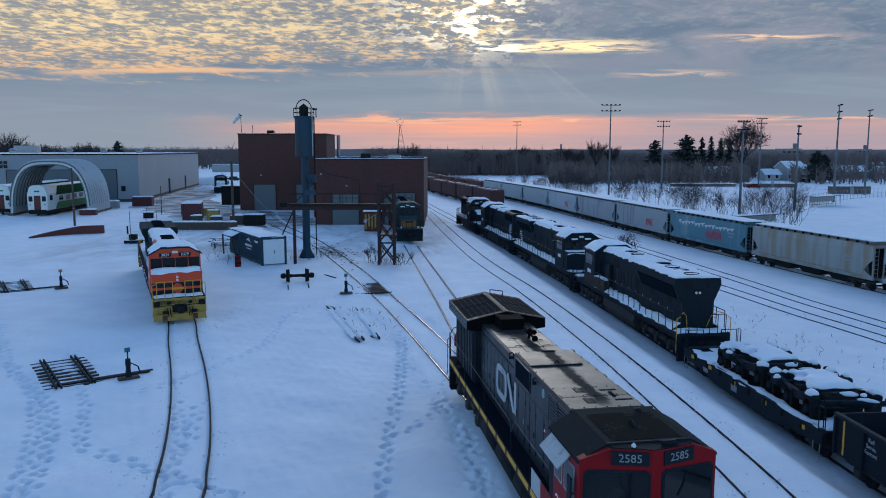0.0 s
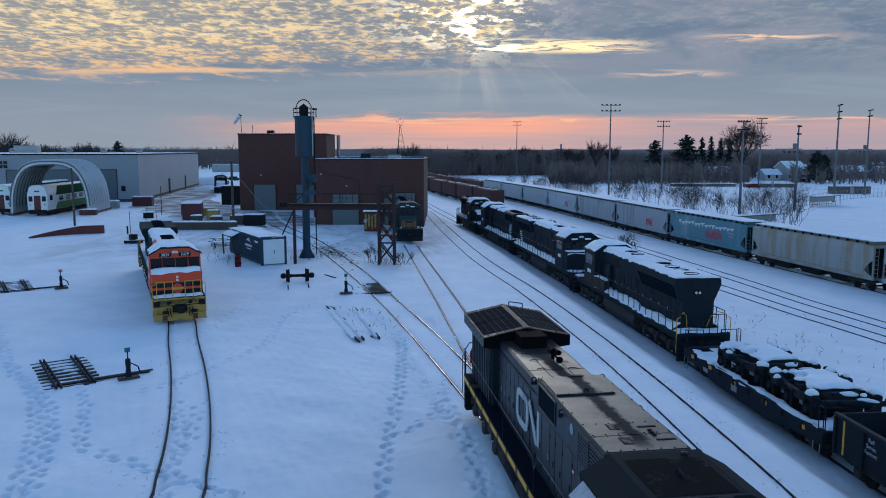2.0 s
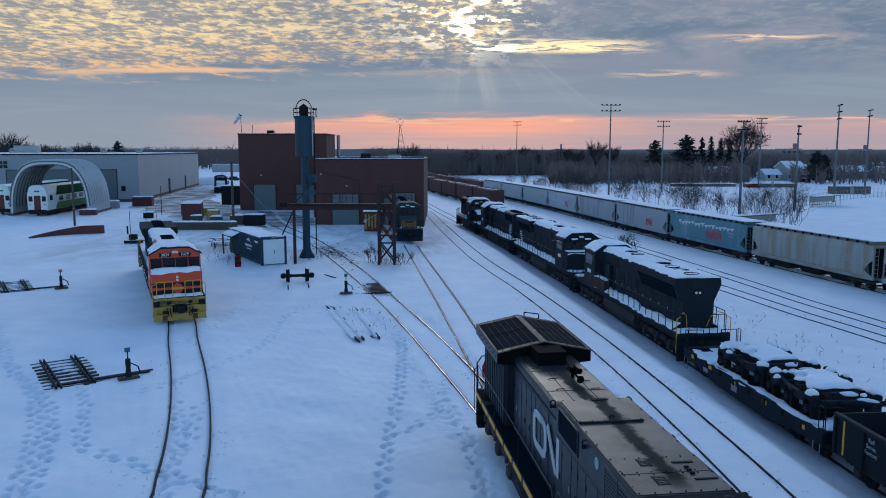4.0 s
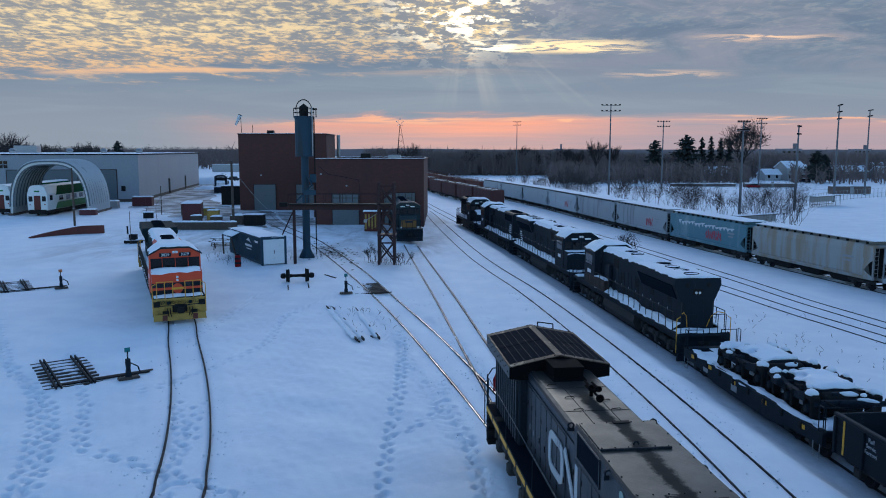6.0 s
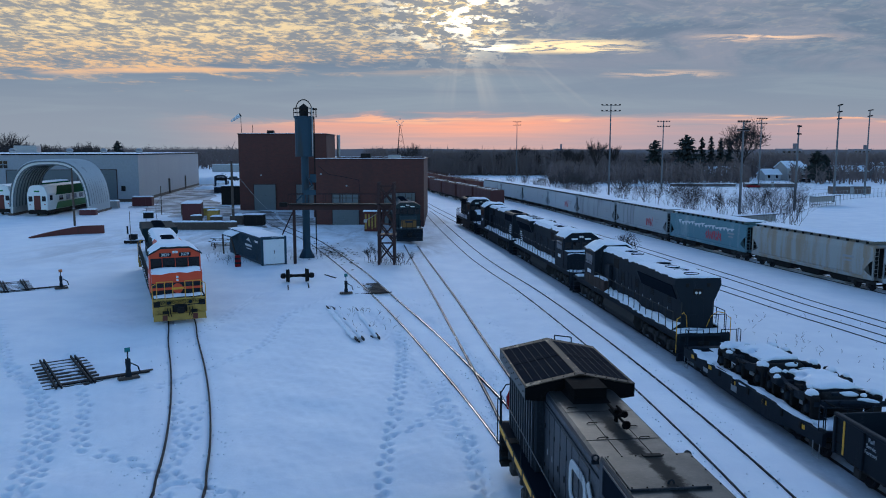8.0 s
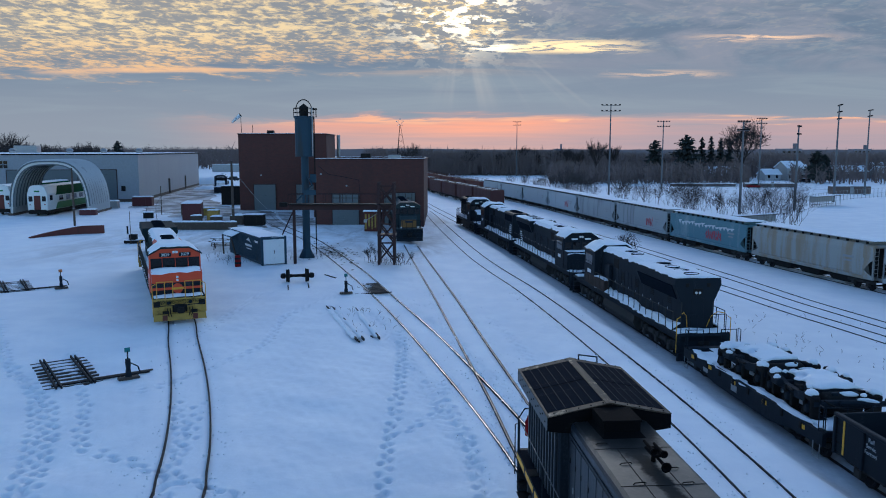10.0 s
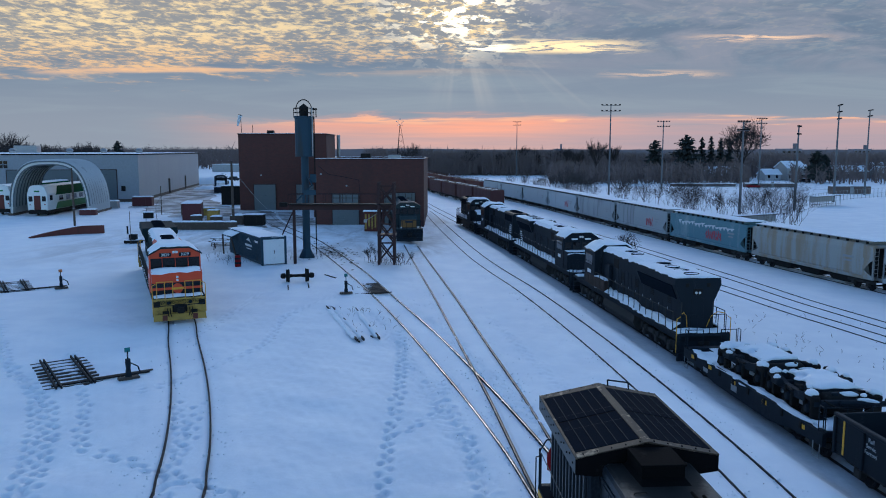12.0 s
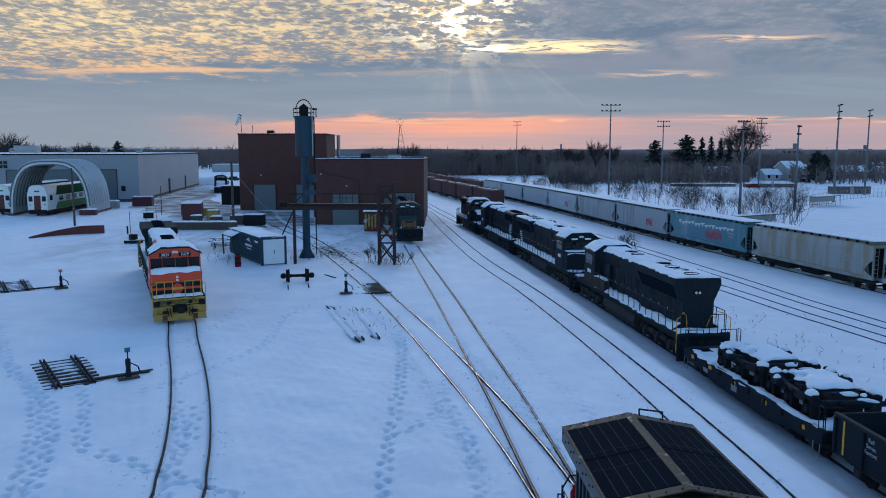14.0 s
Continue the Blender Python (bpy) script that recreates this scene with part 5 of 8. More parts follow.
            part("snow_on_walkway", snow_cap(x0, x1, tail, cab0 - 0.2, lambda x, y: 1.56 + (1.5 - abs(x)) * (0.45 + 0.4 * noise.noise((y * 0.35, seed, 1.0)) if paint is BLACK else 0.15), 0.2 if paint is BLACK else 0.1, 0.2, seed + 8 + sx, gaps=0.06), SNOW, e)
        part("snow_on_deck", snow_cap(-1.4, 1.4, -a + 0.12, tail - 0.05, 1.56, 0.14, 0.18, seed + 11), SNOW, e)
        part("snow_on_front_deck", snow_cap(-1.4, 1.4, n1 + 0.05, a - 0.12, 1.56, 0.14, 0.18, seed + 12), SNOW, e)
    return e


MOVER, MOVER_WHEELS = wide_cab_engine(pose(3.101, 23.893, 0.02, 0, 0, -170.93))

# engine on the curve at the shed side
hood_engine(pose(-20.3, 55.2, 0.42, 0, 0, -156.4), "orange and yellow diesel locomotive with snow on its roof", 23.2, GREEN, ORANGE, DULL_YELLOW, DULL_YELLOW, True, True, True, "3029", True, roof_paint=GREEN, seed=3.0)
# engine in front of the shed door
hood_engine(on_track(TRACK_SIDE, 94.2), "slate-green diesel locomotive with a faded yellow nose", 17.6, SLATE, SLATE, SLATE, BLACK, False, False, False, "", emblem_bars=True)
hood_engine(pose(-55.2, 190.8, 0.42, 0, 0, -166), "dark blue engine parked beyond the tall hall", 17.0, NAVY, NAVY, WHITE, BLACK, True, seed=51.0)
# stored engines, end to end
TALL = Matrix.Diagonal((1.04, 1, 1.11, 1))
hood_engine(on_track(TRACK_DEAD, 51.6, False) @ TALL, "stored black diesel locomotive with flared radiator and snowy roof", 20.6, BLACK, BLACK, BLACK, BLACK, True, True, False, seed=5.0, back_lights=True)
hood_engine(on_track(TRACK_DEAD, 73.8) @ TALL, "stored black diesel locomotive with a snowed-in cab roof", 22.0, BLACK, BLACK, BLACK, BLACK, True, True, True, seed=21.0, long_snow=False, side_bars=True)
hood_engine(on_track(TRACK_DEAD, 95.9, False) @ TALL, "stored black diesel locomotive under patchy snow", 19.8, BLACK, BLACK, BLACK, BLACK, True, False, False, seed=33.0, long_snow=False, side_bars=True)
hood_engine(on_track(TRACK_DEAD, 114.2) @ TALL, "short stored black locomotive at the end of the row", 14.6, BLACK, BLACK, BLACK, BLACK, True, False, False, seed=44.0, axles=(-1.35, 1.35))


# ---- freight cars ----
def hopper_paint(name, base, worn, amount):
    return surface(name, base, worn, amount, 0.55, 0.62, 0, 0.12, 9.0, streak=True)


HOPPER_GREY = hopper_paint("hopper_grey", (0.33, 0.35, 0.36), (0.20, 0.205, 0.21), 0.6)
HOPPER_PALE = hopper_paint("hopper_pale", (0.40, 0.43, 0.45), (0.27, 0.28, 0.29), 0.4)
HOPPER_TEAL = hopper_paint("hopper_teal", (0.11, 0.21, 0.25), (0.24, 0.31, 0.33), 0.6)
HOPPER_RUSTY = hopper_paint("hopper_rusty", (0.34, 0.34, 0.325), (0.30, 0.235, 0.16), 0.85)
SPRAY_RED = surface("spray_red", (0.38, 0.045, 0.07), (0.5, 0.2, 0.2), 0.5, 3, 0.6, 0, 0)
SPRAY_WHITE = surface("spray_white", (0.6, 0.62, 0.64), (0.4, 0.42, 0.44), 0.5, 3, 0.6, 0, 0)


BRACKET = Shape().box(-0.115, 0.115, -0.04, 0.04, -0.115, 0.115).mesh("bracket")


def grain_car(m, paint, label, graffiti=0, seed=0.0):
    """A covered hopper with bowed sides, three bays, end ladders and a snowy roof."""
    e = thing("grain_car", m, label, "freight car", "grain cars in a row")
    L, w = 8.95, 1.55
    prof = [(-1.35, 1.0), (-w + 0.03, 1.5), (-w, 2.6), (-w + 0.03, 3.6), (-1.42, 4.15), (-0.95, 4.42), (0.95, 4.42), (1.42, 4.15), (w - 0.03, 3.6), (w, 2.6), (w - 0.03, 1.5), (1.35, 1.0)]
    part("body", Shape().prism(prof, 1, -L + 1.15, L - 1.15), paint, e)
    s = Shape()
    for sx in (-1, 1):
        s.box(sx * 1.3, sx * 1.52, -L, L, 1.05, 1.32, 0.03)
    s.box(-0.35, 0.35, -L, L, 0.85, 1.15, 0.03)
    part("sill", s, paint, e)
    for way in (-1, 1):
        y = way * L
        s = Shape()
        for sx in (-1, 1):
            s.box(sx * 1.42, sx * 1.54, y - way * 1.3, y - way * 1.15, 1.2, 4.0, 0.02)
            s.box(sx * 1.42, sx * 1.54, y - way * 0.12, y, 1.05, 4.0, 0.02)
        s.box(-1.54, 1.54, y - way * 1.3, y, 3.95, 4.12, 0.03)
        part("end_frame", s, paint, e)
        part("end_slope", Shape().add([(-1.4, y - way * 1.2, 3.9), (1.4, y - way * 1.2, 3.9), (1.2, y - way * 0.5, 1.3), (-1.2, y - way * 0.5, 1.3), (-1.4, y - way * 1.3, 3.9), (1.4, y - way * 1.3, 3.9), (1.2, y - way * 0.6, 1.3), (-1.2, y - way * 0.6, 1.3)], [(0, 1, 2, 3), (4, 7, 6, 5), (0, 4, 5, 1), (2, 6, 7, 3), (1, 5, 6, 2), (0, 3, 7, 4)]), UNDER, e)
        for sx in (-1, 1):
            ring = [(L - 1.25, 4.05), (L - 0.12, 4.05), (L - 0.12, 2.8), (L - 0.35, 2.65), (L - 0.8, 2.25), (L - 1.0, 1.95), (L - 1.25, 1.95)]
            part("end_sheet", Shape().prism([(way * yy, z) for yy, z in ring], 0, sx * 1.515, sx * 1.535), paint, e)
            ring = [(L - 1.3, 1.9), (L - 1.0, 1.88), (L - 0.8, 1.7), (L - 0.15, 1.42), (L - 0.15, 1.1), (L - 1.3, 1.1)]
            part("end_gusset", Shape().prism([(way * yy, z) for yy, z in ring], 0, sx * 1.515, sx * 1.535), paint, e)
            lad = Shape()
            for x in (1.0, 1.38):
                lad.rod((sx * x, y - way * 0.02, 1.1), (sx * x, y - way * 0.02, 4.1), 0.02, 5)
            for k in range(8):
                lad.rod((sx * 1.0, y - way * 0.02, 1.3 + 0.38 * k), (sx * 1.38, y - way * 0.02, 1.3 + 0.38 * k), 0.018, 5)
            part("ladder", lad, paint, e)
        bogie(e, y - way * 1.75, (-0.9, 0.9), None, 0.42)
        coupler(e, y, way)
    for k in (-1, 0, 1):
        part("hopper_bay", Shape().add([(-1.2, 4.4 * k - 2.15, 1.2), (1.2, 4.4 * k - 2.15, 1.2), (1.2, 4.4 * k + 2.15, 1.2), (-1.2, 4.4 * k + 2.15, 1.2), (-0.9, 4.4 * k - 1.1, 0.3), (0.9, 4.4 * k - 1.1, 0.3), (0.9, 4.4 * k + 1.1, 0.3), (-0.9, 4.4 * k + 1.1, 0.3)], [(0, 1, 5, 4), (1, 2, 6, 5), (2, 3, 7, 6), (3, 0, 4, 7), (4, 5, 6, 7), (0, 3, 2, 1)]), UNDER, e)
    # roof walkway brackets along both eaves
    for sx in (-1, 1):
        walkboard = part("roof_walk", Shape().box(sx * 1.02, sx * 1.5, -L + 0.3, L - 0.3, 4.42, 4.47, 0.01), STEEL, e)
        for k in range(14):
            part("bracket", BRACKET, UNDER, walkboard, m=pose(sx * 1.415, -L + 0.8 + k * 1.24, 4.315))
    part("reporting_mark", Shape().box(w, w + 0.012, 5.2, 6.6, 2.75, 2.95), STEEL, e)
    part("reporting_mark", Shape().box(w, w + 0.012, 5.4, 6.4, 2.4, 2.55), STEEL, e)
    part("snow_on_roof", snow_cap(-1.36, 1.36, -L + 0.3, L - 0.3, 4.47, 0.15, 0.45, seed), SNOW, e, "even snow along the roof")
    if graffiti:
        s = Shape()
        mat_g = SPRAY_RED
        rng = random.Random(graffiti)
        x = w + 0.012
        y, n = (4.2 if graffiti == 1 else 4.9), (9 if graffiti == 1 else 6)
        for k in range(n):
            h = rng.uniform(0.8, 1.15)
            y -= 0.40
            for q in range(3):
                a, b = rng.uniform(-0.15, 0.2), rng.uniform(-0.2, 0.15)
                z = 1.75 + h * q / 3
                s.add([(x, y + a, z), (x, y + a - 0.22, z), (x, y + b - 0.22, z + h / 2.4), (x, y + b, z + h / 2.4)], [(0, 1, 2, 3)])
        if graffiti == 1:
            for k in range(16):
                yy, zz = 6.6 - 0.82 * k, 3.45 + rng.uniform(-0.12, 0.1)
                l = rng.uniform(0.1, 0.5)
                part("peeled_patch", Shape().add([(x - 0.01, yy, zz), (x - 0.01, yy - 0.9, zz - 0.05), (x - 0.01, yy - 0.85, zz - 0.18), (x - 0.01, yy - 0.5, zz - 0.16 - l), (x - 0.01, yy - 0.35, zz - 0.2), (x - 0.01, yy - 0.05, zz - 0.12)], [(0, 1, 2, 3, 4, 5)]), SPRAY_WHITE, e)
        part("spray_painting", s, mat_g, e, "red spray-painted strokes")
    return e


def grain_train():
    paints = [(HOPPER_GREY, "weathered grey covered grain car with a snowy roof", 0), (HOPPER_RUSTY, "grey covered grain car with rusty stains and snowy roof", 0), (HOPPER_TEAL, "teal covered grain car with red spray paint", 1), (HOPPER_GREY, "grey covered grain car with a red spray tag", 2), (HOPPER_GREY, "weathered grey covered grain car with a snowy roof", 0), (HOPPER_PALE, "pale grey covered grain car with a red tag", 2), (HOPPER_PALE, "pale grey covered grain car with a snowy roof", 0), (HOPPER_PALE, "pale grey covered grain car with a snowy roof", 0), (HOPPER_PALE, "pale grey covered grain car with a snowy roof", 0)]
    y = 56.4
    for i, (paint, label, tag) in enumerate(paints):
        grain_car(on_track(TRACK_GRAIN, y), paint, label, tag, 3.0 * i)
        y += 18.7


def box_car(m, paint, label, L=15.5, h=4.5):
    e = thing("box_car", m, label, "freight car", "brown cars behind the shed")
    a = L / 2
    part("body", Shape().box(-1.5, 1.5, -a, a, 1.1, h, 0.05), paint, e)
    ribs = Shape().box(-0.03, 0.03, -0.05, 0.05, -1.6, 1.6, 0.01).mesh("rib")
    for sx in (-1, 1):
        for k in range(12):
            part("rib", ribs, paint, e, m=pose(sx * 1.52, -a + 0.5 + k * (L - 1) / 11, 2.8))
    part("roof_panel", Shape().box(-1.4, 1.4, -a + 0.1, a - 0.1, h - 0.01, h + 0.03, 0.01), UNDER, e, "dark flat top panel")
    part("end_ribs", Shape().box(-1.45, 1.45, a, a + 0.06, 2.0, 2.15).box(-1.45, 1.45, a, a + 0.06, 3.0, 3.15), paint, e)
    part("sill", Shape().box(-1.2, 1.2, -a - 0.2, a + 0.2, 0.8, 1.12, 0.03), UNDER, e)
    part("snow_on_roof", snow_cap(-1.4, 1.4, -a + 0.1, a - 0.1, h, 0.05, 0.5, L + m.translation.y, gaps=0.55), SNOW, e)
    for way in (-1, 1):
        bogie(e, way * (a - 2.2), (-0.9, 0.9), None, 0.42)
        coupler(e, way * (a + 0.2), way)
    return e


def flat_car(m):
    e = thing("flat_car", m, "black flat car carrying spare parts under snow", "freight car")
    a = 6.35
    for sx in (-1, 1):
        s = Shape().prism([(-a, 1.3), (-a, 0.8), (-4.2, 0.72), (-2.6, 0.45), (2.6, 0.45), (4.2, 0.72), (a, 0.8), (a, 1.3)], 0, sx * 1.34, sx * 1.5)
        part("side_sill", s, BLACK, e)
        s = Shape()
        for y in (-5.2, -2.3, 0.5, 3.0, 5.0):
            s.box(sx * 1.5, sx * 1.512, y, y + 0.34, 1.02, 1.2)
        part("reflector", s, YELLOW, e)
        part("lettering_bars", Shape().box(sx * 1.5, sx * 1.512, 3.4, 3.9, 0.75, 0.95).box(sx * 1.5, sx * 1.512, 0.35, 0.9, 0.7, 1.0), STEEL, e)
    part("deck", Shape().box(-1.36, 1.36, -a, a, 1.0, 1.12, 0.02), UNDER, e)
    part("centre_sill", Shape().box(-0.4, 0.4, -a, a, 0.7, 1.32, 0.03), BLACK, e)
    for way in (-1, 1):
        bogie(e, way * (a - 1.9), (-0.9, 0.9), None, 0.42)
        coupler(e, way * a, way)
        part("end_platform", Shape().box(-1.4, 1.4, way * a, way * (a - 0.5), 1.12, 1.36, 0.03), BLACK, e)
        handrail(e, [(-1.35, way * (a - 0.1)), (-0.5, way * (a - 0.1))], 1.36, 0.9, 0.8)
        handrail(e, [(0.5, way * (a - 0.1)), (1.35, way * (a - 0.1))], 1.36, 0.9, 0.8)
    part("snow_on_sill", snow_cap(-0.38, 0.38, -a + 0.5, a - 0.5, 1.32, 0.10, 0.2, 2.0, gaps=0.2), SNOW, e)
    for sx in (-1, 1):
        x0, x1 = sorted((sx * 1.0, sx * 1.42))
        part("snow_on_edge", snow_cap(x0, x1, -a + 0.6, a - 0.5, 1.3, 0.09, 0.14, 5.0 + sx, ragged=0.3, gaps=0.42), SNOW, e)
    part("snow_on_deck", snow_cap(-1.3, 1.3, 2.9, a - 0.6, 1.14, 0.26, 0.2, 9.0), SNOW, e)
    # stirrup and grab bars at the corners, stake pockets along the sills
    for sx in (-1, 1):
        for way in (-1, 1):
            y = way * (a - 0.35)
            part("stirrup", Shape().pipe([(sx * 1.5, y - 0.22, 0.85), (sx * 1.52, y - 0.22, 0.3), (sx * 1.52, y + 0.22, 0.3), (sx * 1.5, y + 0.22, 0.85)], 0.022, 5), STEEL, e)
            part("corner_post", Shape().pipe([(sx * 1.46, y, 1.3), (sx * 1.46, y, 2.3), (sx * 1.46, y + way * 0.3, 2.3), (sx * 1.46, y + way * 0.3, 1.3)], 0.022, 5), BLACK, e)
        for k in range(8):
            part("stake_pocket", Shape().box(sx * 1.5, sx * 1.56, -5.0 + 1.4 * k, -4.85 + 1.4 * k, 1.0, 1.26, 0.01), UNDER, e)
    part("cross_bearer", Shape().box(-1.3, 1.3, 0.6, 0.8, 1.12, 1.24, 0.02).box(-1.3, 1.3, -1.2, -1.0, 1.12, 1.24, 0.02), UNDER, e)
    part("snow_on_tail", snow_cap(-1.25, 1.25, -a + 0.1, -a + 1.2, 1.36, 0.14, 0.2, 12.0, gaps=0.1), SNOW, e)
    return e


def snow_lump(rx, ry, h, seed):
    """A rounded pillow of snow, flat beneath."""
    s = Shape()
    pts, faces, n = [(0, 0, h)], [], 10
    for k, (f, z) in enumerate(((0.5, 0.88), (0.85, 0.55), (1.0, 0.15), (0.9, -0.12))):
        for i in range(n):
            a = 2 * math.pi * i / n
            w = f * (1 + 0.65 * noise.noise((math.cos(a) * 1.9 + seed, math.sin(a) * 1.3, seed * 0.7)))
            pts.append((rx * w * math.cos(a), ry * w * math.sin(a), h * z * (1 + 0.2 * noise.noise((a, k, seed)))))
    faces += [(0, 1 + i, 1 + (i + 1) % n) for i in range(n)]
    for k in range(3):
        faces += [(1 + k * n + i, 1 + (k + 1) * n + i, 1 + (k + 1) * n + (i + 1) % n, 1 + k * n + (i + 1) % n) for i in range(n)]
    faces.append(tuple(1 + 3 * n + i for i in range(n)))
    return s.add(pts, faces)


def spare_truck(m, seed):
    """A cast engine truck without wheels, lying on the flat car."""
    e = thing("spare_truck", m, "black cast engine truck frame capped with snow", "truck frame", "spare truck frames on the flat car")
    rng = random.Random(int(seed * 10))

    def lump(x, y, z, rx, ry, h):
        part("snow_clump", snow_lump(rx * 0.8, ry * 0.75, h * 1.15, rng.uniform(0, 20)), SNOW, e, smooth=True, m=pose(x, y, z, 0, 0, rng.uniform(-40, 40)))
    for sx in (-1, 1):
        s = Shape().prism([(-2.0, 0.5), (-1.9, 0.78), (-1.2, 0.86), (-0.5, 0.72), (0.5, 0.72), (1.2, 0.86), (1.9, 0.78), (2.0, 0.5), (1.3, 0.5), (0.6, 0.42), (-0.6, 0.42), (-1.3, 0.5)], 0, sx * 1.0, sx * 1.2)
        part("side_frame", s, BLACK, e)
        for y in (-1.6, 0.0, 1.6):
            tall = abs(y) > 1
            p = Shape()
            for d in (-0.24, 0.24):
                p.box(sx * 0.96, sx * 1.28, y + d - 0.085, y + d + 0.085, 0.0, 0.78 if tall else 0.55, 0.04)
            p.box(sx * 0.94, sx * 1.3, y - 0.36, y + 0.36, 0.62, 0.92 if tall else 0.7, 0.09)
            ped = part("pedestal", p, UNDER, e)
            part("journal_box", Shape().lathe([(0.0, sx * 1.36), (0.13, sx * 1.35), (0.17, sx * 1.28), (0.17, sx * 1.05)], 12, (0, y, 0.34), axis=0), BLACK, ped)
            if tall:
                lump(sx * 1.12, y, 0.9, 0.26, 0.42, 0.16)
            part("spring", Shape().rod((sx * 1.08, y + 0.55, 0.42), (sx * 1.08, y + 0.55, 0.7), 0.11, 10), UNDER, e)
            part("hanger", Shape().rod((sx * 1.3, y + 0.12, 0.75), (sx * 1.36, y + 0.2, 0.15), 0.035, 6), UNDER, e)
        part("brake_cylinder", Shape().lathe([(0.0, -0.3), (0.15, -0.28), (0.17, 0.2), (0.1, 0.3), (0.0, 0.32)], 12, (sx * 1.34, 0.85, 0.72), axis=1), BLACK, e)
        lump(sx * 1.34, 0.85, 0.86, 0.16, 0.28, 0.12)
    for y in (-1.95, -0.85, 0.85, 1.95):
        part("transom", Shape().box(-1.0, 1.0, y - 0.17, y + 0.17, 0.45, 0.74, 0.06), BLACK, e)
    # broad centre plate under a sheet of snow
    part("bolster", Shape().prism([(-0.78, 0.55), (-0.7, 0.9), (-0.3, 0.97), (0.3, 0.97), (0.75, 0.9), (0.82, 0.55)], 1, -1.25, 1.3), BLACK, e)
    part("centre_bowl", Shape().lathe([(0.34, 0.9), (0.34, 1.03), (0.26, 1.03), (0.24, 0.98), (0.0, 0.98)], 18, (0.1, 0.2, 0)), UNDER, e)
    part("snow_cover", snow_cap(-0.78, 0.85, -1.2, 1.35, lambda x, y: 0.98 - 0.08 * max(0, abs(x) - 0.4), 0.17, 0.1, seed, ragged=0.3, gaps=0.04), SNOW, e, smooth=True)
    # motors hung fore and aft
    for y in (-1.45, 1.5):
        part("motor_casing", Shape().lathe([(0.0, -0.72), (0.36, -0.7), (0.42, -0.6), (0.42, 0.6), (0.36, 0.7), (0.0, 0.72)], 16, (0, y, 0.5), axis=0), UNDER, e, smooth=True)
    lump(0.2, -1.62, 0.84, 0.4, 0.22, 0.12), lump(-0.35, 1.66, 0.84, 0.32, 0.2, 0.12)
    # long brake beam with round ends
    part("brake_beam", Shape().rod((-0.4, -2.2, 0.72), (1.25, -2.35, 0.72), 0.1, 10).lathe([(0.0, -0.12), (0.2, -0.1), (0.2, 0.1), (0.0, 0.12)], 14, (1.3, -2.35, 0.74), axis=0), BLACK, e)
    lump(0.5, -2.28, 0.8, 0.4, 0.12, 0.1)
    part("pipe", Shape().pipe([(-0.9, -2.0, 0.75), (-0.5, -2.35, 0.55), (0.3, -2.5, 0.45), (0.9, -2.4, 0.6)], 0.045, 6), UNDER, e)
    for k in range(12):
        x, y, z = rng.uniform(-1.15, 1.2), rng.uniform(-2.1, 2.1), rng.uniform(0.5, 0.86)
        w = rng.uniform(0.06, 0.14)
        part("bracket", Shape().box(x - w, x + w, y - 0.11, y + 0.11, z - 0.2, z + 0.14, 0.04).rod((x, y, z), (x + rng.uniform(-0.3, 0.3), y + rng.uniform(0.2, 0.5), z + 0.05), 0.035, 6), BLACK if k % 2 else UNDER, e)
        if k % 3:
            lump(x, y, z + 0.13, w * 1.3, 0.15, 0.09)
    return e


def gondola(m):
    e = thing("gondola_car", m, "black open gondola car with white lettering", "freight car")
    a = 6.6
    for sx in (-1, 1):
        part("side", Shape().box(sx * 1.42, sx * 1.5, -a, a, 0.9, 2.33, 0.02), BLACK, e)
        part("top_chord", Shape().box(sx * 1.38, sx * 1.58, -a, a, 2.28, 2.42, 0.03), BLACK, e)
        ribs = Shape().box(-0.05, 0.05, -0.07, 0.07, -0.68, 0.68, 0.02).mesh("side_rib")
        for k in range(9):
            part("side_rib", ribs, BLACK, e, m=pose(sx * 1.54, -a + 0.3 + 1.6 * k, 1.6))
        part("corner_stripe", Shape().box(sx * 1.5, sx * 1.515, a - 0.62, a - 0.52, 1.0, 2.25), YELLOW, e)
    for way in (-1, 1):
        part("end", Shape().box(-1.5, 1.5, way * a, way * (a - 0.1), 0.9, 2.36, 0.02), BLACK, e)
        bogie(e, way * (a - 2.0), (-0.9, 0.9), None, 0.42)
        coupler(e, way * a, way)
    part("floor", Shape().box(-1.42, 1.42, -a, a, 0.85, 1.0, 0.02), RUST, e)
    for sx in (-1, 1):
        lettering("Rail\nServic\nFerrovi", 0.22, facing(sx * 1.504, 4.52, 1.86, "+x" if sx > 0 else "-x"), WORN_WHITE, e, "lettering")
    for k in range(5):
        part("rung", Shape().rod((-1.5, a - 0.05, 1.0 + 0.35 * k), (-1.5, a - 0.4, 1.0 + 0.35 * k), 0.018, 5), UNDER, e)
    return e


grain_train()
fm = on_track(TRACK_DEAD, 33.8, False) @ pose(-0.12, 0, 0)
flat_car(fm)
for k, (x, y, rz) in enumerate(((0.35, 1.15, 4), (0.45, -3.05, -3))):
    spare_truck(fm @ pose(x, y, 1.3, 0, 0, rz) @ Matrix.Diagonal((1.12, 0.98, 1.05, 1)), 4.0 + 3 * k)
def loose_block(m, label):
    e = thing("equipment_block", m, label, "machine part")
    part("casing", Shape().box(-0.55, 0.55, -0.5, 0.5, 0, 0.42, 0.05), DULL_YELLOW, e)
    part("snow_cover", snow_cap(-0.6, 0.6, -0.55, 0.55, 0.42, 0.16, 0.15, 2.2), SNOW, e)
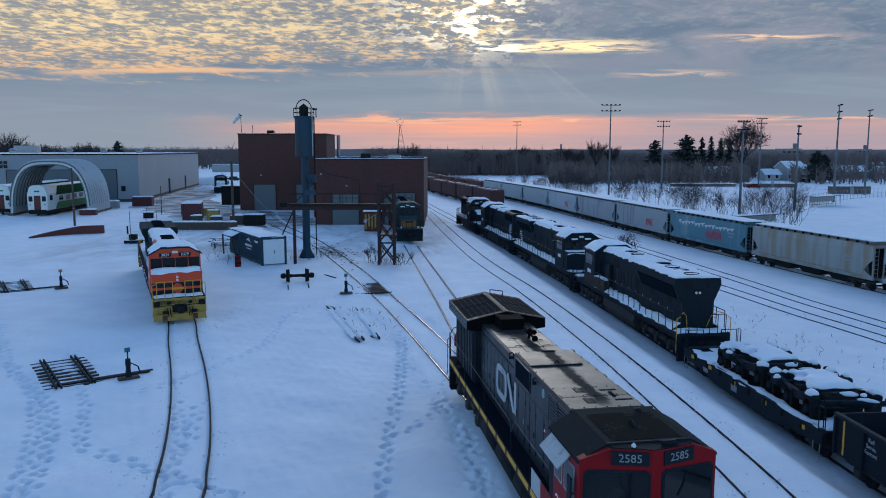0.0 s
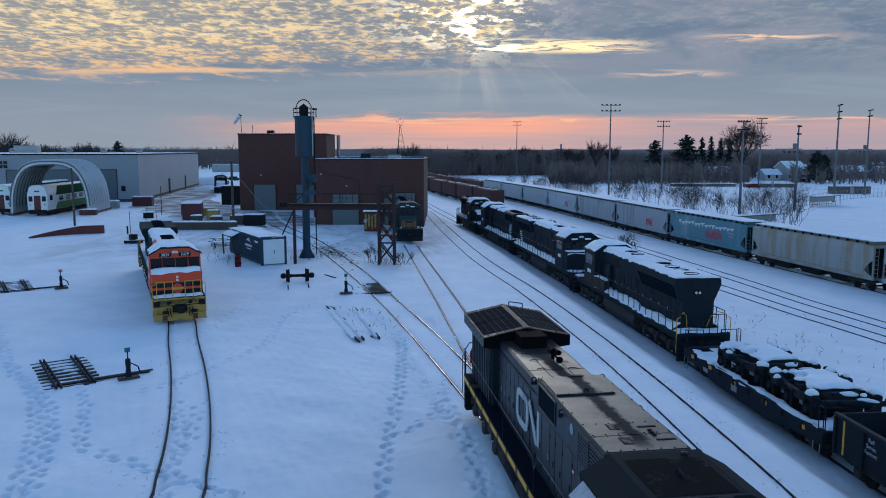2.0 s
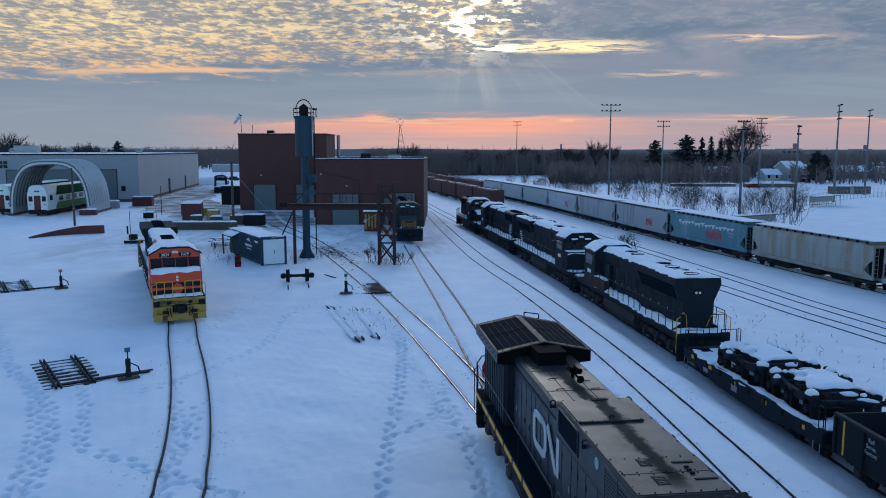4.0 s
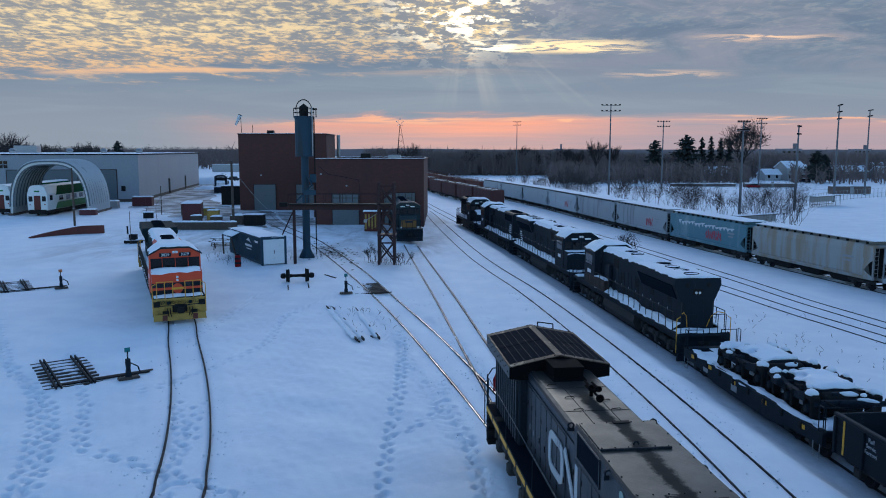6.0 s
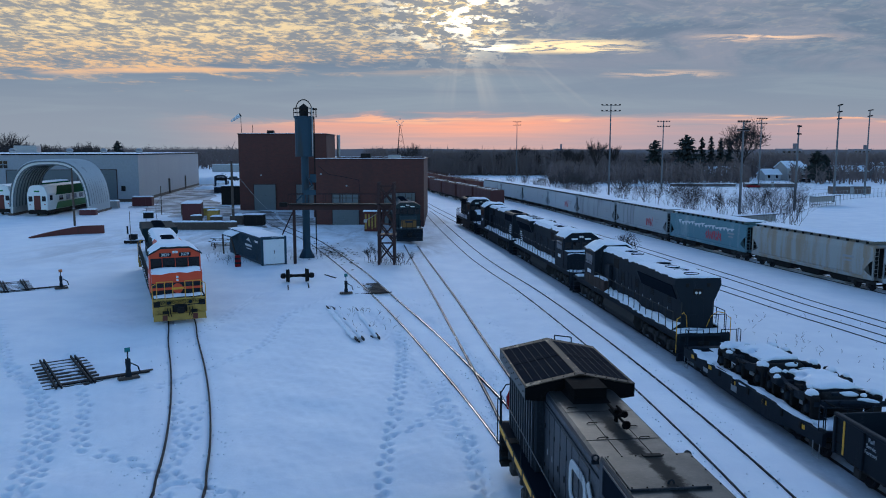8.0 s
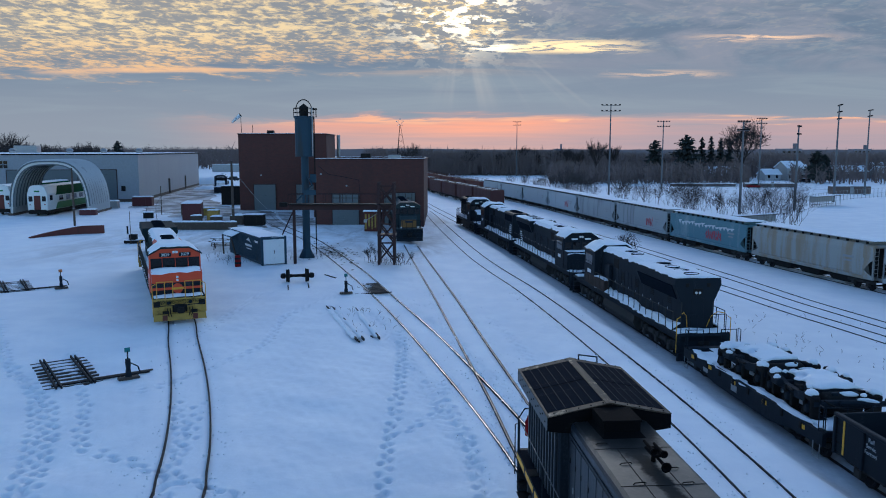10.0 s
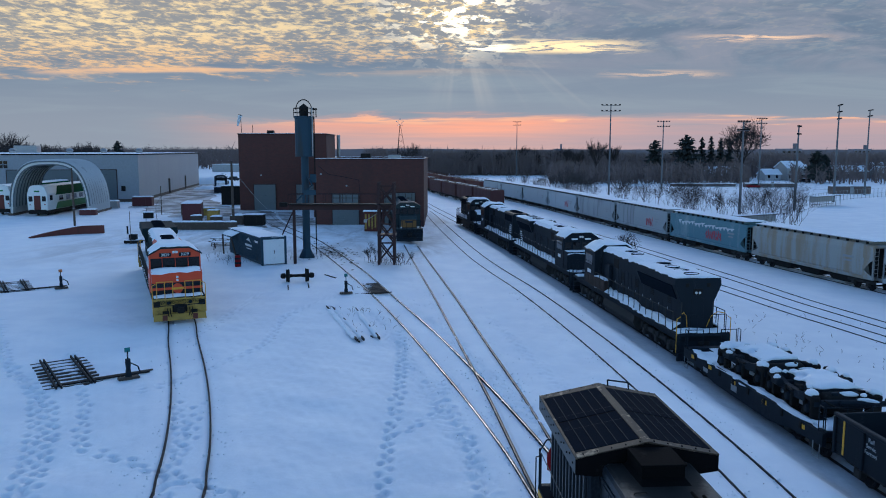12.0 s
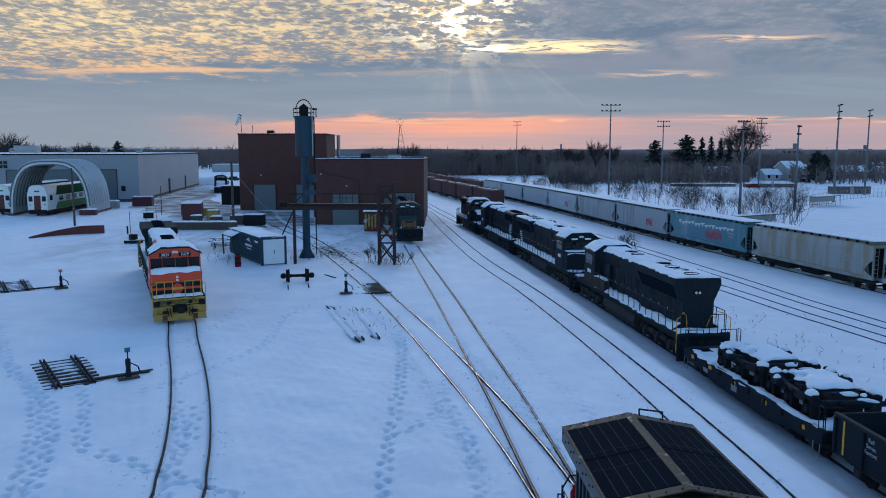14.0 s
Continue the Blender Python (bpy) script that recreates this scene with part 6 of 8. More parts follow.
loose_block(fm @ pose(0.55, 4.6, 1.38), "snow-topped wooden crate on the flat car")
gondola(on_track(TRACK_DEAD, 20.2, False) @ pose(-0.12, 0, 0))
BROWN = surface("boxcar_brown", (0.075, 0.027, 0.024), (0.05, 0.026, 0.023), 0.4, 0.7, 0.75, 0, 0.15, streak=True)
BROWN_TRACK = [(16.5, 120), (11.0, 160), (-5.2, 236), (-22, 312), (-40, 392)]
for k in range(7):
    box_car(on_track(BROWN_TRACK, 166 + 16.8 * k), BROWN, "dark red-brown freight car with scant snow", h=4.2)
FAR_TRACK = [(17.0, 200), (11.5, 222), (-6, 300), (-24, 380), (-40, 450)]
for k in range(9):
    box_car(on_track(FAR_TRACK, 228 + 16.8 * k), RUST, "long dark freight car in a far row", h=3.6)


# ---- the engine shed and its yard ----
def brick_material():
    m = bpy.data.materials.new("brown_cladding")
    m.use_nodes = True
    n = Nodes(m.node_tree)
    b = m.node_tree.nodes["Principled BSDF"]
    p = n.coords()
    x, y, z = n.split(p)
    t = m.node_tree.nodes.new("ShaderNodeTexBrick")
    n.put(t.inputs["Vector"], n.join(n.math("ADD", x, y), z, 0.0))
    t.inputs["Scale"].default_value = 1.0
    t.inputs["Brick Width"].default_value, t.inputs["Row Height"].default_value, t.inputs["Mortar Size"].default_value = 0.4, 0.2, 0.012
    t.inputs["Color1"].default_value, t.inputs["Color2"].default_value, t.inputs["Mortar"].default_value = (0.088, 0.030, 0.024, 1), (0.068, 0.026, 0.022, 1), (0.06, 0.034, 0.03, 1)
    stain = n.step(n.noise(n.join(x, y, n.math("MULTIPLY", z, 0.2)), 0.6, 5), 0.5, 0.8)
    n.put(b.inputs["Base Color"], n.mix(n.math("MULTIPLY", stain, 0.5), t.outputs[0], (0.045, 0.024, 0.022)))
    b.inputs["Roughness"].default_value = 0.85
    n.put(b.inputs["Normal"], n.bump(t.outputs[1], 0.3, -0.02))
    return m


BRICK = brick_material()
DOOR = surface("roller_door", (0.12, 0.14, 0.15), (0.085, 0.1, 0.105), 0.4, 0.8, 0.55, 0, 0.1)
BLUE_STEEL = surface("blue_steel", (0.018, 0.045, 0.072), (0.028, 0.036, 0.042), 0.45, 0.9, 0.6, 0.1, 0.15, streak=True)
PURLIN = surface("rust_red_steel", (0.034, 0.015, 0.015), (0.028, 0.018, 0.016), 0.4, 2, 0.7)
CLAD = surface("grey_cladding", (0.27, 0.285, 0.31), (0.22, 0.235, 0.26), 0.4, 0.15, 0.6, 0.1, 0.05, 3.0, streak=True)
SHED_SKIN = surface("white_membrane", (0.50, 0.51, 0.51), (0.36, 0.37, 0.37), 0.4, 0.5, 0.3, 0.2, 0.1)


def roller_door(parent, x0, x1, z0, z1, y, name="roller_door"):
    s = Shape()
    n = int((z1 - z0) / 0.3)
    d = part(name, Shape().box(x0, x1, y - 0.12, y - 0.02, z0, z1), DOOR, parent, "grey-green roller door")
    for k in range(1, n):
        z = z0 + (z1 - z0) * k / n
        part("door_slat", Shape().box(x0 + 0.03, x1 - 0.03, y - 0.15, y - 0.122, z - 0.12, z + 0.12, 0.01), DOOR, d)
    f = Shape().box(x0 - 0.12, x0, y - 0.18, y, z0, z1 + 0.12).box(x1, x1 + 0.12, y - 0.18, y, z0, z1 + 0.12).box(x0, x1, y - 0.18, y, z1, z1 + 0.12)
    part("door_frame", f, PURLIN, d)


def engine_shed():
    e = thing("engine_shed", pose(0, 0, 0.4), "brown brick engine shed with a tall hall and a lower hall", "shed")
    part("tall_hall", Shape().box(-35.1, -20.0, 132.0, 142.5, -0.5, 12.98), BRICK, e)
    part("low_hall", Shape().box(-17.6, -2.65, 105.6, 131.9, -0.5, 8.5), BRICK, e)
    for x0, x1, y0, y1 in ((-17.6, -2.65, 105.6, 105.9), (-17.6, -2.65, 131.6, 131.9), (-17.6, -17.3, 105.9, 131.6), (-2.95, -2.65, 105.9, 131.6)):
        part("parapet", Shape().box(x0, x1, y0, y1, 8.5, 9.0), BRICK, e)
        part("parapet_cap", Shape().box(x0 - 0.12, x1 + 0.12, y0 - 0.12 if y0 > 110 or y1 < 110 else y0 + 0.12, y1 + 0.12 if y0 > 110 or y1 < 110 else y1 - 0.12, 9.0, 9.12, 0.02), PURLIN, e)
    part("parapet_snow", snow_cap(-17.65, -2.6, 105.5, 106.0, 9.12, 0.06, 0.25, 2.0), SNOW, e)
    part("parapet_snow", snow_cap(-17.5, -2.7, 131.5, 131.98, 9.12, 0.06, 0.25, 3.0), SNOW, e)
    part("snow_on_roof", snow_cap(-17.28, -2.97, 105.92, 131.58, 8.5, 0.1, 0.9, 9.0), SNOW, e, "thin snow on the flat roof")
    part("link_hall", Shape().box(-19.98, -17.62, 118, 131.9, -0.5, 9.0), BRICK, e)
    for x0, x1, y0, y1, z in ((-35.25, -19.85, 131.85, 142.6, 12.98),):
        part("roof_edge", Shape().box(x0, x1, y0, y1, z, z + 0.14, 0.03), PURLIN, e)
        part("snow_on_roof", snow_cap(x0 + 0.2, x1 - 0.1, y0 + 0.1, y1 - 0.2, z + 0.14, 0.1, 0.9, z), SNOW, e, "thin snow on the flat roof")
    roller_door(e, -32.6, -28.9, 0.0, 4.4, 132.0)
    roller_door(e, -25.3, -21.5, 0.0, 4.4, 132.0)
    roller_door(e, -15.3, -11.65, 0.0, 4.3, 105.6)
    roller_door(e, -8.1, -3.9, 0.0, 4.4, 105.6)
    for x in (-15.2, -7.9):
        w = part("window", Shape().box(x, x + 3.6, 105.43, 105.445, 3.1 if x < -10 else 3.2, 4.35), DOOR, e, "frosted grey transom window")
        for k in range(5):
            part("window_bar", Shape().box(x + 0.9 * k - 0.04, x + 0.9 * k + 0.04, 105.39, 105.43, 3.1, 4.35), PURLIN, w)
        part("window_bar", Shape().box(x, x + 3.6, 105.35, 105.39, 3.68, 3.76), PURLIN, w)
    for x, y, z in ((-31.3, 131.9, 6.0), (-22.9, 131.9, 5.4), (-13.3, 105.5, 5.4), (-6.9, 105.5, 5.5), (-18.5, 117.9, 5.6), (-16.8, 105.5, 7.0)):
        part("wall_lamp", Shape().box(x - 0.12, x + 0.12, y - 0.2, y, z - 0.1, z + 0.12, 0.03), STEEL, e)
    part("roof_unit", Shape().box(-30.6, -29.5, 134, 135.2, 13.1, 13.7, 0.05), UNDER, e)
    part("roof_unit", Shape().box(-12.0, -10.6, 112, 113.4, 8.5, 9.8, 0.05), UNDER, e)
    part("roof_unit", Shape().box(-8.0, -6.2, 112, 113.6, 8.5, 9.6, 0.05), STEEL, e)
    part("flue", Shape().rod((-19.0, 140.0, 8.5), (-19.0, 140.0, 13.0), 0.32, 14), STEEL, e)
    part("vent_pipe", Shape().rod((-32.8, 133, 13.1), (-32.8, 133, 14.6), 0.05, 6), UNDER, e)
    part("cable", Shape().pipe([(-34.9, 131.7, 5.4), (-33.4, 131.4, 3.6), (-31.6, 131.0, 1.6), (-29.9, 130.6, 0.05)], 0.03, 5), STEEL, e)
    cable = Shape().pipe([(-17.2, 105.4, 8.2), (-15.8, 105.4, 7.0), (-13.6, 105.4, 6.6), (-11.6, 105.4, 6.2), (-11.5, 105.4, 4.5)], 0.03, 5)
    part("cable", cable, BLACK, e)


def star_mast():
    e = thing("lattice_mast", pose(-6.9, 124.0, 8.92) @ Matrix.Diagonal((1.08, 1.08, 1.105, 1)), "thin lattice mast with a star on the shed roof", "mast")
    s = Shape()
    for k in range(3):
        a = k * 2.094
        part("leg", Shape().rod((1.0 * math.cos(a), 1.0 * math.sin(a), -0.02), (0.05 * math.cos(a), 0.05 * math.sin(a), 5.2), 0.035, 5), UNDER, e)
    for z in (0.9, 1.8, 2.7, 3.6):
        r = 1.0 - 0.185 * z
        part("brace", Shape().pipe([(r * math.cos(k * 2.094), r * math.sin(k * 2.094), z + 0.4 * (k % 2)) for k in range(4)], 0.022, 4), UNDER, e)
    pts = [((0.62 if k % 2 == 0 else 0.25) * math.sin(k * math.pi / 5), 0, 5.6 + (0.62 if k % 2 == 0 else 0.25) * math.cos(k * math.pi / 5)) for k in range(11)]
    part("star", Shape().pipe(pts, 0.03, 4), STEEL, e)


def sand_tower():
    e = thing("sand_tower", pose(-13.1, 72.8, 0.4), "tall blue steel sand tower with a railed top", "tower")
    part("column", Shape().prism([(0.36 * math.cos(a), 0.36 * math.sin(a)) for a in [k * math.pi / 6 for k in range(12)]], 2, 0.0, 9.8), BLUE_STEEL, e)
    part("foot", Shape().lathe([(0.75, 0.0), (0.7, 0.2), (0.36, 0.9), (0.3, 0.9)], 12), BLUE_STEEL, e)
    part("tank", Shape().prism([(0.86 * math.cos(a), 0.86 * math.sin(a)) for a in [0.2 + k * math.pi / 8 for k in range(16)]], 2, 9.65, 13.35), BLUE_STEEL, e)
    seam = Shape().lathe([(0.88, 13.2), (0.92, 13.25), (0.92, 13.4), (0.86, 13.42), (0.0, 13.45)], 20)
    part("tank_rim", seam, BLUE_STEEL, e)
    part("cap", Shape().lathe([(0.42, 13.4), (0.42, 14.2), (0.46, 14.25), (0.0, 14.6)], 12), UNDER, e)
    ring = [(0.95 * math.cos(k * math.pi / 6), 0.95 * math.sin(k * math.pi / 6)) for k in range(13)]
    for z in (13.75, 14.15):
        part("top_rail", Shape().pipe([(x, y, z) for x, y in ring], 0.03, 5), UNDER, e)
    for x, y in ring[:12:2]:
        part("rail_post", Shape().rod((x, y, 13.3), (x, y, 14.2), 0.03, 5), UNDER, e)
    hoop = [(0.75 * math.cos(k * math.pi / 10), 0.0, 14.0 + 0.95 * math.sin(k * math.pi / 10)) for k in range(11)]
    part("hoop", Shape().pipe(hoop, 0.05, 6), UNDER, e)
    part("hoist_arm", Shape().box(0.8, 1.25, -0.06, 0.06, 14.0, 14.15).rod((1.15, 0, 14.0), (1.15, 0, 13.3), 0.05, 6), UNDER, e)
    part("ladder", Shape().rod((0.95, -0.2, 0.3), (0.95, -0.2, 13.4), 0.03, 5).rod((0.95, 0.15, 0.3), (0.95, 0.15, 13.4), 0.03, 5), UNDER, e)
    part("side_pipe", Shape().rod((0.85, -0.5, 9.7), (0.85, -0.5, 14.2), 0.05, 8), STEEL, e)
    part("chute", Shape().pipe([(0.2, -0.3, 7.9), (0.8, -0.8, 7.0), (-0.4, -2.6, 5.6)], 0.07, 6), BLUE_STEEL, e)
    part("control_box", Shape().box(0.5, 1.1, -0.5, -0.2, 7.2, 8.0, 0.05), BLUE_STEEL, e)


def gantry():
    e = thing("service_gantry", pose(0, 68.6, 0.4), "rust-dark steel service gantry with a railed walkway", "gantry")
    part("beam", Shape().box(-13.8, -4.5, -0.3, 0.3, 4.92, 5.4, 0.03), PURLIN, e)
    part("walkway", Shape().box(-13.8, -4.4, -0.7, 0.7, 5.4, 5.47, 0.01), UNDER, e)
    for y in (-0.65, 0.65):
        handrail(e, [(-13.8, y), (-4.4, y)], 5.5, 0.85, 1.5, PURLIN, 0.03)
    part("post", Shape().box(-13.55, -13.3, -0.12, 0.12, 0, 4.95, 0.02), PURLIN, e)
    part("brace", Shape().rod((-13.4, 0, 5.0), (-15.1, 2.2, 2.2), 0.06, 6), PURLIN, e)
    for x in (-5.75, -4.4):
        for y in (-0.55, 0.65):
            part("tower_leg", Shape().box(x - 0.12, x + 0.12, y - 0.12, y + 0.12, 0, 7.4, 0.01), PURLIN, e)
    for k in range(4):
        z = 0.3 + 1.7 * k
        for y in (-0.55, 0.65):
            part("cross_brace", Shape().rod((-5.75, y, z), (-4.4, y, z + 1.7), 0.075, 5).rod((-4.4, y, z), (-5.75, y, z + 1.7), 0.075, 5), PURLIN, e)
        part("strut", Shape().box(-5.75, -4.4, -0.6, -0.5, z + 1.62, z + 1.74), PURLIN, e)
    part("service_lamp", Shape().rod((-5.9, -0.2, 4.6), (-6.9, -0.5, 4.0), 0.03, 5).box(-7.1, -6.8, -0.6, -0.4, 3.8, 4.1, 0.04), STEEL, e)
    part("sign_plate", Shape().box(-12.4, -11.3, -0.75, -0.72, 6.3, 6.75), BLUE_STEEL, e)
    part("landing", Shape().box(-5.9, -4.25, -0.7, 0.75, 2.6, 2.75), PURLIN, e)
    part("lamp", Shape().box(-14.7, -14.0, -0.2, 0.2, 5.2, 5.6, 0.05), UNDER, e)


def windsock():
    p = thing("windsock_pole", pose(-34.7, 133, 13.38), "thin windsock pole on the shed roof", "pole")
    part("mast", Shape().rod((0, 0, -0.2), (-0.1, 0, 3.35), 0.05, 6), UNDER, p)
    k = thing("windsock", pose(-34.85, 133, 16.7), "pale grey windsock swinging in the wind", "windsock")
    part("sock", Shape().lathe([(0.34, 0.0), (0.30, -0.6), (0.25, -1.2), (0.16, -1.95), (0.14, -1.95), (0.28, -0.1)], 12), SPRAY_WHITE, k)
    part("hoop", Shape().pipe([(0.35 * math.cos(i * math.pi / 5), 0.35 * math.sin(i * math.pi / 5), 0) for i in range(11)], 0.03, 5), UNDER, k)
    return k


def tool_shed():
    e = thing("tool_shed", pose(-8.95, 96.6, 0.4), "brown and yellow striped tool shed with a snowy roof", "shed")
    part("wall", Shape().box(-1.05, 1.05, 0, 2.2, 0, 2.55, 0.04), RUST, e)
    s = Shape()
    for k in range(5):
        part("stripe", Shape().box(-0.95 + 0.4 * k, -0.75 + 0.4 * k, -0.02, -0.002, 0.3 + 0.2 * (k % 2), 2.2), DULL_YELLOW, e)
    part("snow_cover", snow_cap(-1.2, 1.2, -0.15, 2.3, 2.55, 0.45, 0.25, 1.0), SNOW, e)


def container():
    e = thing("container_office", pose(-15.2, 67.95, 0.42, 0, 0, 31), "dark blue office container with a white door and snowy roof", "container")
    part("body", Shape().box(-1.12, 1.12, 0, 10.2, 0.05, 2.5, 0.02), BLUE_STEEL, e)
    rib = Shape().box(-0.02, 0.02, -0.05, 0.05, -1.05, 1.05).mesh("corrugation")
    for k in range(33):
        for sx in (-1, 1):
            part("corrugation", rib, BLUE_STEEL, e, m=pose(sx * 1.135, 0.3 + 0.3 * k, 1.3))
    f = Shape().box(-1.18, -0.98, -0.06, 0.06, 0, 2.56).box(0.98, 1.18, -0.06, 0.06, 0, 2.56).box(-0.98, 0.98, -0.06, 0.06, 2.32, 2.56)
    part("front_frame", f, BLUE_STEEL, e)
    part("door", Shape().box(-0.96, 0.96, -0.07, -0.01, 0.08, 2.3, 0.015), WHITE, e, "plain white double door")
    part("handle", Shape().box(0.0, 0.05, -0.1, -0.07, 1.0, 1.3), UNDER, e)
    part("snow_on_roof", snow_cap(-1.15, 1.15, -0.05, 10.25, 2.5, 0.14, 0.4, 6.0), SNOW, e)
    part("awning", Shape().add([(-1.14, 6.6, 2.35), (-1.14, 9.8, 2.35), (-2.0, 9.8, 2.0), (-2.0, 6.6, 2.0), (-1.14, 6.6, 2.25), (-1.14, 9.8, 2.25), (-2.0, 9.8, 1.9), (-2.0, 6.6, 1.9)], [(0, 1, 2, 3), (4, 7, 6, 5), (0, 3, 7, 4), (1, 5, 6, 2), (2, 6, 7, 3)]), BLUE_STEEL, e)
    part("snow_on_awning", snow_cap(-2.0, -1.15, 6.6, 9.8, lambda x, y: 2.36 + (x + 1.14) * 0.41, 0.12, 0.2, 3.3), SNOW, e)
    part("awning_prop", Shape().rod((-1.95, 9.7, 1.9), (-1.9, 9.7, 0), 0.08, 6).rod((-1.95, 6.7, 1.9), (-1.3, 7.6, 0), 0.08, 6), WOOD, e)
    part("emblem", Shape().add([(-1.17, 4.4, 1.9), (-1.17, 3.6, 2.2), (-1.17, 3.0, 1.75), (-1.17, 3.5, 1.85)], [(0, 1, 2, 3)]), SPRAY_WHITE, e)
    part("emblem_bars", Shape().box(-1.18, -1.16, 2.7, 4.8, 1.35, 1.55).box(-1.18, -1.16, 2.9, 4.4, 1.1, 1.18), SPRAY_WHITE, e)
    part("small_sign", Shape().box(-1.18, -1.16, 0.9, 1.8, 1.9, 2.1), WHITE, e)


def switch_stand(x, y, rz, target, label, rail_len=5.4):
    """Uncovered turnout: two short rail pairs on ties, a throw rod and its stand with a target."""
    z = land(x, y)
    e = thing("switch_stand", pose(x, y, z, 0, 0, rz), label, "switch stand", "switch stands")
    part("base", Shape().box(-0.45, 0.45, -0.16, 0.16, 0.02, 0.14, 0.02), WOOD, e)
    part("stand", Shape().prism([(-0.14, 0.1), (-0.08, 0.5), (-0.10, 0.75), (-0.09, 0.95), (0.09, 0.95), (0.10, 0.75), (0.08, 0.5), (0.14, 0.1)], 1, -0.1, 0.1), BLACK, e)
    part("lever", Shape().pipe([(0.12, 0, 0.75), (0.42, 0, 0.55), (0.5, 0, 0.25)], 0.03, 6), BLACK, e)
    part("spindle", Shape().rod((0, 0, 0.9), (0, 0, 1.35), 0.03, 6), BLACK, e)
    part("target", Shape().box(-0.12, 0.12, -0.02, 0.02, 1.26, 1.47, 0.015), target, e)


def uncovered_turnout(x, y, rz, label, length=5.2):
    z = land(x, y)
    e = thing("turnout_rails", pose(x, y, z, 0, 0, rz), label, "turnout", "uncovered turnouts")
    n = 9
    tie = Shape().box(-1.2, 1.2, -0.08, 0.08, -0.06, 0.03, 0.015).mesh("tie")
    for k in range(n):
        part("tie", tie, WOOD, e, m=pose(0.08 * noise.noise((k * 1.3, x, 0)), -length / 2 + 0.25 + k * (length - 0.5) / (n - 1), 0, 0, 0, 2 * noise.noise((k, y, 1))))
    for cx, lean in ((-0.76, 0.0), (-0.58, 0.025), (0.62, 0.025), (0.78, 0.0)):
        part("rail", Shape().box(cx - 0.035, cx + 0.035, -length / 2, length / 2, 0.02, 0.16, 0.01), RAIL, e, m=pose(0, 0, 0, 0, 0, lean * 57 * 0.4))
    part("throw_rod", Shape().box(-0.9, 3.2, -length / 2 + 0.35, -length / 2 + 0.45, 0.04, 0.10), UNDER, e)
    part("throw_rod", Shape().box(0.8, 3.4, -length / 2 + 0.62, -length / 2 + 0.74, 0.03, 0.09), WOOD, e)
    part("snow_patch", snow_cap(-0.5, 0.5, -length / 2 + 0.7, length / 2 - 0.3, -0.02, 0.05, 0.25, x, gaps=0.3), SNOW, e)


TEAL_SIGN = surface("teal_target", (0.03, 0.16, 0.17), (0.05, 0.1, 0.1), 0.3, 3, 0.5)
AMBER = surface("amber_target", (0.45, 0.16, 0.05), (0.3, 0.1, 0.05), 0.3, 3, 0.5)
engine_shed(), star_mast(), sand_tower(), gantry(), tool_shed(), container()
SOCK = windsock()
uncovered_turnout(-17.45, 34.3, 34.5, "rusty rails and ties swept free of snow")
switch_stand(-14.12, 33.25, 34.5, TEAL_SIGN, "black switch stand with a teal target")
uncovered_turnout(-32.4, 56.8, 33.0, "rusty rails and ties half under snow")
switch_stand(-28.38, 55.9, 33.0, AMBER, "black switch stand with an amber target")
switch_stand(-6.95, 53.9, 17.0, TEAL_SIGN, "black switch stand beside worn rails")


def turnout_grid():
    e = thing("turnout_ties", pose(-5.35, 56.6, land(-5.35, 56.6), 0, 0, 17.0), "bare dark ties between shiny rails", "turnout", "uncovered turnouts")
    tie = Shape().box(-1.0, 0.95, -0.085, 0.085, -0.05, 0.045, 0.015).mesh("tie")
    for k in range(9):
        part("tie", tie, UNDER if k % 3 else WOOD, e, m=pose(-0.1 + 0.12 * noise.noise((k * 1.7, 2, 3)), -2.1 + 0.5 * k, 0, 0, 0, 3 * noise.noise((k, 5, 1))))
    part("rod", Shape().box(-1.7, 1.0, -2.3, -2.2, 0.03, 0.08), UNDER, e)


def wheelset_on_rails():
    e = thing("spare_wheelset", pose(-11.4, 59.0, 0.4, 0, 0, 12), "rusty spare wheelset on short rails", "wheelset")
    part("axle", Shape().lathe([(0.0, -0.7), (0.15, -0.7), (0.11, -0.3), (0.11, 0.3), (0.15, 0.7), (0.0, 0.7)], 14, (0, 0, 0.5), axis=0), UNDER, e, smooth=True)
    for sx in (-1, 1):
        part("wheel", Shape().lathe([(0.1, sx * 0.58), (0.46, sx * 0.6), (0.55, sx * 0.62), (0.55, sx * 0.68), (0.5, sx * 0.7), (0.48, sx * 0.88), (0.4, sx * 0.88), (0.34, sx * 0.82), (0.16, sx * 0.9), (0.0, sx * 0.9)], 24, (0, 0, 0.52), axis=0), UNDER, e)
        part("bearing", Shape().lathe([(0.0, sx * 1.3), (0.14, sx * 1.28), (0.21, sx * 1.2), (0.21, sx * 0.95), (0.12, sx * 0.9)], 14, (0, 0, 0.5), axis=0), UNDER, e)
        part("snow_on_wheel", snow_lump(0.14, 0.22, 0.08, sx + 4.0), SNOW, e, smooth=True, m=pose(sx * 0.76, 0, 1.03))
        for y0, y1 in ((-3.2, -2.7), (-2.4, -1.5), (0.6, 1.1), (1.8, 2.6)):
            part("short_rail", Shape().box(sx * 0.76 - 0.04, sx * 0.76 + 0.04, y0 + 0.2 * sx, y1 + 0.2 * sx, -0.05, 0.09, 0.01), RAIL, e)


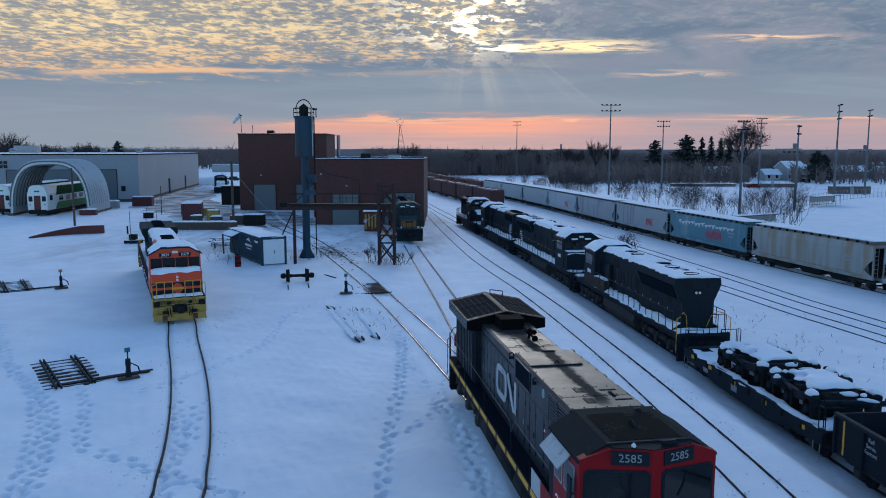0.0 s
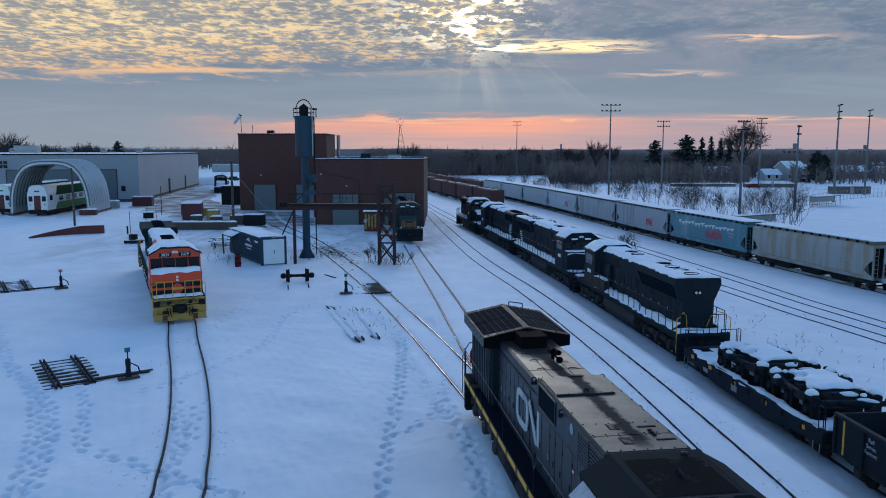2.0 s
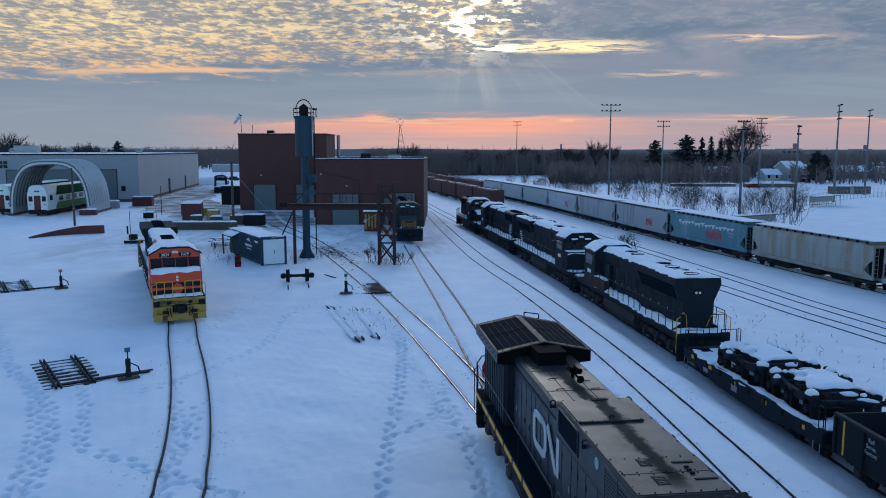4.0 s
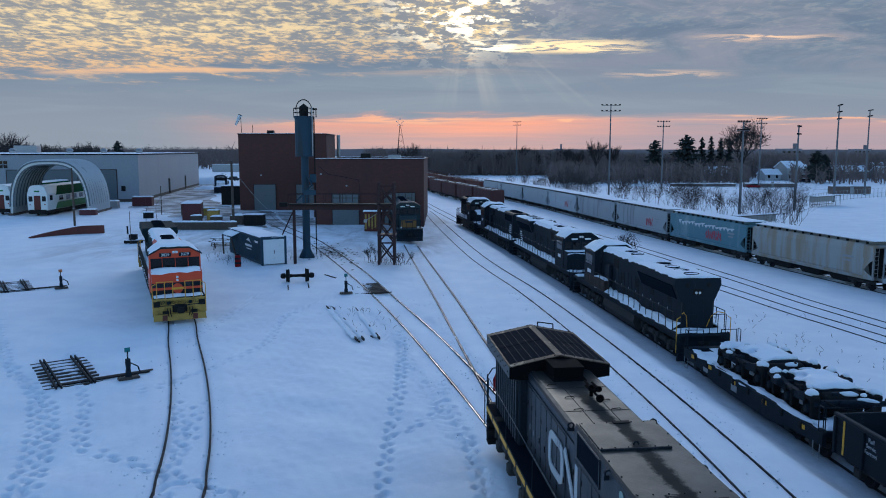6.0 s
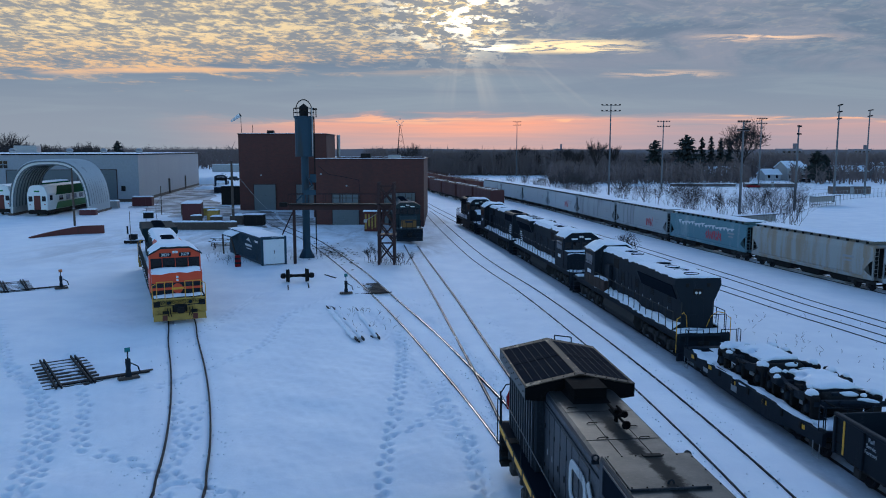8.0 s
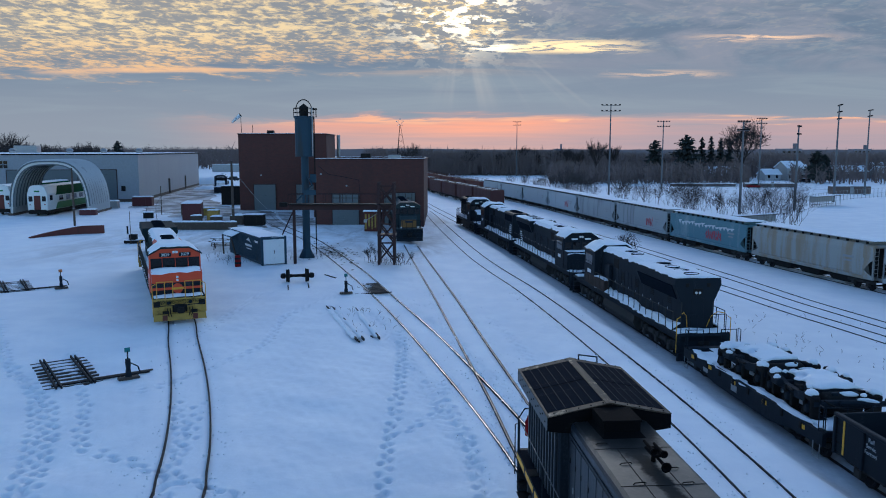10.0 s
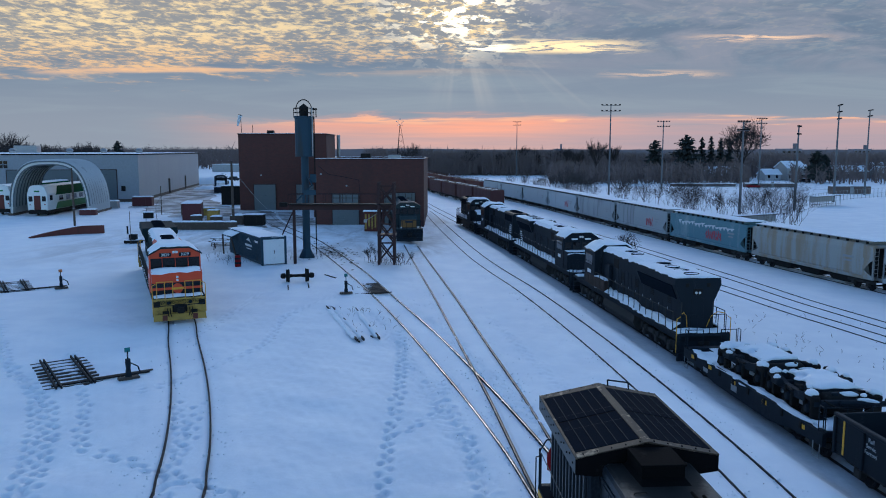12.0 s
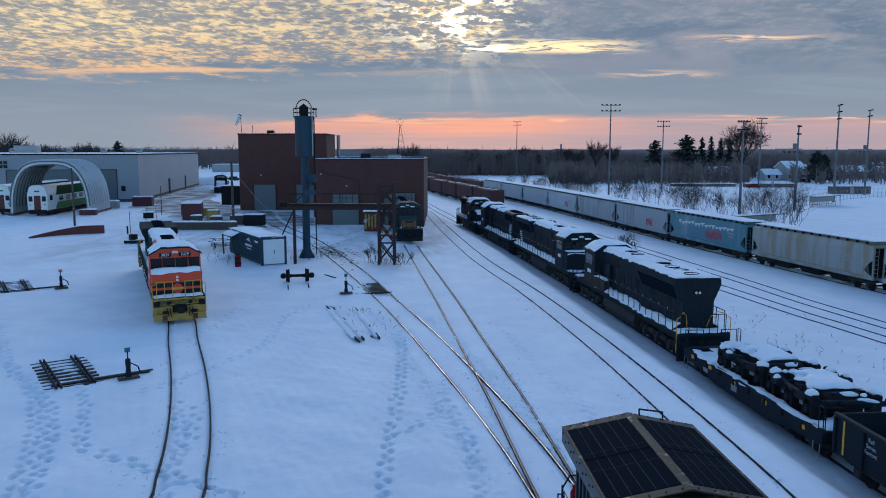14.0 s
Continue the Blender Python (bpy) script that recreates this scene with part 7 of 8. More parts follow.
def barrel():
    e = thing("traffic_drum", pose(-18.2, 67.0, 0.4), "orange traffic drum with black bands", "traffic drum")
    part("drum", Shape().lathe([(0.0, 0), (0.28, 0), (0.26, 0.95), (0.2, 1.0), (0, 1.0)], 14), RED, e)
    for z in (0.25, 0.65):
        part("band", Shape().lathe([(0.285, z), (0.28, z + 0.17)], 14), BLACK, e)
    part("handle", Shape().box(-0.1, 0.1, -0.02, 0.02, 1.0, 1.12), BLACK, e)


def picnic_table(x, y, rz):
    e = thing("picnic_table", pose(x, y, 0.4, 0, 0, rz), "dark picnic table under a slab of snow", "table", "picnic tables")
    part("tabletop", Shape().box(-1.1, 1.1, -0.4, 0.4, 0.7, 0.76, 0.01), WOOD, e)
    for sy in (-0.75, 0.75):
        part("bench", Shape().box(-1.1, 1.1, sy - 0.13, sy + 0.13, 0.42, 0.47, 0.01), WOOD, e)
    for sx in (-0.8, 0.8):
        part("leg_frame", Shape().rod((sx, -0.75, 0), (sx, -0.1, 0.72), 0.05, 5).rod((sx, 0.75, 0), (sx, 0.1, 0.72), 0.05, 5), WOOD, e)
    part("snow_cover", snow_cap(-1.12, 1.12, -0.42, 0.42, 0.76, 0.16, 0.2, x), SNOW, e)


turnout_grid(), wheelset_on_rails(), barrel()
picnic_table(-23.0, 79.0, 10), picnic_table(-24.2, 82.6, -8)


def rail_bar(x, y, rz, L, label, group="rails lying in the snow"):
    e = tagged(part("loose_rail", Shape().box(-0.04, 0.04, -L / 2, L / 2, -0.04, 0.07, 0.01), RAIL, m=pose(x, y, land(x, y), 0, 0, rz)), label, "rail", group)


for x, y, rz, L in ((-5.6, 48.6, 15, 1.0), (-4.65, 40.8, 22, 0.6), (-4.0, 41.9, 22, 0.4), (-4.4, 45.0, 15, 0.5), (-9.2, 61.5, 35, 2.0)):
    rail_bar(x, y, rz, L, "short rusty rail end poking from the snow")


def buried_rail(x0, y0, x1, y1, seed):
    """A long rail under a ridge of snow, its end bare."""
    L = math.hypot(x1 - x0, y1 - y0)
    x, y = (x0 + x1) / 2, (y0 + y1) / 2
    e = thing("loose_rail", pose(x, y, land(x, y), 0, 0, math.degrees(math.atan2(x0 - x1, y1 - y0))), "long rail lying under a ridge of snow", "rail", "rails lying in the snow")
    part("rail", Shape().box(-0.04, 0.04, -L / 2, L / 2, -0.04, 0.1, 0.01), RAIL, e)
    part("snow_ridge", snow_cap(-0.17, 0.17, -L / 2 + 0.9, L / 2 - 0.5, 0.02, 0.17, 0.12, seed, ragged=0.12, gaps=0.0), SNOW, e, smooth=True)


buried_rail(-7.68, 49.4, -4.65, 40.4, 3.0)
buried_rail(-7.25, 49.2, -4.3, 40.6, 6.0)
buried_rail(-6.1, 50.2, -3.5, 41.2, 9.0)


def pole(x, y, h, r, label):
    e = thing("pole", pose(x, y, land(x, y)), label, "pole")
    part("shaft", Shape().rod((0, 0, -0.3), (0, 0, h), r, 8, r * 0.7), WOOD, e)
    part("band", Shape().lathe([(r, h * 0.3), (r + 0.02, h * 0.3 + 0.05), (r, h * 0.3 + 0.1)], 8), STEEL, e)


pole(-50.4, 104.0, 7.9, 0.16, "grey wooden post near the shelter")
pole(-45.3, 122.6, 4.6, 0.08, "thin post by the curved track")
pole(-27.6, 100.1, 8.9, 0.2, "weathered wooden utility pole")
pole(-34.4, 83.5, 3.6, 0.05, "slim signal pole above dark fittings")


def derail_stand(x, y):
    e = thing("signal_fittings", pose(x, y, 0.4), "dark snow-dusted fittings at a pole's foot", "track equipment")
    part("base", Shape().box(-0.9, 0.9, -0.5, 0.5, 0, 0.35, 0.08), UNDER, e)
    part("box", Shape().box(-0.4, 0.4, -0.3, 0.3, 0.35, 1.0, 0.05), UNDER, e)
    part("wheel", Shape().rod((-0.6, 0, 1.0), (-0.6, 0, 1.9), 0.1, 8), UNDER, e)
    part("snow_cover", snow_cap(-0.7, 0.7, -0.4, 0.4, 0.36, 0.1, 0.2, 4), SNOW, e)


derail_stand(-34.4, 84.2)


def pit_wall():
    e = thing("turntable_pit", pose(0, 0, 0.4), "curved brown concrete pit wall around an old turntable", "retaining wall")
    cx, cy, r = -40.5, 86.5, 8.1
    for k in range(14):
        a0, a1 = radians(102 + 4.4 * k), radians(102 + 4.4 * (k + 1))
        pts = []
        for q, a in ((k, a0), (k + 1, a1)):
            for rr in (r, r + 0.35):
                for z in (-0.2, 0.15 + 0.85 * min(1, (14 - q) / 10)):
                    pts.append((cx + rr * math.cos(a), cy + rr * math.sin(a), z))
        part("wall_segment", Shape().add(pts, [(0, 1, 5, 4), (2, 6, 7, 3), (1, 3, 7, 5), (0, 4, 6, 2), (0, 2, 3, 1), (4, 5, 7, 6)]), RUST, e)


pit_wall()


def crate_box(name, x, y, w, d, h, rz, material, label, cat, z=0.4, snow=True):
    e = thing(name, pose(x, y, z, 0, 0, rz), label, cat)
    part("body", Shape().box(-w / 2, w / 2, -d / 2, d / 2, 0, h, 0.04), material, e)
    for k in range(4):
        part("edge_rib", Shape().box(-w / 2 + k * w / 3 - 0.04, -w / 2 + k * w / 3 + 0.04, -d / 2 - 0.04, -d / 2, 0.05, h - 0.05), material, e)
    if snow:
        part("snow_cover", snow_cap(-w / 2 - 0.03, w / 2 + 0.03, -d / 2 - 0.03, d / 2 + 0.03, h, 0.2, max(0.25, min(w, d) / 8), x), SNOW, e)


MAROON = surface("maroon_container", (0.085, 0.022, 0.025), (0.055, 0.025, 0.025), 0.4, 1, 0.65, 0, 0.15, streak=True)
crate_box("storage_container", -37.6, 114.6, 2.6, 5.8, 2.5, 14, MAROON, "dark red storage container with a snowy roof", "container")
crate_box("pallet_stack", -33.9, 112.5, 1.6, 1.4, 1.5, 5, DULL_YELLOW, "yellow pallet stack capped with snow", "pallet stack")
crate_box("crate", -31.7, 106.5, 1.5, 1.2, 1.1, 10, WOOD, "wooden crate capped with snow", "crate")
crate_box("crate", -28.6, 106.0, 1.7, 1.4, 1.3, 0, WOOD, "wooden crate capped with snow", "crate")
crate_box("bin", -25.9, 104.8, 2.5, 1.8, 1.5, 0, UNDER, "black steel bin with snow inside", "bin")
crate_box("crate", -35.3, 109.0, 1.5, 1.2, 1.0, 12, WOOD, "wooden crate capped with snow", "crate")
crate_box("crate", -40.4, 121.5, 2.4, 2.0, 1.9, 14, WOOD, "tall wooden crate capped with snow", "crate")
crate_box("pallet_stack", -37.2, 121.0, 1.8, 1.4, 1.2, 20, DULL_YELLOW, "yellow pallet stack capped with snow", "pallet stack")
crate_box("scrap_bin", -44.9, 116.0, 1.4, 1.2, 0.9, 20, UNDER, "dark scrap bin in the snow", "bin")
crate_box("retaining_wall", -31.2, 99.0, 8.6, 0.7, 1.0, 2, WOOD, "low timber retaining wall with snow on top", "retaining wall")
crate_box("dumpster", -55.8, 142.0, 3.4, 2.0, 1.7, 8, MAROON, "dark red dumpster near the grey hall", "dumpster")
crate_box("pipe_stack", -60.3, 136.0, 4.6, 1.6, 1.3, 8, STEEL, "stack of grey pipes under snow", "pipe stack")
crate_box("loading_ramp", -56.6, 121.6, 2.4, 1.2, 0.9, 8, MAROON, "small red loading platform under snow", "platform")
# the next box is solid and dark in place of an open lean-to
crate_box("lean_to_box", -39.9, 147.0, 4.2, 5, 3.6, 3, UNDER, "dark box standing for an open lean-to beside the tall hall", "wagon")
crate_box("box_trailer", -105.0, 372.0, 13.0, 2.6, 3.6, 0, STEEL, "pale box trailer far behind the yard", "trailer")
crate_box("office_cabin", -70.5, 330.0, 5.0, 2.6, 2.6, 0, STEEL, "small grey cabin in the distance", "cabin")


def snow_heap(x, y, w, d, h, seed):
    n, s = 18, Shape()
    pts, faces = [], []
    for i in range(n):
        for j in range(n):
            u, v = 2 * i / (n - 1) - 1, 2 * j / (n - 1) - 1
            k = max(0, 1 - u * u - v * v)
            pts.append((u * w / 2, v * d / 2, h * k ** 0.8 * (0.8 + 0.35 * noise.noise((u * 2.5 + seed, v * 2.5, seed))) - 0.05))
    for i in range(n - 1):
        for j in range(n - 1):
            a = i * n + j
            faces.append((a, a + n, a + n + 1, a + 1))
    tagged(part("snow_heap", s.add(pts, faces), SNOW, m=pose(x, y, land(x, y)), smooth=True), "grey-white heap of cleared snow", "snow heap")


snow_heap(-71.5, 238, 14, 8, 3.0, 1.0)
snow_heap(-63, 205, 8, 6, 1.2, 3.0)


def parked_car(x, y, rz, material, label):
    e = thing("car", pose(x, y, land(x, y), 0, 0, rz), label, "car", "parked cars")
    part("body", Shape().box(-0.9, 0.9, -2.2, 2.2, 0.3, 0.95, 0.15), material, e)
    part("cabin", Shape().prism([(-1.6, 0.9), (-1.2, 1.5), (0.5, 1.5), (1.1, 0.9)], 0, -0.8, 0.8), GLASS, e)
    for sx in (-0.8, 0.8):
        for y0 in (-1.4, 1.4):
            part("wheel", Shape().rod((sx - 0.1, y0, 0.32), (sx + 0.1, y0, 0.32), 0.32, 12), UNDER, e)
    part("snow_cover", snow_cap(-0.75, 0.75, -1.2, 0.5, 1.5, 0.12, 0.3, x), SNOW, e)


parked_car(-78.5, 236, 80, UNDER, "dark pickup parked by the grey hall")
parked_car(-72, 262, 70, BLACK, "dark car parked beyond the hall")


def far_engine():
    e = thing("work_train", pose(-94.5, 383, 0.4, 0, 0, 90), "orange work engine rolling past far behind the shed", "locomotive")
    part("body", Shape().box(-1.5, 1.5, -6, 6, 1.1, 3.5, 0.1), ORANGE, e)
    part("roof", Shape().box(-1.55, 1.55, -6.05, 6.05, 3.5, 3.75, 0.08), SPRAY_WHITE, e)
    part("underframe", Shape().box(-1.2, 1.2, -6, 6, 0.7, 1.1), UNDER, e)
    for y in (-4, 4):
        part("truck", Shape().box(-1.1, 1.1, y - 1.3, y + 1.3, -0.02, 0.75, 0.1), UNDER, e)
    part("window_band", Shape().box(1.5, 1.53, 3.6, 5.4, 2.3, 3.1), GLASS, e)
    return e


FAR_ENGINE = far_engine()


# ---- halls and shelter ----
def grey_hall():
    e = thing("grey_hall", pose(-61.0, 153.5, 0.4, 0, 0, 9), "long grey metal-clad workshop hall with roof vents", "hall")
    part("wall", Shape().box(-110, 0, 0, 76, 0.6, 9.35), CLAD, e)
    part("plinth", Shape().box(-110.05, 0.05, -0.05, 76.05, -0.6, 0.6), WOOD, e)
    part("eaves", Shape().box(-110.2, 0.2, -0.2, 76.2, 9.35, 9.6, 0.05), UNDER, e)
    part("snow_on_roof", snow_cap(-110, 0.0, 0.0, 76, 9.6, 0.15, 4.0, 2.0), SNOW, e)
    for x in (-24.5, -8.2):
        roller_door(e, x, x + (13.0 if x < -20 else 4.0), 0.0, 6.4, 0.0)
    for x in (-33, -26.6, -41.0):
        w = part("window", Shape().box(x, x + 2.3, -0.06, -0.01, 6.8, 8.2), GLASS, e)
        part("window_bars", Shape().box(x + 0.7, x + 0.8, -0.1, -0.06, 6.8, 8.2).box(x + 1.5, x + 1.6, -0.1, -0.06, 6.8, 8.2).box(x, x + 2.3, -0.1, -0.06, 7.45, 7.55), CLAD, w)
    for y in (30, 52):
        part("side_door", Shape().box(0.02, 0.12, y, y + 1.6, 0.0, 3.6), UNDER, e)
    for k in range(11):
        x = -5 - 9.0 * k
        part("roof_vent", Shape().lathe([(0.7, 9.5), (0.7, 10.2), (0.9, 10.3), (0.5, 10.7), (0.0, 10.8)], 10, (x, 24 + 5 * (k % 3), 0)), STEEL, e)
    part("roof_unit", Shape().box(-34, -29, 30, 33, 9.6, 11.4, 0.1), STEEL, e)
    part("wall_boxes", Shape().box(-3.4, -2.6, -0.2, 0.0, 2.2, 3.2, 0.05), UNDER, e)


def arch_shelter():
    e = thing("arch_shelter", pose(-62.6, 121.5, 0.4, 0, 0, 9), "white ribbed arch shelter over parked coaches", "shelter")
    R, Hh, D = 5.9, 8.4, 11.5

    def arch(a, r=0.0):
        c, s = math.cos(a), math.sin(a)
        x = (R - r) * math.copysign(abs(c) ** 0.62, c)
        return x, (Hh - r) * abs(s) ** 0.82
    n, m = 28, 26
    outer = [arch(math.pi * i / n) for i in range(n + 1)]
    inner = [arch(math.pi * i / n, 0.3) for i in range(n + 1)]
    for k in range(9):
        y0, y1 = D * k / 9, D * (k + 1) / 9
        ym = (y0 + y1) / 2
        pts, faces = [], []
        for y, q in ((y0, 0.0), (ym, 0.32), (y1, 0.0)):
            for x, z in outer:
                f = 1 + q / 6
                pts.append((x * f, y, z * f))
        for y, q in ((y0, 0.0), (ym, 0.32), (y1, 0.0)):
            for x, z in inner:
                f = 1 + q / 6
                pts.append((x * f, y, z * f))
        w = n + 1
        for r in range(2):
            for i in range(n):
                a = r * w + i
                faces.append((a, a + 1, a + w + 1, a + w))
                b = 3 * w + r * w + i
                faces.append((b, b + w, b + w + 1, b + 1))
        for i in range(n):
            faces.append((i, 3 * w + i, 3 * w + i + 1, i + 1))
            faces.append((2 * w + i, 2 * w + i + 1, 5 * w + i + 1, 5 * w + i))
        part("arch_rib", Shape().add(pts, faces), SHED_SKIN, e, smooth=False)
    for k in range(10):
        y = D * k / 9
        part("rib_band", Shape().pipe([(x * 1.012, y, z * 1.012) for x, z in outer[1:-1]], 0.13, 5), DOOR, e)
        part("inner_frame", Shape().pipe([(x * 0.985, y, z * 0.985) for x, z in inner[1:-1]], 0.08, 5), DOOR, e)
    for sx in (-1, 1):
        part("footing", Shape().box(sx * (R - 0.5), sx * (R + 0.35), -0.2, D + 0.2, -0.1, 0.35, 0.05), WOOD, e)


COACH_WHITE = surface("coach_white", (0.66, 0.68, 0.67), (0.5, 0.51, 0.5), 0.35, 0.8, 0.4)
COACH_GREEN = surface("coach_green", (0.05, 0.17, 0.06), (0.04, 0.12, 0.05), 0.35, 0.8, 0.5, spec=0.2)
COACH_DARK = surface("coach_dark_green", (0.012, 0.075, 0.035), (0.012, 0.05, 0.028), 0.35, 0.8, 0.8, spec=0.02)


def coach(m, label):
    e = thing("passenger_coach", m, label, "passenger coach", "green and white coaches")
    prof = [(-1.45, 0.9), (-1.5, 2.4), (-1.48, 3.5), (-1.1, 4.55), (-0.6, 4.8), (0.6, 4.8), (1.1, 4.55), (1.48, 3.5), (1.5, 2.4), (1.45, 0.9)]
    part("body", Shape().prism(prof, 1, 0, 25), COACH_WHITE, e)
    part("underframe", Shape().box(-1.35, 1.35, 0.2, 24.8, 0.35, 0.9, 0.05), UNDER, e)
    for y in (3.0, 22.0):
        bogie(e, y, (-1.25, 1.25), None, 0.42)
    for sx in (-1, 1):
        part("lower_band", Shape().prism([(3.2, 0.95), (24.9, 0.95), (24.9, 2.0), (4.0, 2.0)], 0, sx * 1.47, sx * 1.515), COACH_GREEN, e)
        part("upper_band", Shape().add([(sx * 1.515, 3.2, 3.15), (sx * 1.515, 24.9, 3.15), (sx * 1.5, 24.9, 3.52), (sx * 1.5, 3.6, 3.52), (sx * 1.13, 24.9, 4.57), (sx * 1.13, 4.8, 4.57)], [(0, 1, 2, 3), (3, 2, 4, 5)]), COACH_DARK, e)
        for k in range(7):
            part("window", Shape().box(sx * 1.5, sx * 1.52, 4.6 + 2.8 * k, 6.2 + 2.8 * k, 2.25, 3.0, 0.01), GLASS, e)
        part("window", Shape().box(sx * 1.5, sx * 1.52, 1.0, 2.0, 2.4, 3.2, 0.01), GLASS, e)
    part("end_door", Shape().box(-0.5, 0.5, -0.05, 0.0, 1.0, 3.2, 0.02), RUST, e)
    for sx in (-1, 1):
        part("end_window", Shape().box(sx * 0.7, sx * 1.3, -0.03, 0.0, 2.3, 3.1, 0.03), GLASS, e)
        part("end_lamp", Shape().rod((sx * 1.1, -0.04, 1.8), (sx * 1.1, 0, 1.8), 0.1, 10), RED, e)
    part("front_emblem", Shape().box(-0.4, 0.4, -0.03, 0.0, 3.75, 4.0, 0.02), COACH_GREEN, e)
    part("buffer_beam", Shape().box(-1.3, 1.3, -0.35, 0.1, 0.4, 1.0, 0.08), UNDER, e)


grey_hall(), arch_shelter()
coach(pose(-63.4, 119.2, 0.42, 0, 0, 5), "green and white double-deck coach inside the arch shelter")
coach(pose(-70.4, 121.5, 0.42, 0, 0, 5), "green and white double-deck coach beside the arch shelter")


def dirt_road():
    """Gritty ploughed way between the halls."""
    m = bpy.data.materials.new("gritty_snow")
    m.use_nodes = True
    n = Nodes(m.node_tree)
    b = m.node_tree.nodes["Principled BSDF"]
    p = n.coords()
    mask = n.step(n.math("ADD", n.noise(p, 0.25, 5), n.math("MULTIPLY", n.noise(p, 2.5, 4), 0.3)), 0.52, 0.82)
    n.put(b.inputs["Base Color"], n.mix(mask, (0.15, 0.135, 0.125), (0.6, 0.61, 0.63)))
    b.inputs["Roughness"].default_value = 0.8
    n.put(b.inputs["Normal"], n.bump(n.noise(p, 6, 4), 0.4, 0.05))
    line = [(-20.0, 103.5, 9), (-29, 118, 16), (-40, 128, 16), (-50, 142, 15), (-62, 180, 16), (-72, 225, 20), (-95, 270, 20)]
    fine = []
    for p, q in zip(line, line[1:]):
        fine += [tuple(p[j] + (q[j] - p[j]) * k / 12 for j in range(3)) for k in range(12)]
    for name, pts in (("road", fine),):
        s = Shape()
        top, faces = [], []
        for i, (x, y, w) in enumerate(pts):
            a, c = pts[max(i - 1, 0)], pts[min(i + 1, len(pts) - 1)]
            d = Vector((c[0] - a[0], c[1] - a[1])).normalized()
            for k in range(9):
                o = (k / 8 - 0.5) * w * (1 + 0.35 * noise.noise((i * 0.23, k // 5, 2)) + 0.2 * noise.noise((i * 0.9, k // 5, 7)))
                top.append((x - d[1] * o, y + d[0] * o, 0.413 + 0.012 * (1 - abs(k / 4 - 1))))
        for i in range(len(pts) - 1):
            for k in range(8):
                q = i * 9 + k
                faces.append((q, q + 9, q + 10, q + 1))
        tagged(part(name, s.add(top, faces), m), "gritty brown ploughed snow on the yard road", "road", kind="structure")


dirt_road()


# ---- sports ground, woods and town ----
BARK = surface("grey_bark", (0.075, 0.06, 0.052), (0.12, 0.10, 0.09), 0.4, 2, 0.9)
TWIG = surface("dark_twigs", (0.05, 0.041, 0.038), (0.085, 0.069, 0.062), 0.4, 2, 0.9)
# needle and far-wood colours are lifted to carry distance haze
NEEDLE = surface("dark_needles", (0.042, 0.05, 0.048), (0.065, 0.075, 0.068), 0.4, 2, 0.85)
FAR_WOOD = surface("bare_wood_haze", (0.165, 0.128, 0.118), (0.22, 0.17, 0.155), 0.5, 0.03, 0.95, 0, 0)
HOUSE_WALL = surface("pale_siding", (0.42, 0.41, 0.40), (0.3, 0.3, 0.3), 0.4, 0.5, 0.8)
HOUSE_DARK = surface("brown_siding", (0.12, 0.09, 0.08), (0.08, 0.07, 0.065), 0.4, 0.5, 0.8)


def twig(s, p, q, r0, r1):
    """A three-sided tapering stick."""
    d = (q - p).normalized()
    a = d.orthogonal().normalized()
    b = d.cross(a)
    ring = [a, -0.5 * a + 0.87 * b, -0.5 * a - 0.87 * b]
    s.add([p + v * r0 for v in ring] + [q + v * r1 for v in ring], [(0, 1, 4, 3), (1, 2, 5, 4), (2, 0, 3, 5)])


def grow(s, rng, p, d, length, r, depth, spread=0.5, up=0.25, kids=3, thin=0.0):
    q = p + d * length
    r = max(r, thin)
    twig(s, p, q, r, max(r * 0.62, thin * 0.7))
    if depth == 0:
        return
    for k in range(kids):
        v = Vector((rng.gauss(0, 1), rng.gauss(0, 1), rng.gauss(0, 0.6))).normalized()
        nd = (d + v * spread + Vector((0, 0, up))).normalized()
        base = p + d * length * rng.uniform(0.55, 1.0)
        grow(s, rng, base, nd, length * rng.uniform(0.6, 0.85), r * 0.55, depth - 1, spread, up, kids, thin)


def bare_tree(x, y, h, seed, label, spread=0.45, kids=4, depth=4, r=0.02, name="bare_tree", group=""):
    rng = random.Random(seed)
    e = thing(name, pose(x, y, land(x, y)), label, "tree" if name == "bare_tree" else "bush", group)
    t = Shape()
    twig(t, Vector((0, 0, -0.3)), Vector((0, 0, h * 0.3)), h * r, h * r * 0.7)
    part("trunk", t, BARK, e)
    s = Shape()
    for k in range(8):
        a = k * 2.4 + rng.uniform(-0.3, 0.3)
        lean = 0.2 + 0.55 * (k % 4) / 3
        d = Vector((math.cos(a) * lean, math.sin(a) * lean, 1)).normalized()
        grow(s, rng, Vector((0, 0, h * rng.uniform(0.16, 0.3))), d, h * 0.26, h * r * 0.5, depth - 1, spread, 0.22, kids, 0.045)
    part("crown", s, TWIG, e)
    return e


def bush(x, y, h, seed, group="bare bushes beside the grain cars"):
    rng = random.Random(seed)
    e = thing("bare_bush", pose(x, y, land(x, y)), "leafless brown bush standing in snow", "bush", group)
    for k in range(5):
        a, l = k * 2.4 + rng.uniform(-0.4, 0.4), rng.uniform(0.05, 0.5)
        s = Shape()
        d = Vector((math.cos(a) * l, math.sin(a) * l, 1)).normalized()
        grow(s, rng, Vector((rng.uniform(-0.7, 0.7), rng.uniform(-0.5, 0.5), -0.1)), d, h * rng.uniform(0.24, 0.36), 0.034, 4, 0.56, 0.16, 3, 0.0075)
        part("stem", s, TWIG, e)


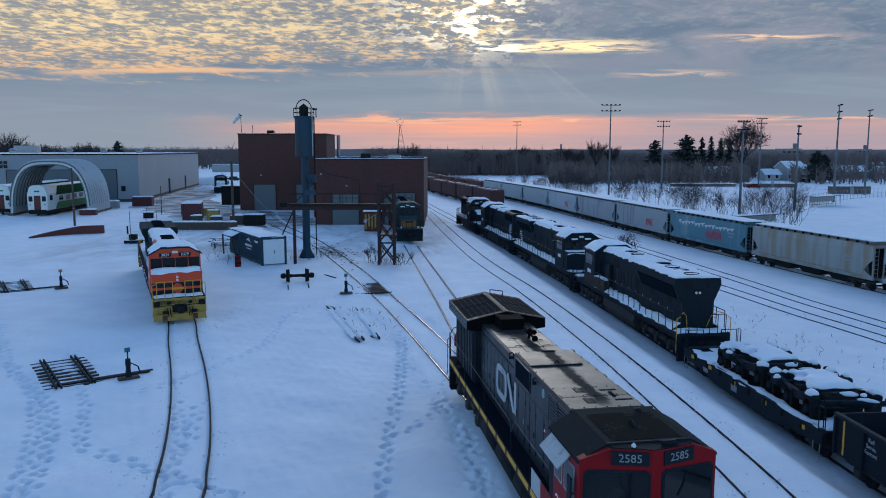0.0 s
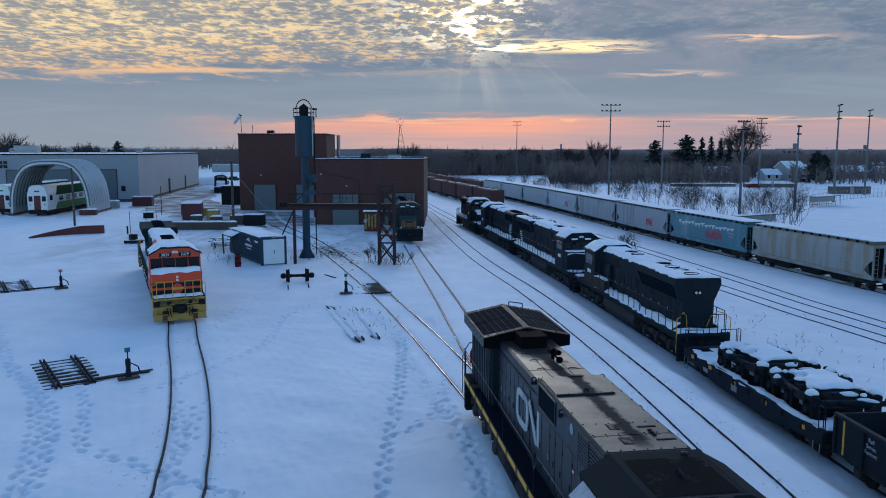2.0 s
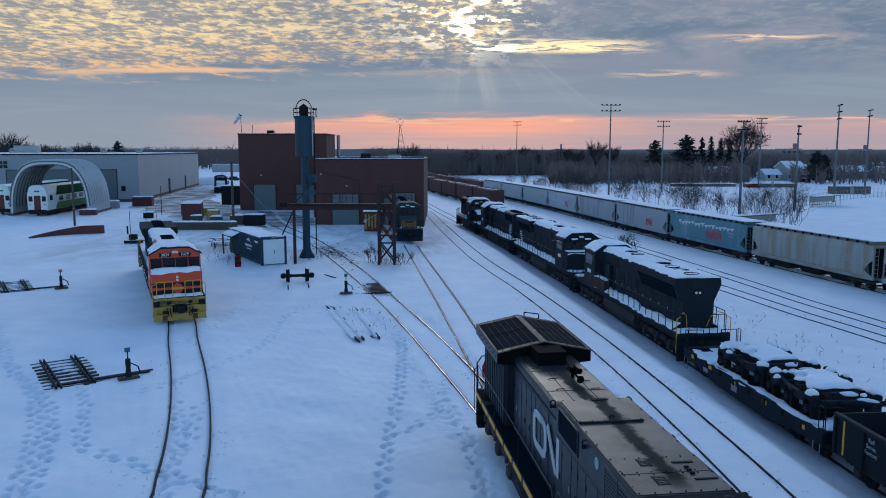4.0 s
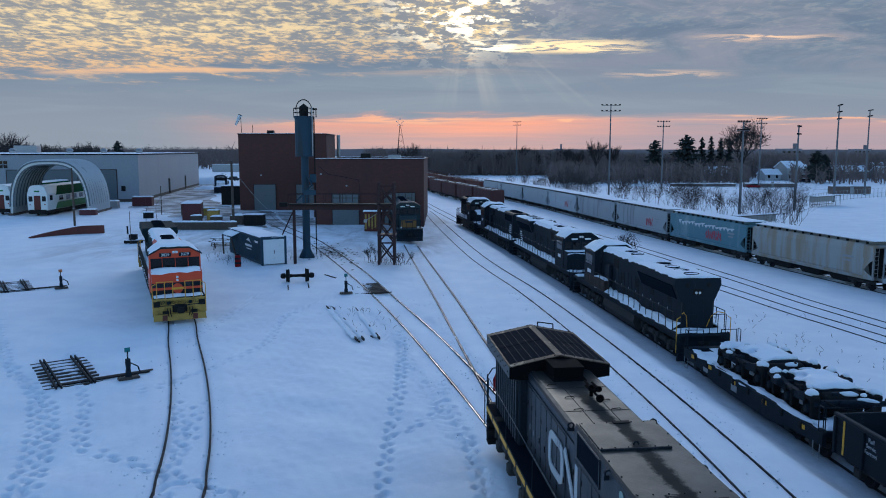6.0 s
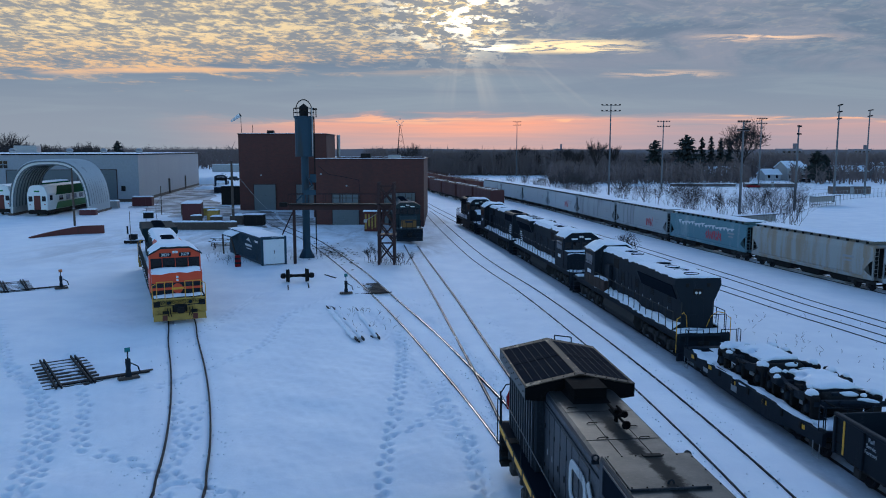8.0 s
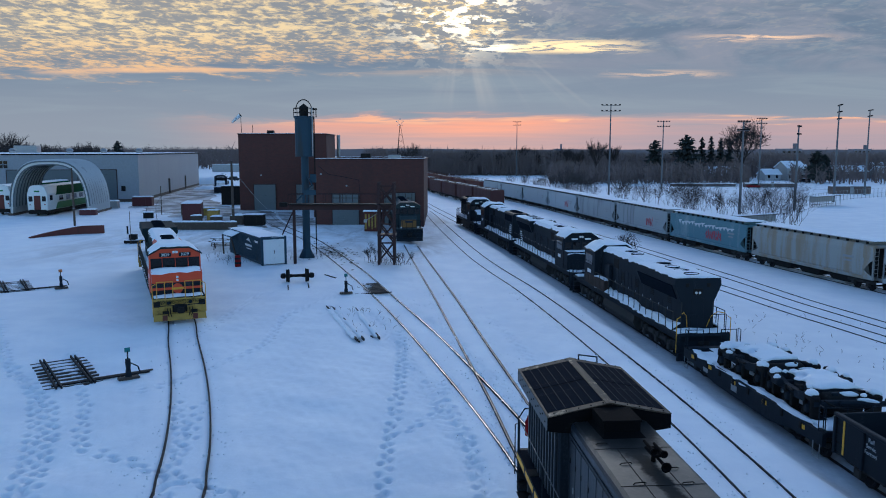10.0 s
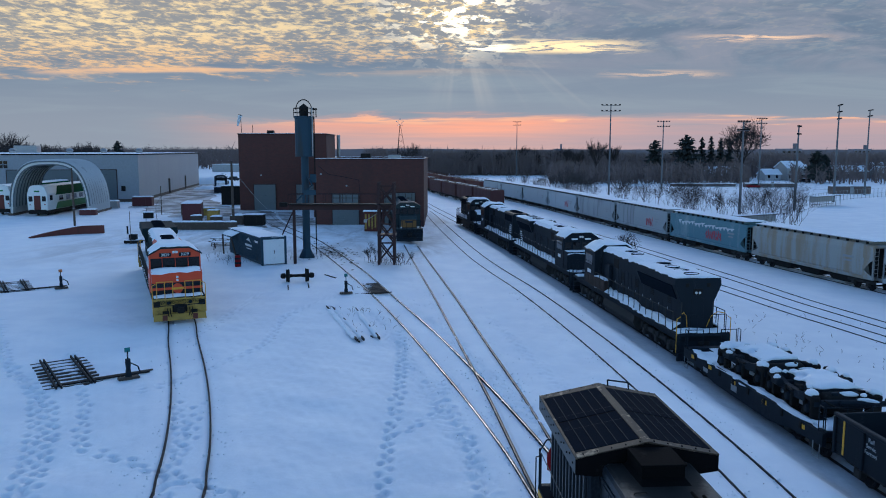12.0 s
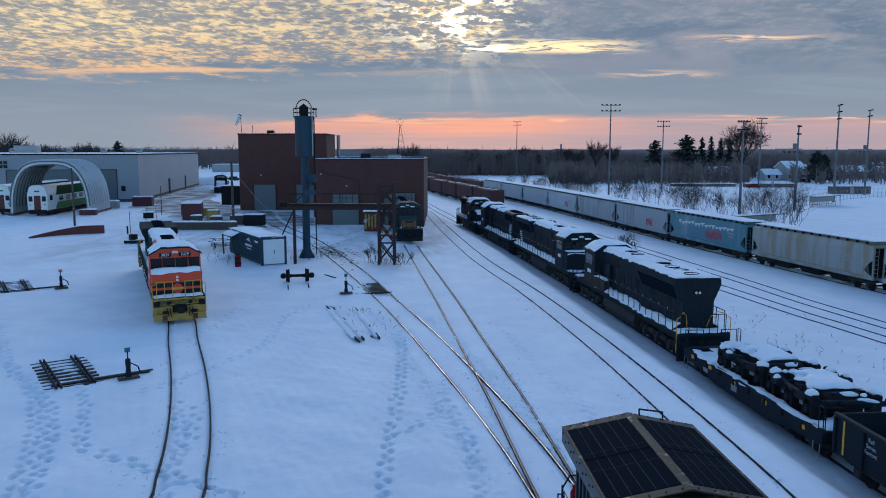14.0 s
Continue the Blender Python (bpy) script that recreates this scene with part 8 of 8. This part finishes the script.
def conifer(x, y, h, w, seed, label, ragged=0.3):
    rng = random.Random(seed)
    e = thing("conifer", pose(x, y, land(x, y)), label, "tree", "conifers behind the field")
    t = Shape()
    twig(t, Vector((0, 0, -0.3)), Vector((0, 0, h * 0.97)), h * 0.018, 0.03)
    part("trunk", t, BARK, e)
    s = Shape()
    z = h * 0.12
    while z < h * 0.99:
        f = 1 - (z / h) ** 1.2
        reach = w * (0.25 + 0.75 * f) * (1 - ragged + 2 * ragged * rng.random()) if f > 0.06 else w * 0.12
        a = rng.uniform(0, 6.3)
        d = Vector((math.cos(a), math.sin(a), rng.uniform(-0.25, 0.25)))
        o = Vector((0, 0, z))
        for k in range(9):
            p = o + d * reach * (0.15 + 0.85 * k / 8)
            sz = reach * 0.26 * (1.15 - k / 10) + 0.25
            u = Vector((rng.gauss(0, 1), rng.gauss(0, 1), rng.gauss(0, 0.5))).normalized() * sz
            v = Vector((rng.gauss(0, 1), rng.gauss(0, 1), rng.gauss(0, 0.5))).normalized() * sz
            s.add([p - u, p + v * 0.8, p + u, p - v * 0.5], [(0, 1, 2), (0, 2, 3)])
        z += h * rng.uniform(0.003, 0.008)
    part("crown", s, NEEDLE, e)


MAST = surface("weathered_mast", (0.13, 0.135, 0.145), (0.09, 0.09, 0.095), 0.45, 0.8, 0.6, 0.3, 0.1)


def flood_mast(x, y, top, rows, half, rz, label):
    z = land(x, y)
    h = top - z
    e = thing("floodlight_mast", pose(x, y, z, 0, 0, rz), label, "floodlight mast", "floodlight masts")
    part("shaft", Shape().rod((0, 0, -0.3), (0, 0, h), 0.30, 10, 0.14), MAST, e)
    for r in range(rows):
        zz = h - 0.15 - 1.6 * r
        bar = part("crossarm", Shape().box(-half, half, -0.06, 0.06, zz - 0.06, zz + 0.06), MAST, e)
        for k in range(5):
            xx = (k / 2 - 1) * (half - 0.15)
            part("lamp_head", Shape().box(xx - 0.09 * half - 0.03, xx + 0.09 * half + 0.03, -0.4, 0.1, zz + 0.05, zz + 0.32, 0.06), UNDER, bar)


for x, y, top, rows, half, rz in ((46.96, 216.6, 23.3, 2, 2.6, 0), (36.1, 376.6, 24.6, 2, 1.8, 0), (71.0, 248.7, 20.0, 2, 2.0, 0), (58.0, 149.0, 16.2, 2, 1.3, 10), (105.7, 256.3, 21.2, 2, 1.8, 10), (73.3, 159.0, 15.6, 2, 1.3, 55), (94.9, 185.4, 21.4, 3, 2.2, 72), (119.5, 216.6, 21.8, 2, 2.0, 75)):
    flood_mast(x, y, top, rows, half, rz, "tall weathered grey floodlight mast in a snowy field")

# bushes along the grain track
rng = random.Random(11)
for k in range(46):
    u = k / 45
    y = 128 + 115 * u + rng.uniform(-6, 6)
    x = line_at(TRACK_GRAIN, y) + 12 + rng.uniform(0, 15) + 6 * (1 - u)
    bush(x, y, rng.uniform(6.0, 9.5), k)
for x, y, h in ((54, 117, 7.5), (57.5, 124, 8.5), (50, 113, 6.5), (47, 120, 8.0), (62, 133, 9.0), (43, 128, 9.0), (45, 138, 9.5), (49, 132, 9.0)):
    bush(x, y, h, int(x * 7))
for x, y, h in ((-6.5, 69.6, 2.2), (-4.1, 69.2, 1.6), (21.5, 88, 3.2), (20.8, 84, 2.6), (22.4, 92, 3.0), (12.5, 120, 2.2)):
    bush(x, y, h, int(x * 9), "bare bushes between the tracks")

# single trees on the skyline
bare_tree(66, 330, 19, 3, "tall leafless tree on the skyline", 0.5)
bare_tree(58, 332, 14, 4, "slender leafless tree on the skyline", 0.4)
bare_tree(73.5, 333, 16, 5, "slender leafless tree on the skyline", 0.35)
bare_tree(117, 300, 25.5, 6, "broad leafless tree crown above the houses", 0.74, 4, 5, 0.018)
bare_tree(-13, 300, 16.5, 8, "leafless tree behind the engine shed", 0.5)
for k, (x, y, h) in enumerate(((-168, 300, 19), (-174, 306, 17), (-163, 300, 16), (-157, 302, 15.5), (-150, 330, 15), (-143, 310, 14.5), (-148, 312, 15), (-137, 310, 14))):
    bare_tree(x, y, h, 40 + k, "leafless tree beyond the grey hall", 0.5)
conifer(91, 330, 17.0, 5.2, 1, "dark spreading pine behind the field", 0.5)
conifer(104.5, 330, 19.2, 8.5, 2, "broad dark pine behind the field", 0.45)
conifer(116.0, 345, 18.5, 3.0, 3, "slim dark spruce among houses", 0.25)
conifer(120.2, 345, 19.0, 3.0, 4, "slim dark spruce among houses", 0.25)
conifer(124.5, 345, 18.0, 3.2, 5, "slim dark spruce among houses", 0.25)
conifer(128.5, 345, 17.2, 3.2, 6, "slim dark spruce among houses", 0.25)
conifer(146, 300, 12.5, 5.0, 7, "dark spruce beside the houses", 0.25)
conifer(151, 304, 11.0, 4.0, 8, "dark spruce beside the houses", 0.25)
conifer(-110, 260, 13.5, 3.5, 9, "dark pine beyond the grey hall", 0.4)


def woods(name, n, seed, place, hmin, hmax, label, clump=12):
    """Many far leafless trees as one body: thin stems, fans of fine twigs and low scrub."""
    rng = random.Random(seed)
    s = Shape()
    for _ in range(n):
        x, y = place(rng)
        h = rng.uniform(hmin, hmax)
        z = land(x, y) - 0.3
        o = Vector((x, y, z))
        w = 0.05 + 0.00035 * y
        twig(s, o, o + Vector((rng.uniform(-0.6, 0.6), 0, h * 0.95)), w * 1.3, w * 0.3)
        for k in range(clump):
            b = o + Vector((0, 0, h * rng.uniform(0.02, 0.75)))
            a = rng.uniform(0, 6.3)
            l = h * rng.uniform(0.12, 0.30)
            q = b + Vector((math.cos(a) * l * 0.9, math.sin(a) * l * 0.9, l * 0.9))
            s.add([b - Vector((w, 0, 0)), b + Vector((w, 0, 0)), q], [(0, 1, 2)])
            for j in range(2):
                v = Vector((rng.gauss(0, 1), rng.gauss(0, 1), rng.gauss(0.5, 0.8))) * l * 0.38
                m = b + (q - b) * rng.uniform(0.35, 1)
                s.add([m - Vector((w * 0.8, 0, 0)), m + Vector((w * 0.8, 0, 0.1)), m + v], [(0, 1, 2)])
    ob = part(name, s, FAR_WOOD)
    tagged(ob, label, "woods", kind="stuff")


woods("far_woods", 3000, 21, lambda r: (lambda y: ((-0.10 + 0.33 * r.random()) * y, y))(385 + 190 * r.random() ** 1.6), 10, 14.0, "dense leafless winter woods on the horizon")
woods("town_trees", 2400, 22, lambda r: (lambda y: ((0.17 + 0.48 * r.random()) * y, y))(345 + 300 * r.random() ** 1.5), 7.5, 13.2, "leafless trees between distant houses")
def near_town(r):
    while True:
        y = 283 + 75 * r.random()
        k = 0.14 + 0.52 * r.random()
        if not 0.40 < k < 0.455 and (k < 0.46 or r.random() < 0.35):
            return k * y, y


woods("garden_trees", 1400, 24, near_town, 4.5, 9.5, "leafless garden trees and hedges along the field", 11)
woods("west_woods", 1900, 23, lambda r: (lambda y: ((-0.78 + 0.60 * r.random()) * y, y))(420 + 180 * r.random()), 9.5, 14.0, "dense leafless woods behind the grey hall")


def hills():
    s = Shape()
    for (r, h0, h1, sd) in ((1500, 9, 13, 1.0), (2600, 12, 18, 5.0)):
        pts, faces = [], []
        n = 160
        for i in range(n + 1):
            a = radians(-48 + 96 * i / n)
            h = h0 + (h1 - h0) * (0.5 + 0.8 * noise.noise((i * 0.06, sd, 0))) + 1.6 * noise.noise((i * 0.9, sd, 3))
            pts += [(r * math.sin(a), r * math.cos(a), -3), (r * math.sin(a), r * math.cos(a), h), ((r + 300) * math.sin(a), (r + 300) * math.cos(a), h * 0.8)]
        for i in range(n):
            faces += [(3 * i, 3 * i + 3, 3 * i + 4, 3 * i + 1), (3 * i + 1, 3 * i + 4, 3 * i + 5, 3 * i + 2)]
        s.add(pts, faces)
    # pale hill colour with the distance haze painted in
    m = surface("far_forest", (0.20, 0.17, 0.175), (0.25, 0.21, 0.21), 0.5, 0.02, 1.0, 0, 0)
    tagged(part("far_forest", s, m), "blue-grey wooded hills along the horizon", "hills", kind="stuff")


hills()


def house(x, y, w, d, h, rz, wall, label):
    e = thing("house", pose(x, y, land(x, y), 0, 0, rz), label, "house", "houses beyond the field")
    part("wall", Shape().box(-w / 2, w / 2, -d / 2, d / 2, -0.3, h), wall, e)
    part("gable", Shape().prism([(-d / 2, h), (0, h + d * 0.32), (d / 2, h)], 0, -w / 2, w / 2), wall, e)
    for sy in (-1, 1):
        t = 0.25
        part("roof", Shape().add([(-w / 2 - 0.4, sy * (d / 2 + 0.5), h - 0.15), (w / 2 + 0.4, sy * (d / 2 + 0.5), h - 0.15), (w / 2 + 0.4, 0, h + d * 0.32 + 0.1), (-w / 2 - 0.4, 0, h + d * 0.32 + 0.1), (-w / 2 - 0.4, sy * (d / 2 + 0.5), h + t - 0.1), (w / 2 + 0.4, sy * (d / 2 + 0.5), h + t - 0.1), (w / 2 + 0.4, 0, h + d * 0.32 + t + 0.15), (-w / 2 - 0.4, 0, h + d * 0.32 + t + 0.15)], [(0, 1, 2, 3), (4, 7, 6, 5), (0, 4, 5, 1), (1, 5, 6, 2), (0, 3, 7, 4), (2, 6, 7, 3)]), SNOW, e, "snow-covered roof slope")
    for k in range(max(2, int(w / 3))):
        xx = -w / 2 + (k + 0.5) * w / max(2, int(w / 3))
        win = part("window", Shape().box(xx - 0.55, xx + 0.55, -d / 2 - 0.06, -d / 2, 1.0, 2.3), GLASS, e)
        part("window_frame", Shape().box(xx - 0.65, xx + 0.65, -d / 2 - 0.04, -d / 2 - 0.01, 0.9, 2.4), WHITE, win)
    part("chimney", Shape().box(w * 0.2, w * 0.2 + 0.7, -0.4, 0.4, h, h + d * 0.32 + 0.9), HOUSE_DARK, e)


for x, y, w, d, h, rz, c in ((147, 325, 9, 8, 5.2, 15, 0), (137, 322, 7, 6, 2.6, 8, 0), (112, 318, 7, 6, 2.6, -5, 1), (166, 400, 11, 8, 3.0, 20, 0), (196, 390, 20, 9, 3.2, 5, 0), (214, 362, 26, 10, 3.4, 0, 1), (176, 350, 10, 8, 3.0, 10, 1), (60, 420, 10, 8, 3.0, 5, 1), (84, 380, 12, 8, 3.0, -5, 0), (72, 400, 9, 7, 2.8, 0, 1), (120, 330, 13, 8, 2.8, 4, 1), (136, 360, 12, 8, 4.2, 12, 0), (230, 430, 14, 9, 3.0, 0, 0), (186, 470, 12, 9, 3.4, 8, 0), (152, 450, 12, 9, 3.4, -8, 0), (206, 330, 9, 7, 3.0, 14, 1), (50, 400, 10, 8, 2.8, 6, 0), (184, 345, 10, 7, 3.2, -4, 1), (154, 334, 8, 7, 4.0, 14, 0), (198, 342, 11, 7, 2.9, 3, 0)):
    house(x, y, w, d, h, rz, (HOUSE_WALL, HOUSE_DARK)[c], "%s house under a thick snowy roof" % ("pale-sided" if c == 0 else "dark brown"))


# wall grey lightened to stand for haze over the distant blocks
FAR_BLOCK = surface("hazy_far_block", (0.21, 0.19, 0.20), (0.17, 0.155, 0.165), 0.5, 0.1, 0.9)


def office_block(x, y, w, h, label):
    e = thing("apartment_building", pose(x, y, -2), label, "apartment building", "far blocks on the skyline")
    part("wall", Shape().box(-w / 2, w / 2, -8, 8, 0, h), FAR_BLOCK, e)
    part("roof_house", Shape().box(w * 0.28, w * 0.4, -4, 4, h, h + 6), FAR_BLOCK, e)
    for r in range(int(h / 4)):
        for k in range(int(w / 6)):
            part("window", Shape().box(-w / 2 + 2 + 6 * k, -w / 2 + 5 + 6 * k, -8.1, -8, 2 + 4 * r, 4 + 4 * r), GLASS, e)


office_block(404, 900, 24, 15, "dark apartment block far on the skyline")
office_block(612, 1130, 26, 15, "dark apartment block far on the skyline")
office_block(150, 1000, 10, 15, "small dark tower far on the skyline")


def fence(pts, h, step, label):
    e = thing("wire_fence", pose(0, 0, 0), label, "fence", "fences of the sports ground")
    for (ax, ay), (bx, by) in zip(pts, pts[1:]):
        n = max(1, int(math.hypot(bx - ax, by - ay) / step))
        post = Shape().rod((0, 0, -0.3), (0, 0, h), 0.05, 5).mesh("post")
        for k in range(n + 1):
            x, y = ax + (bx - ax) * k / n, ay + (by - ay) * k / n
            part("post", post, STEEL, e, m=pose(x, y, land(x, y)))
        for z in (h, h * 0.5, 0.15):
            part("wire_rail", Shape().rod((ax, ay, land(ax, ay) + z), (bx, by, land(bx, by) + z), 0.03, 4), STEEL, e)


fence([(82, 172), (94, 186), (108, 199), (126, 212), (160, 217)], 2.4, 2.2, "tall grey wire fence across the snowy field")
fence([(24, 318), (60, 290), (99, 260), (126, 240)], 1.2, 4.0, "long low fence at the field's far edge")
fence([(30, 250), (60, 225), (85, 215)], 1.1, 4.0, "low fence behind the bushes")


def dugout(x, y, rz, L, label):
    e = thing("dugout", pose(x, y, land(x, y), 0, 0, rz), label, "shelter", "dugouts on the field")
    part("roof", Shape().box(-L / 2, L / 2, -0.9, 0.9, 2.2, 2.32, 0.02), WOOD, e)
    part("back_screen", Shape().box(-L / 2, L / 2, 0.8, 0.85, 0.9, 2.2), STEEL, e)
    for k in range(6):
        for sy in (-0.8, 0.8):
            part("post", Shape().rod((-L / 2 + 0.1 + k * (L - 0.2) / 5, sy, -0.2), (-L / 2 + 0.1 + k * (L - 0.2) / 5, sy, 2.2), 0.06, 6), STEEL, e)
    part("bench", Shape().box(-L / 2 + 0.3, L / 2 - 0.3, 0.3, 0.7, 0.4, 0.46), WOOD, e)
    part("snow_on_roof", snow_cap(-L / 2, L / 2, -0.85, 0.85, 2.32, 0.14, 0.35, x), SNOW, e)


dugout(86.5, 172.5, 38, 11, "open timber dugout with snow on its roof")
dugout(50.3, 121.5, 30, 11, "open timber dugout with snow on its roof")


def low_shed(x, y, w, d, h, label):
    e = thing("field_house", pose(x, y, land(x, y)), label, "shed")
    part("wall", Shape().box(-w / 2, w / 2, -d / 2, d / 2, -0.2, h), HOUSE_DARK, e)
    part("door", Shape().box(-0.5, 0.5, -d / 2 - 0.05, -d / 2, 0, 2.0), STEEL, e)
    part("snow_on_roof", snow_cap(-w / 2 - 0.3, w / 2 + 0.3, -d / 2 - 0.3, d / 2 + 0.3, h, 0.3, 1.0, x), SNOW, e)


low_shed(112, 262, 17, 4, 1.3, "long low bleachers under snow")
low_shed(91, 268, 22, 3, 1.0, "long low boards under snow")
low_shed(118, 222, 11, 3, 2.2, "dark field house with a snowy roof")
parked_car(104, 256, 60, RED, "dark red car beside the field")
parked_car(142, 300, 20, BLACK, "dark car on the snowy street")


def weeds():
    """Dry stalks poking through the snow."""
    rng = random.Random(5)
    s = Shape()
    spots = [(-5.4, 69.6, 0.8, 50), (-12.6, 72.0, 0.9, 45), (-18.8, 69.5, 1.0, 25), (-5.8, 47.8, 1.0, 20), (23.5, 52, 5.0, 60), (21.5, 45, 4.0, 40), (-4.6, 44, 0.8, 10), (-21.5, 73, 1.4, 25), (-3.5, 69.9, 0.5, 20)]
    for x, y, r, n in spots:
        for _ in range(n):
            p = Vector((x + rng.gauss(0, r), y + rng.gauss(0, r), 0))
            p.z = land(p.x, p.y) - 0.02
            h = rng.uniform(0.15, 0.75) if y > 60 else rng.uniform(0.08, 0.35)
            q = p + Vector((rng.gauss(0, 0.12), rng.gauss(0, 0.12), h))
            twig(s, p, q, 0.012, 0.006)
            twig(s, p + (q - p) * 0.6, q + Vector((rng.gauss(0, 0.12), rng.gauss(0, 0.12), 0.05)), 0.009, 0.005)
    tagged(part("dry_weeds", s, TWIG), "dry brown weed stalks in the snow", "weeds", kind="stuff")


weeds()


def skyline_trees():
    rng = random.Random(77)
    for k in range(12):
        y = rng.uniform(385, 400)
        x = y * rng.uniform(0.02, 0.19)
        bare_tree(x, y, rng.uniform(13, 16.5), 200 + k, "leafless tree standing out of the woods", 0.45, 4, 4, 0.018, group="trees at the edge of the woods")


skyline_trees()


def clods():
    """Snow lumps and dirt thrown beside the used tracks."""
    rng = random.Random(9)
    for name, mat, n, big, label in (("snow_clods", SNOW, 2600, 0.06, "small snow lumps thrown beside the rails"), ("dirt_specks", UNDER, 260, 0.025, "dark dirt specks on the snow beside rails")):
        s = Shape()
        for _ in range(n):
            pts = rng.choice((TRACK_MAIN, TRACK_MAIN, TRACK_SIDE, TRACK_LEFT, TRACK_MID))
            y = 19 + 45 * rng.random() ** 1.4
            x = line_at(pts, y) + rng.choice((-1, 1)) * rng.gauss(1.25, 0.42)
            r = big * rng.uniform(0.35, 1.0)
            z = land(x, y) + 0.2 * r
            p = [Vector((x + r * rng.uniform(0.7, 1.2) * math.cos(a), y + r * rng.uniform(0.7, 1.2) * math.sin(a), z + r * rng.uniform(-0.3, 0.2))) for a in (0, 1.57, 3.14, 4.71)]
            s.add(p + [Vector((x, y, z + r * 0.8)), Vector((x, y, z - r))], [(0, 1, 4), (1, 2, 4), (2, 3, 4), (3, 0, 4), (1, 0, 5), (2, 1, 5), (3, 2, 5), (0, 3, 5)])
        tagged(part(name, s, mat), label, "snow lumps" if mat is SNOW else "dirt", kind="stuff")

    s = Shape()
    for _ in range(420):
        y = rng.gauss(77, 4)
        x = line_at(TRACK_MAIN, y) + rng.gauss(0.6, 1.0)
        r = 0.03 + 0.17 * rng.random() ** 2
        z = land(x, y) + 0.012
        ring = [Vector((x + r * rng.uniform(0.5, 1.2) * math.cos(a), y + 1.6 * r * rng.uniform(0.5, 1.2) * math.sin(a), z)) for a in [k * 1.047 for k in range(6)]]
        s.add(ring + [Vector((x, y, z + 0.1 * r))], [(k, (k + 1) % 6, 6) for k in range(6)])
    tagged(part("dirt_patches", s, UNDER), "dark gritty dirt between the rails near the tower", "dirt", kind="stuff")


clods()


# ---- what moves ----
def motions():
    walk(CLOUDS, [(0, pose(*EYE)), (14, pose(*EYE, 0, 0, 0.85))])
    ride = [
        (0.0, 3.101, 23.89, -170.94), (0.5, 3.212, 23.195, -171.26), (1.0, 3.317, 22.504, -171.59), (1.5, 3.415, 21.842, -171.89),
        (2.0, 3.503, 21.224, -172.17), (2.5, 3.581, 20.657, -172.43), (3.0, 3.649, 20.14, -172.66), (3.5, 3.71, 19.667, -172.87),
        (4.0, 3.765, 19.23, -173.07), (4.5, 3.816, 18.816, -173.25), (5.0, 3.863, 18.414, -173.42), (5.5, 3.91, 18.012, -173.6),
        (6.0, 3.957, 17.598, -173.78), (6.5, 4.004, 17.164, -173.96), (7.0, 4.053, 16.702, -174.16), (7.5, 4.104, 16.207, -174.37),
        (8.0, 4.156, 15.679, -174.59), (8.5, 4.209, 15.118, -174.82), (9.0, 4.263, 14.528, -175.06), (9.5, 4.316, 13.915, -175.31),
        (10.0, 4.367, 13.287, -175.56), (10.5, 4.416, 12.653, -175.81), (11.0, 4.463, 12.021, -176.05), (11.5, 4.506, 11.401, -176.29),
        (12.0, 4.545, 10.798, -176.52), (12.5, 4.58, 10.216, -176.73), (13.0, 4.612, 9.653, -176.94), (13.5, 4.642, 9.101, -177.14),
        (14.0, 4.67, 8.542, -177.35)]
    walk(MOVER, [(t, pose(x, y, 0.02, 0, 0, rz)) for t, x, y, rz in ride])
    # wheels turn by the way gone over their radius
    gone, turned = 0.0, [(0.0, 0.0)]
    for (t0, x0, y0, r0), (t1, x1, y1, r1) in zip(ride, ride[1:]):
        step = math.hypot(x1 - x0, y1 - y0)
        turned.append((t1, turned[-1][1] + math.degrees(step / 0.5)))
    for w in MOVER_WHEELS:
        place = w.matrix_basis.translation.copy()
        walk(w, [(t, pose(*place, -a, 0, 0)) for t, a in turned])
    if SOCK:
        swing = ((0, 42), (0.5, 42), (1, 48), (2, 36), (3, 42), (4.3, 34), (5.5, 27), (6, 26), (6.5, 27), (7, 50), (7.5, 62), (8, 56), (9.2, 50), (10.5, 46), (11.5, 24), (12, 16), (13, 26), (14, 25))
        place = SOCK.matrix_basis.translation.copy()
        walk(SOCK, [(t, pose(*place, 0, a, 0)) for t, a in swing])
    if FAR_ENGINE:
        walk(FAR_ENGINE, [(t, pose(x, 383, 0.4, 0, 0, 90)) for t, x in ((0, -94.5), (3, -95.5), (5.5, -97.5), (6, -98.5), (8, -100.5), (10.3, -101.5), (11, -103), (12.5, -105), (14, -107))])


motions()
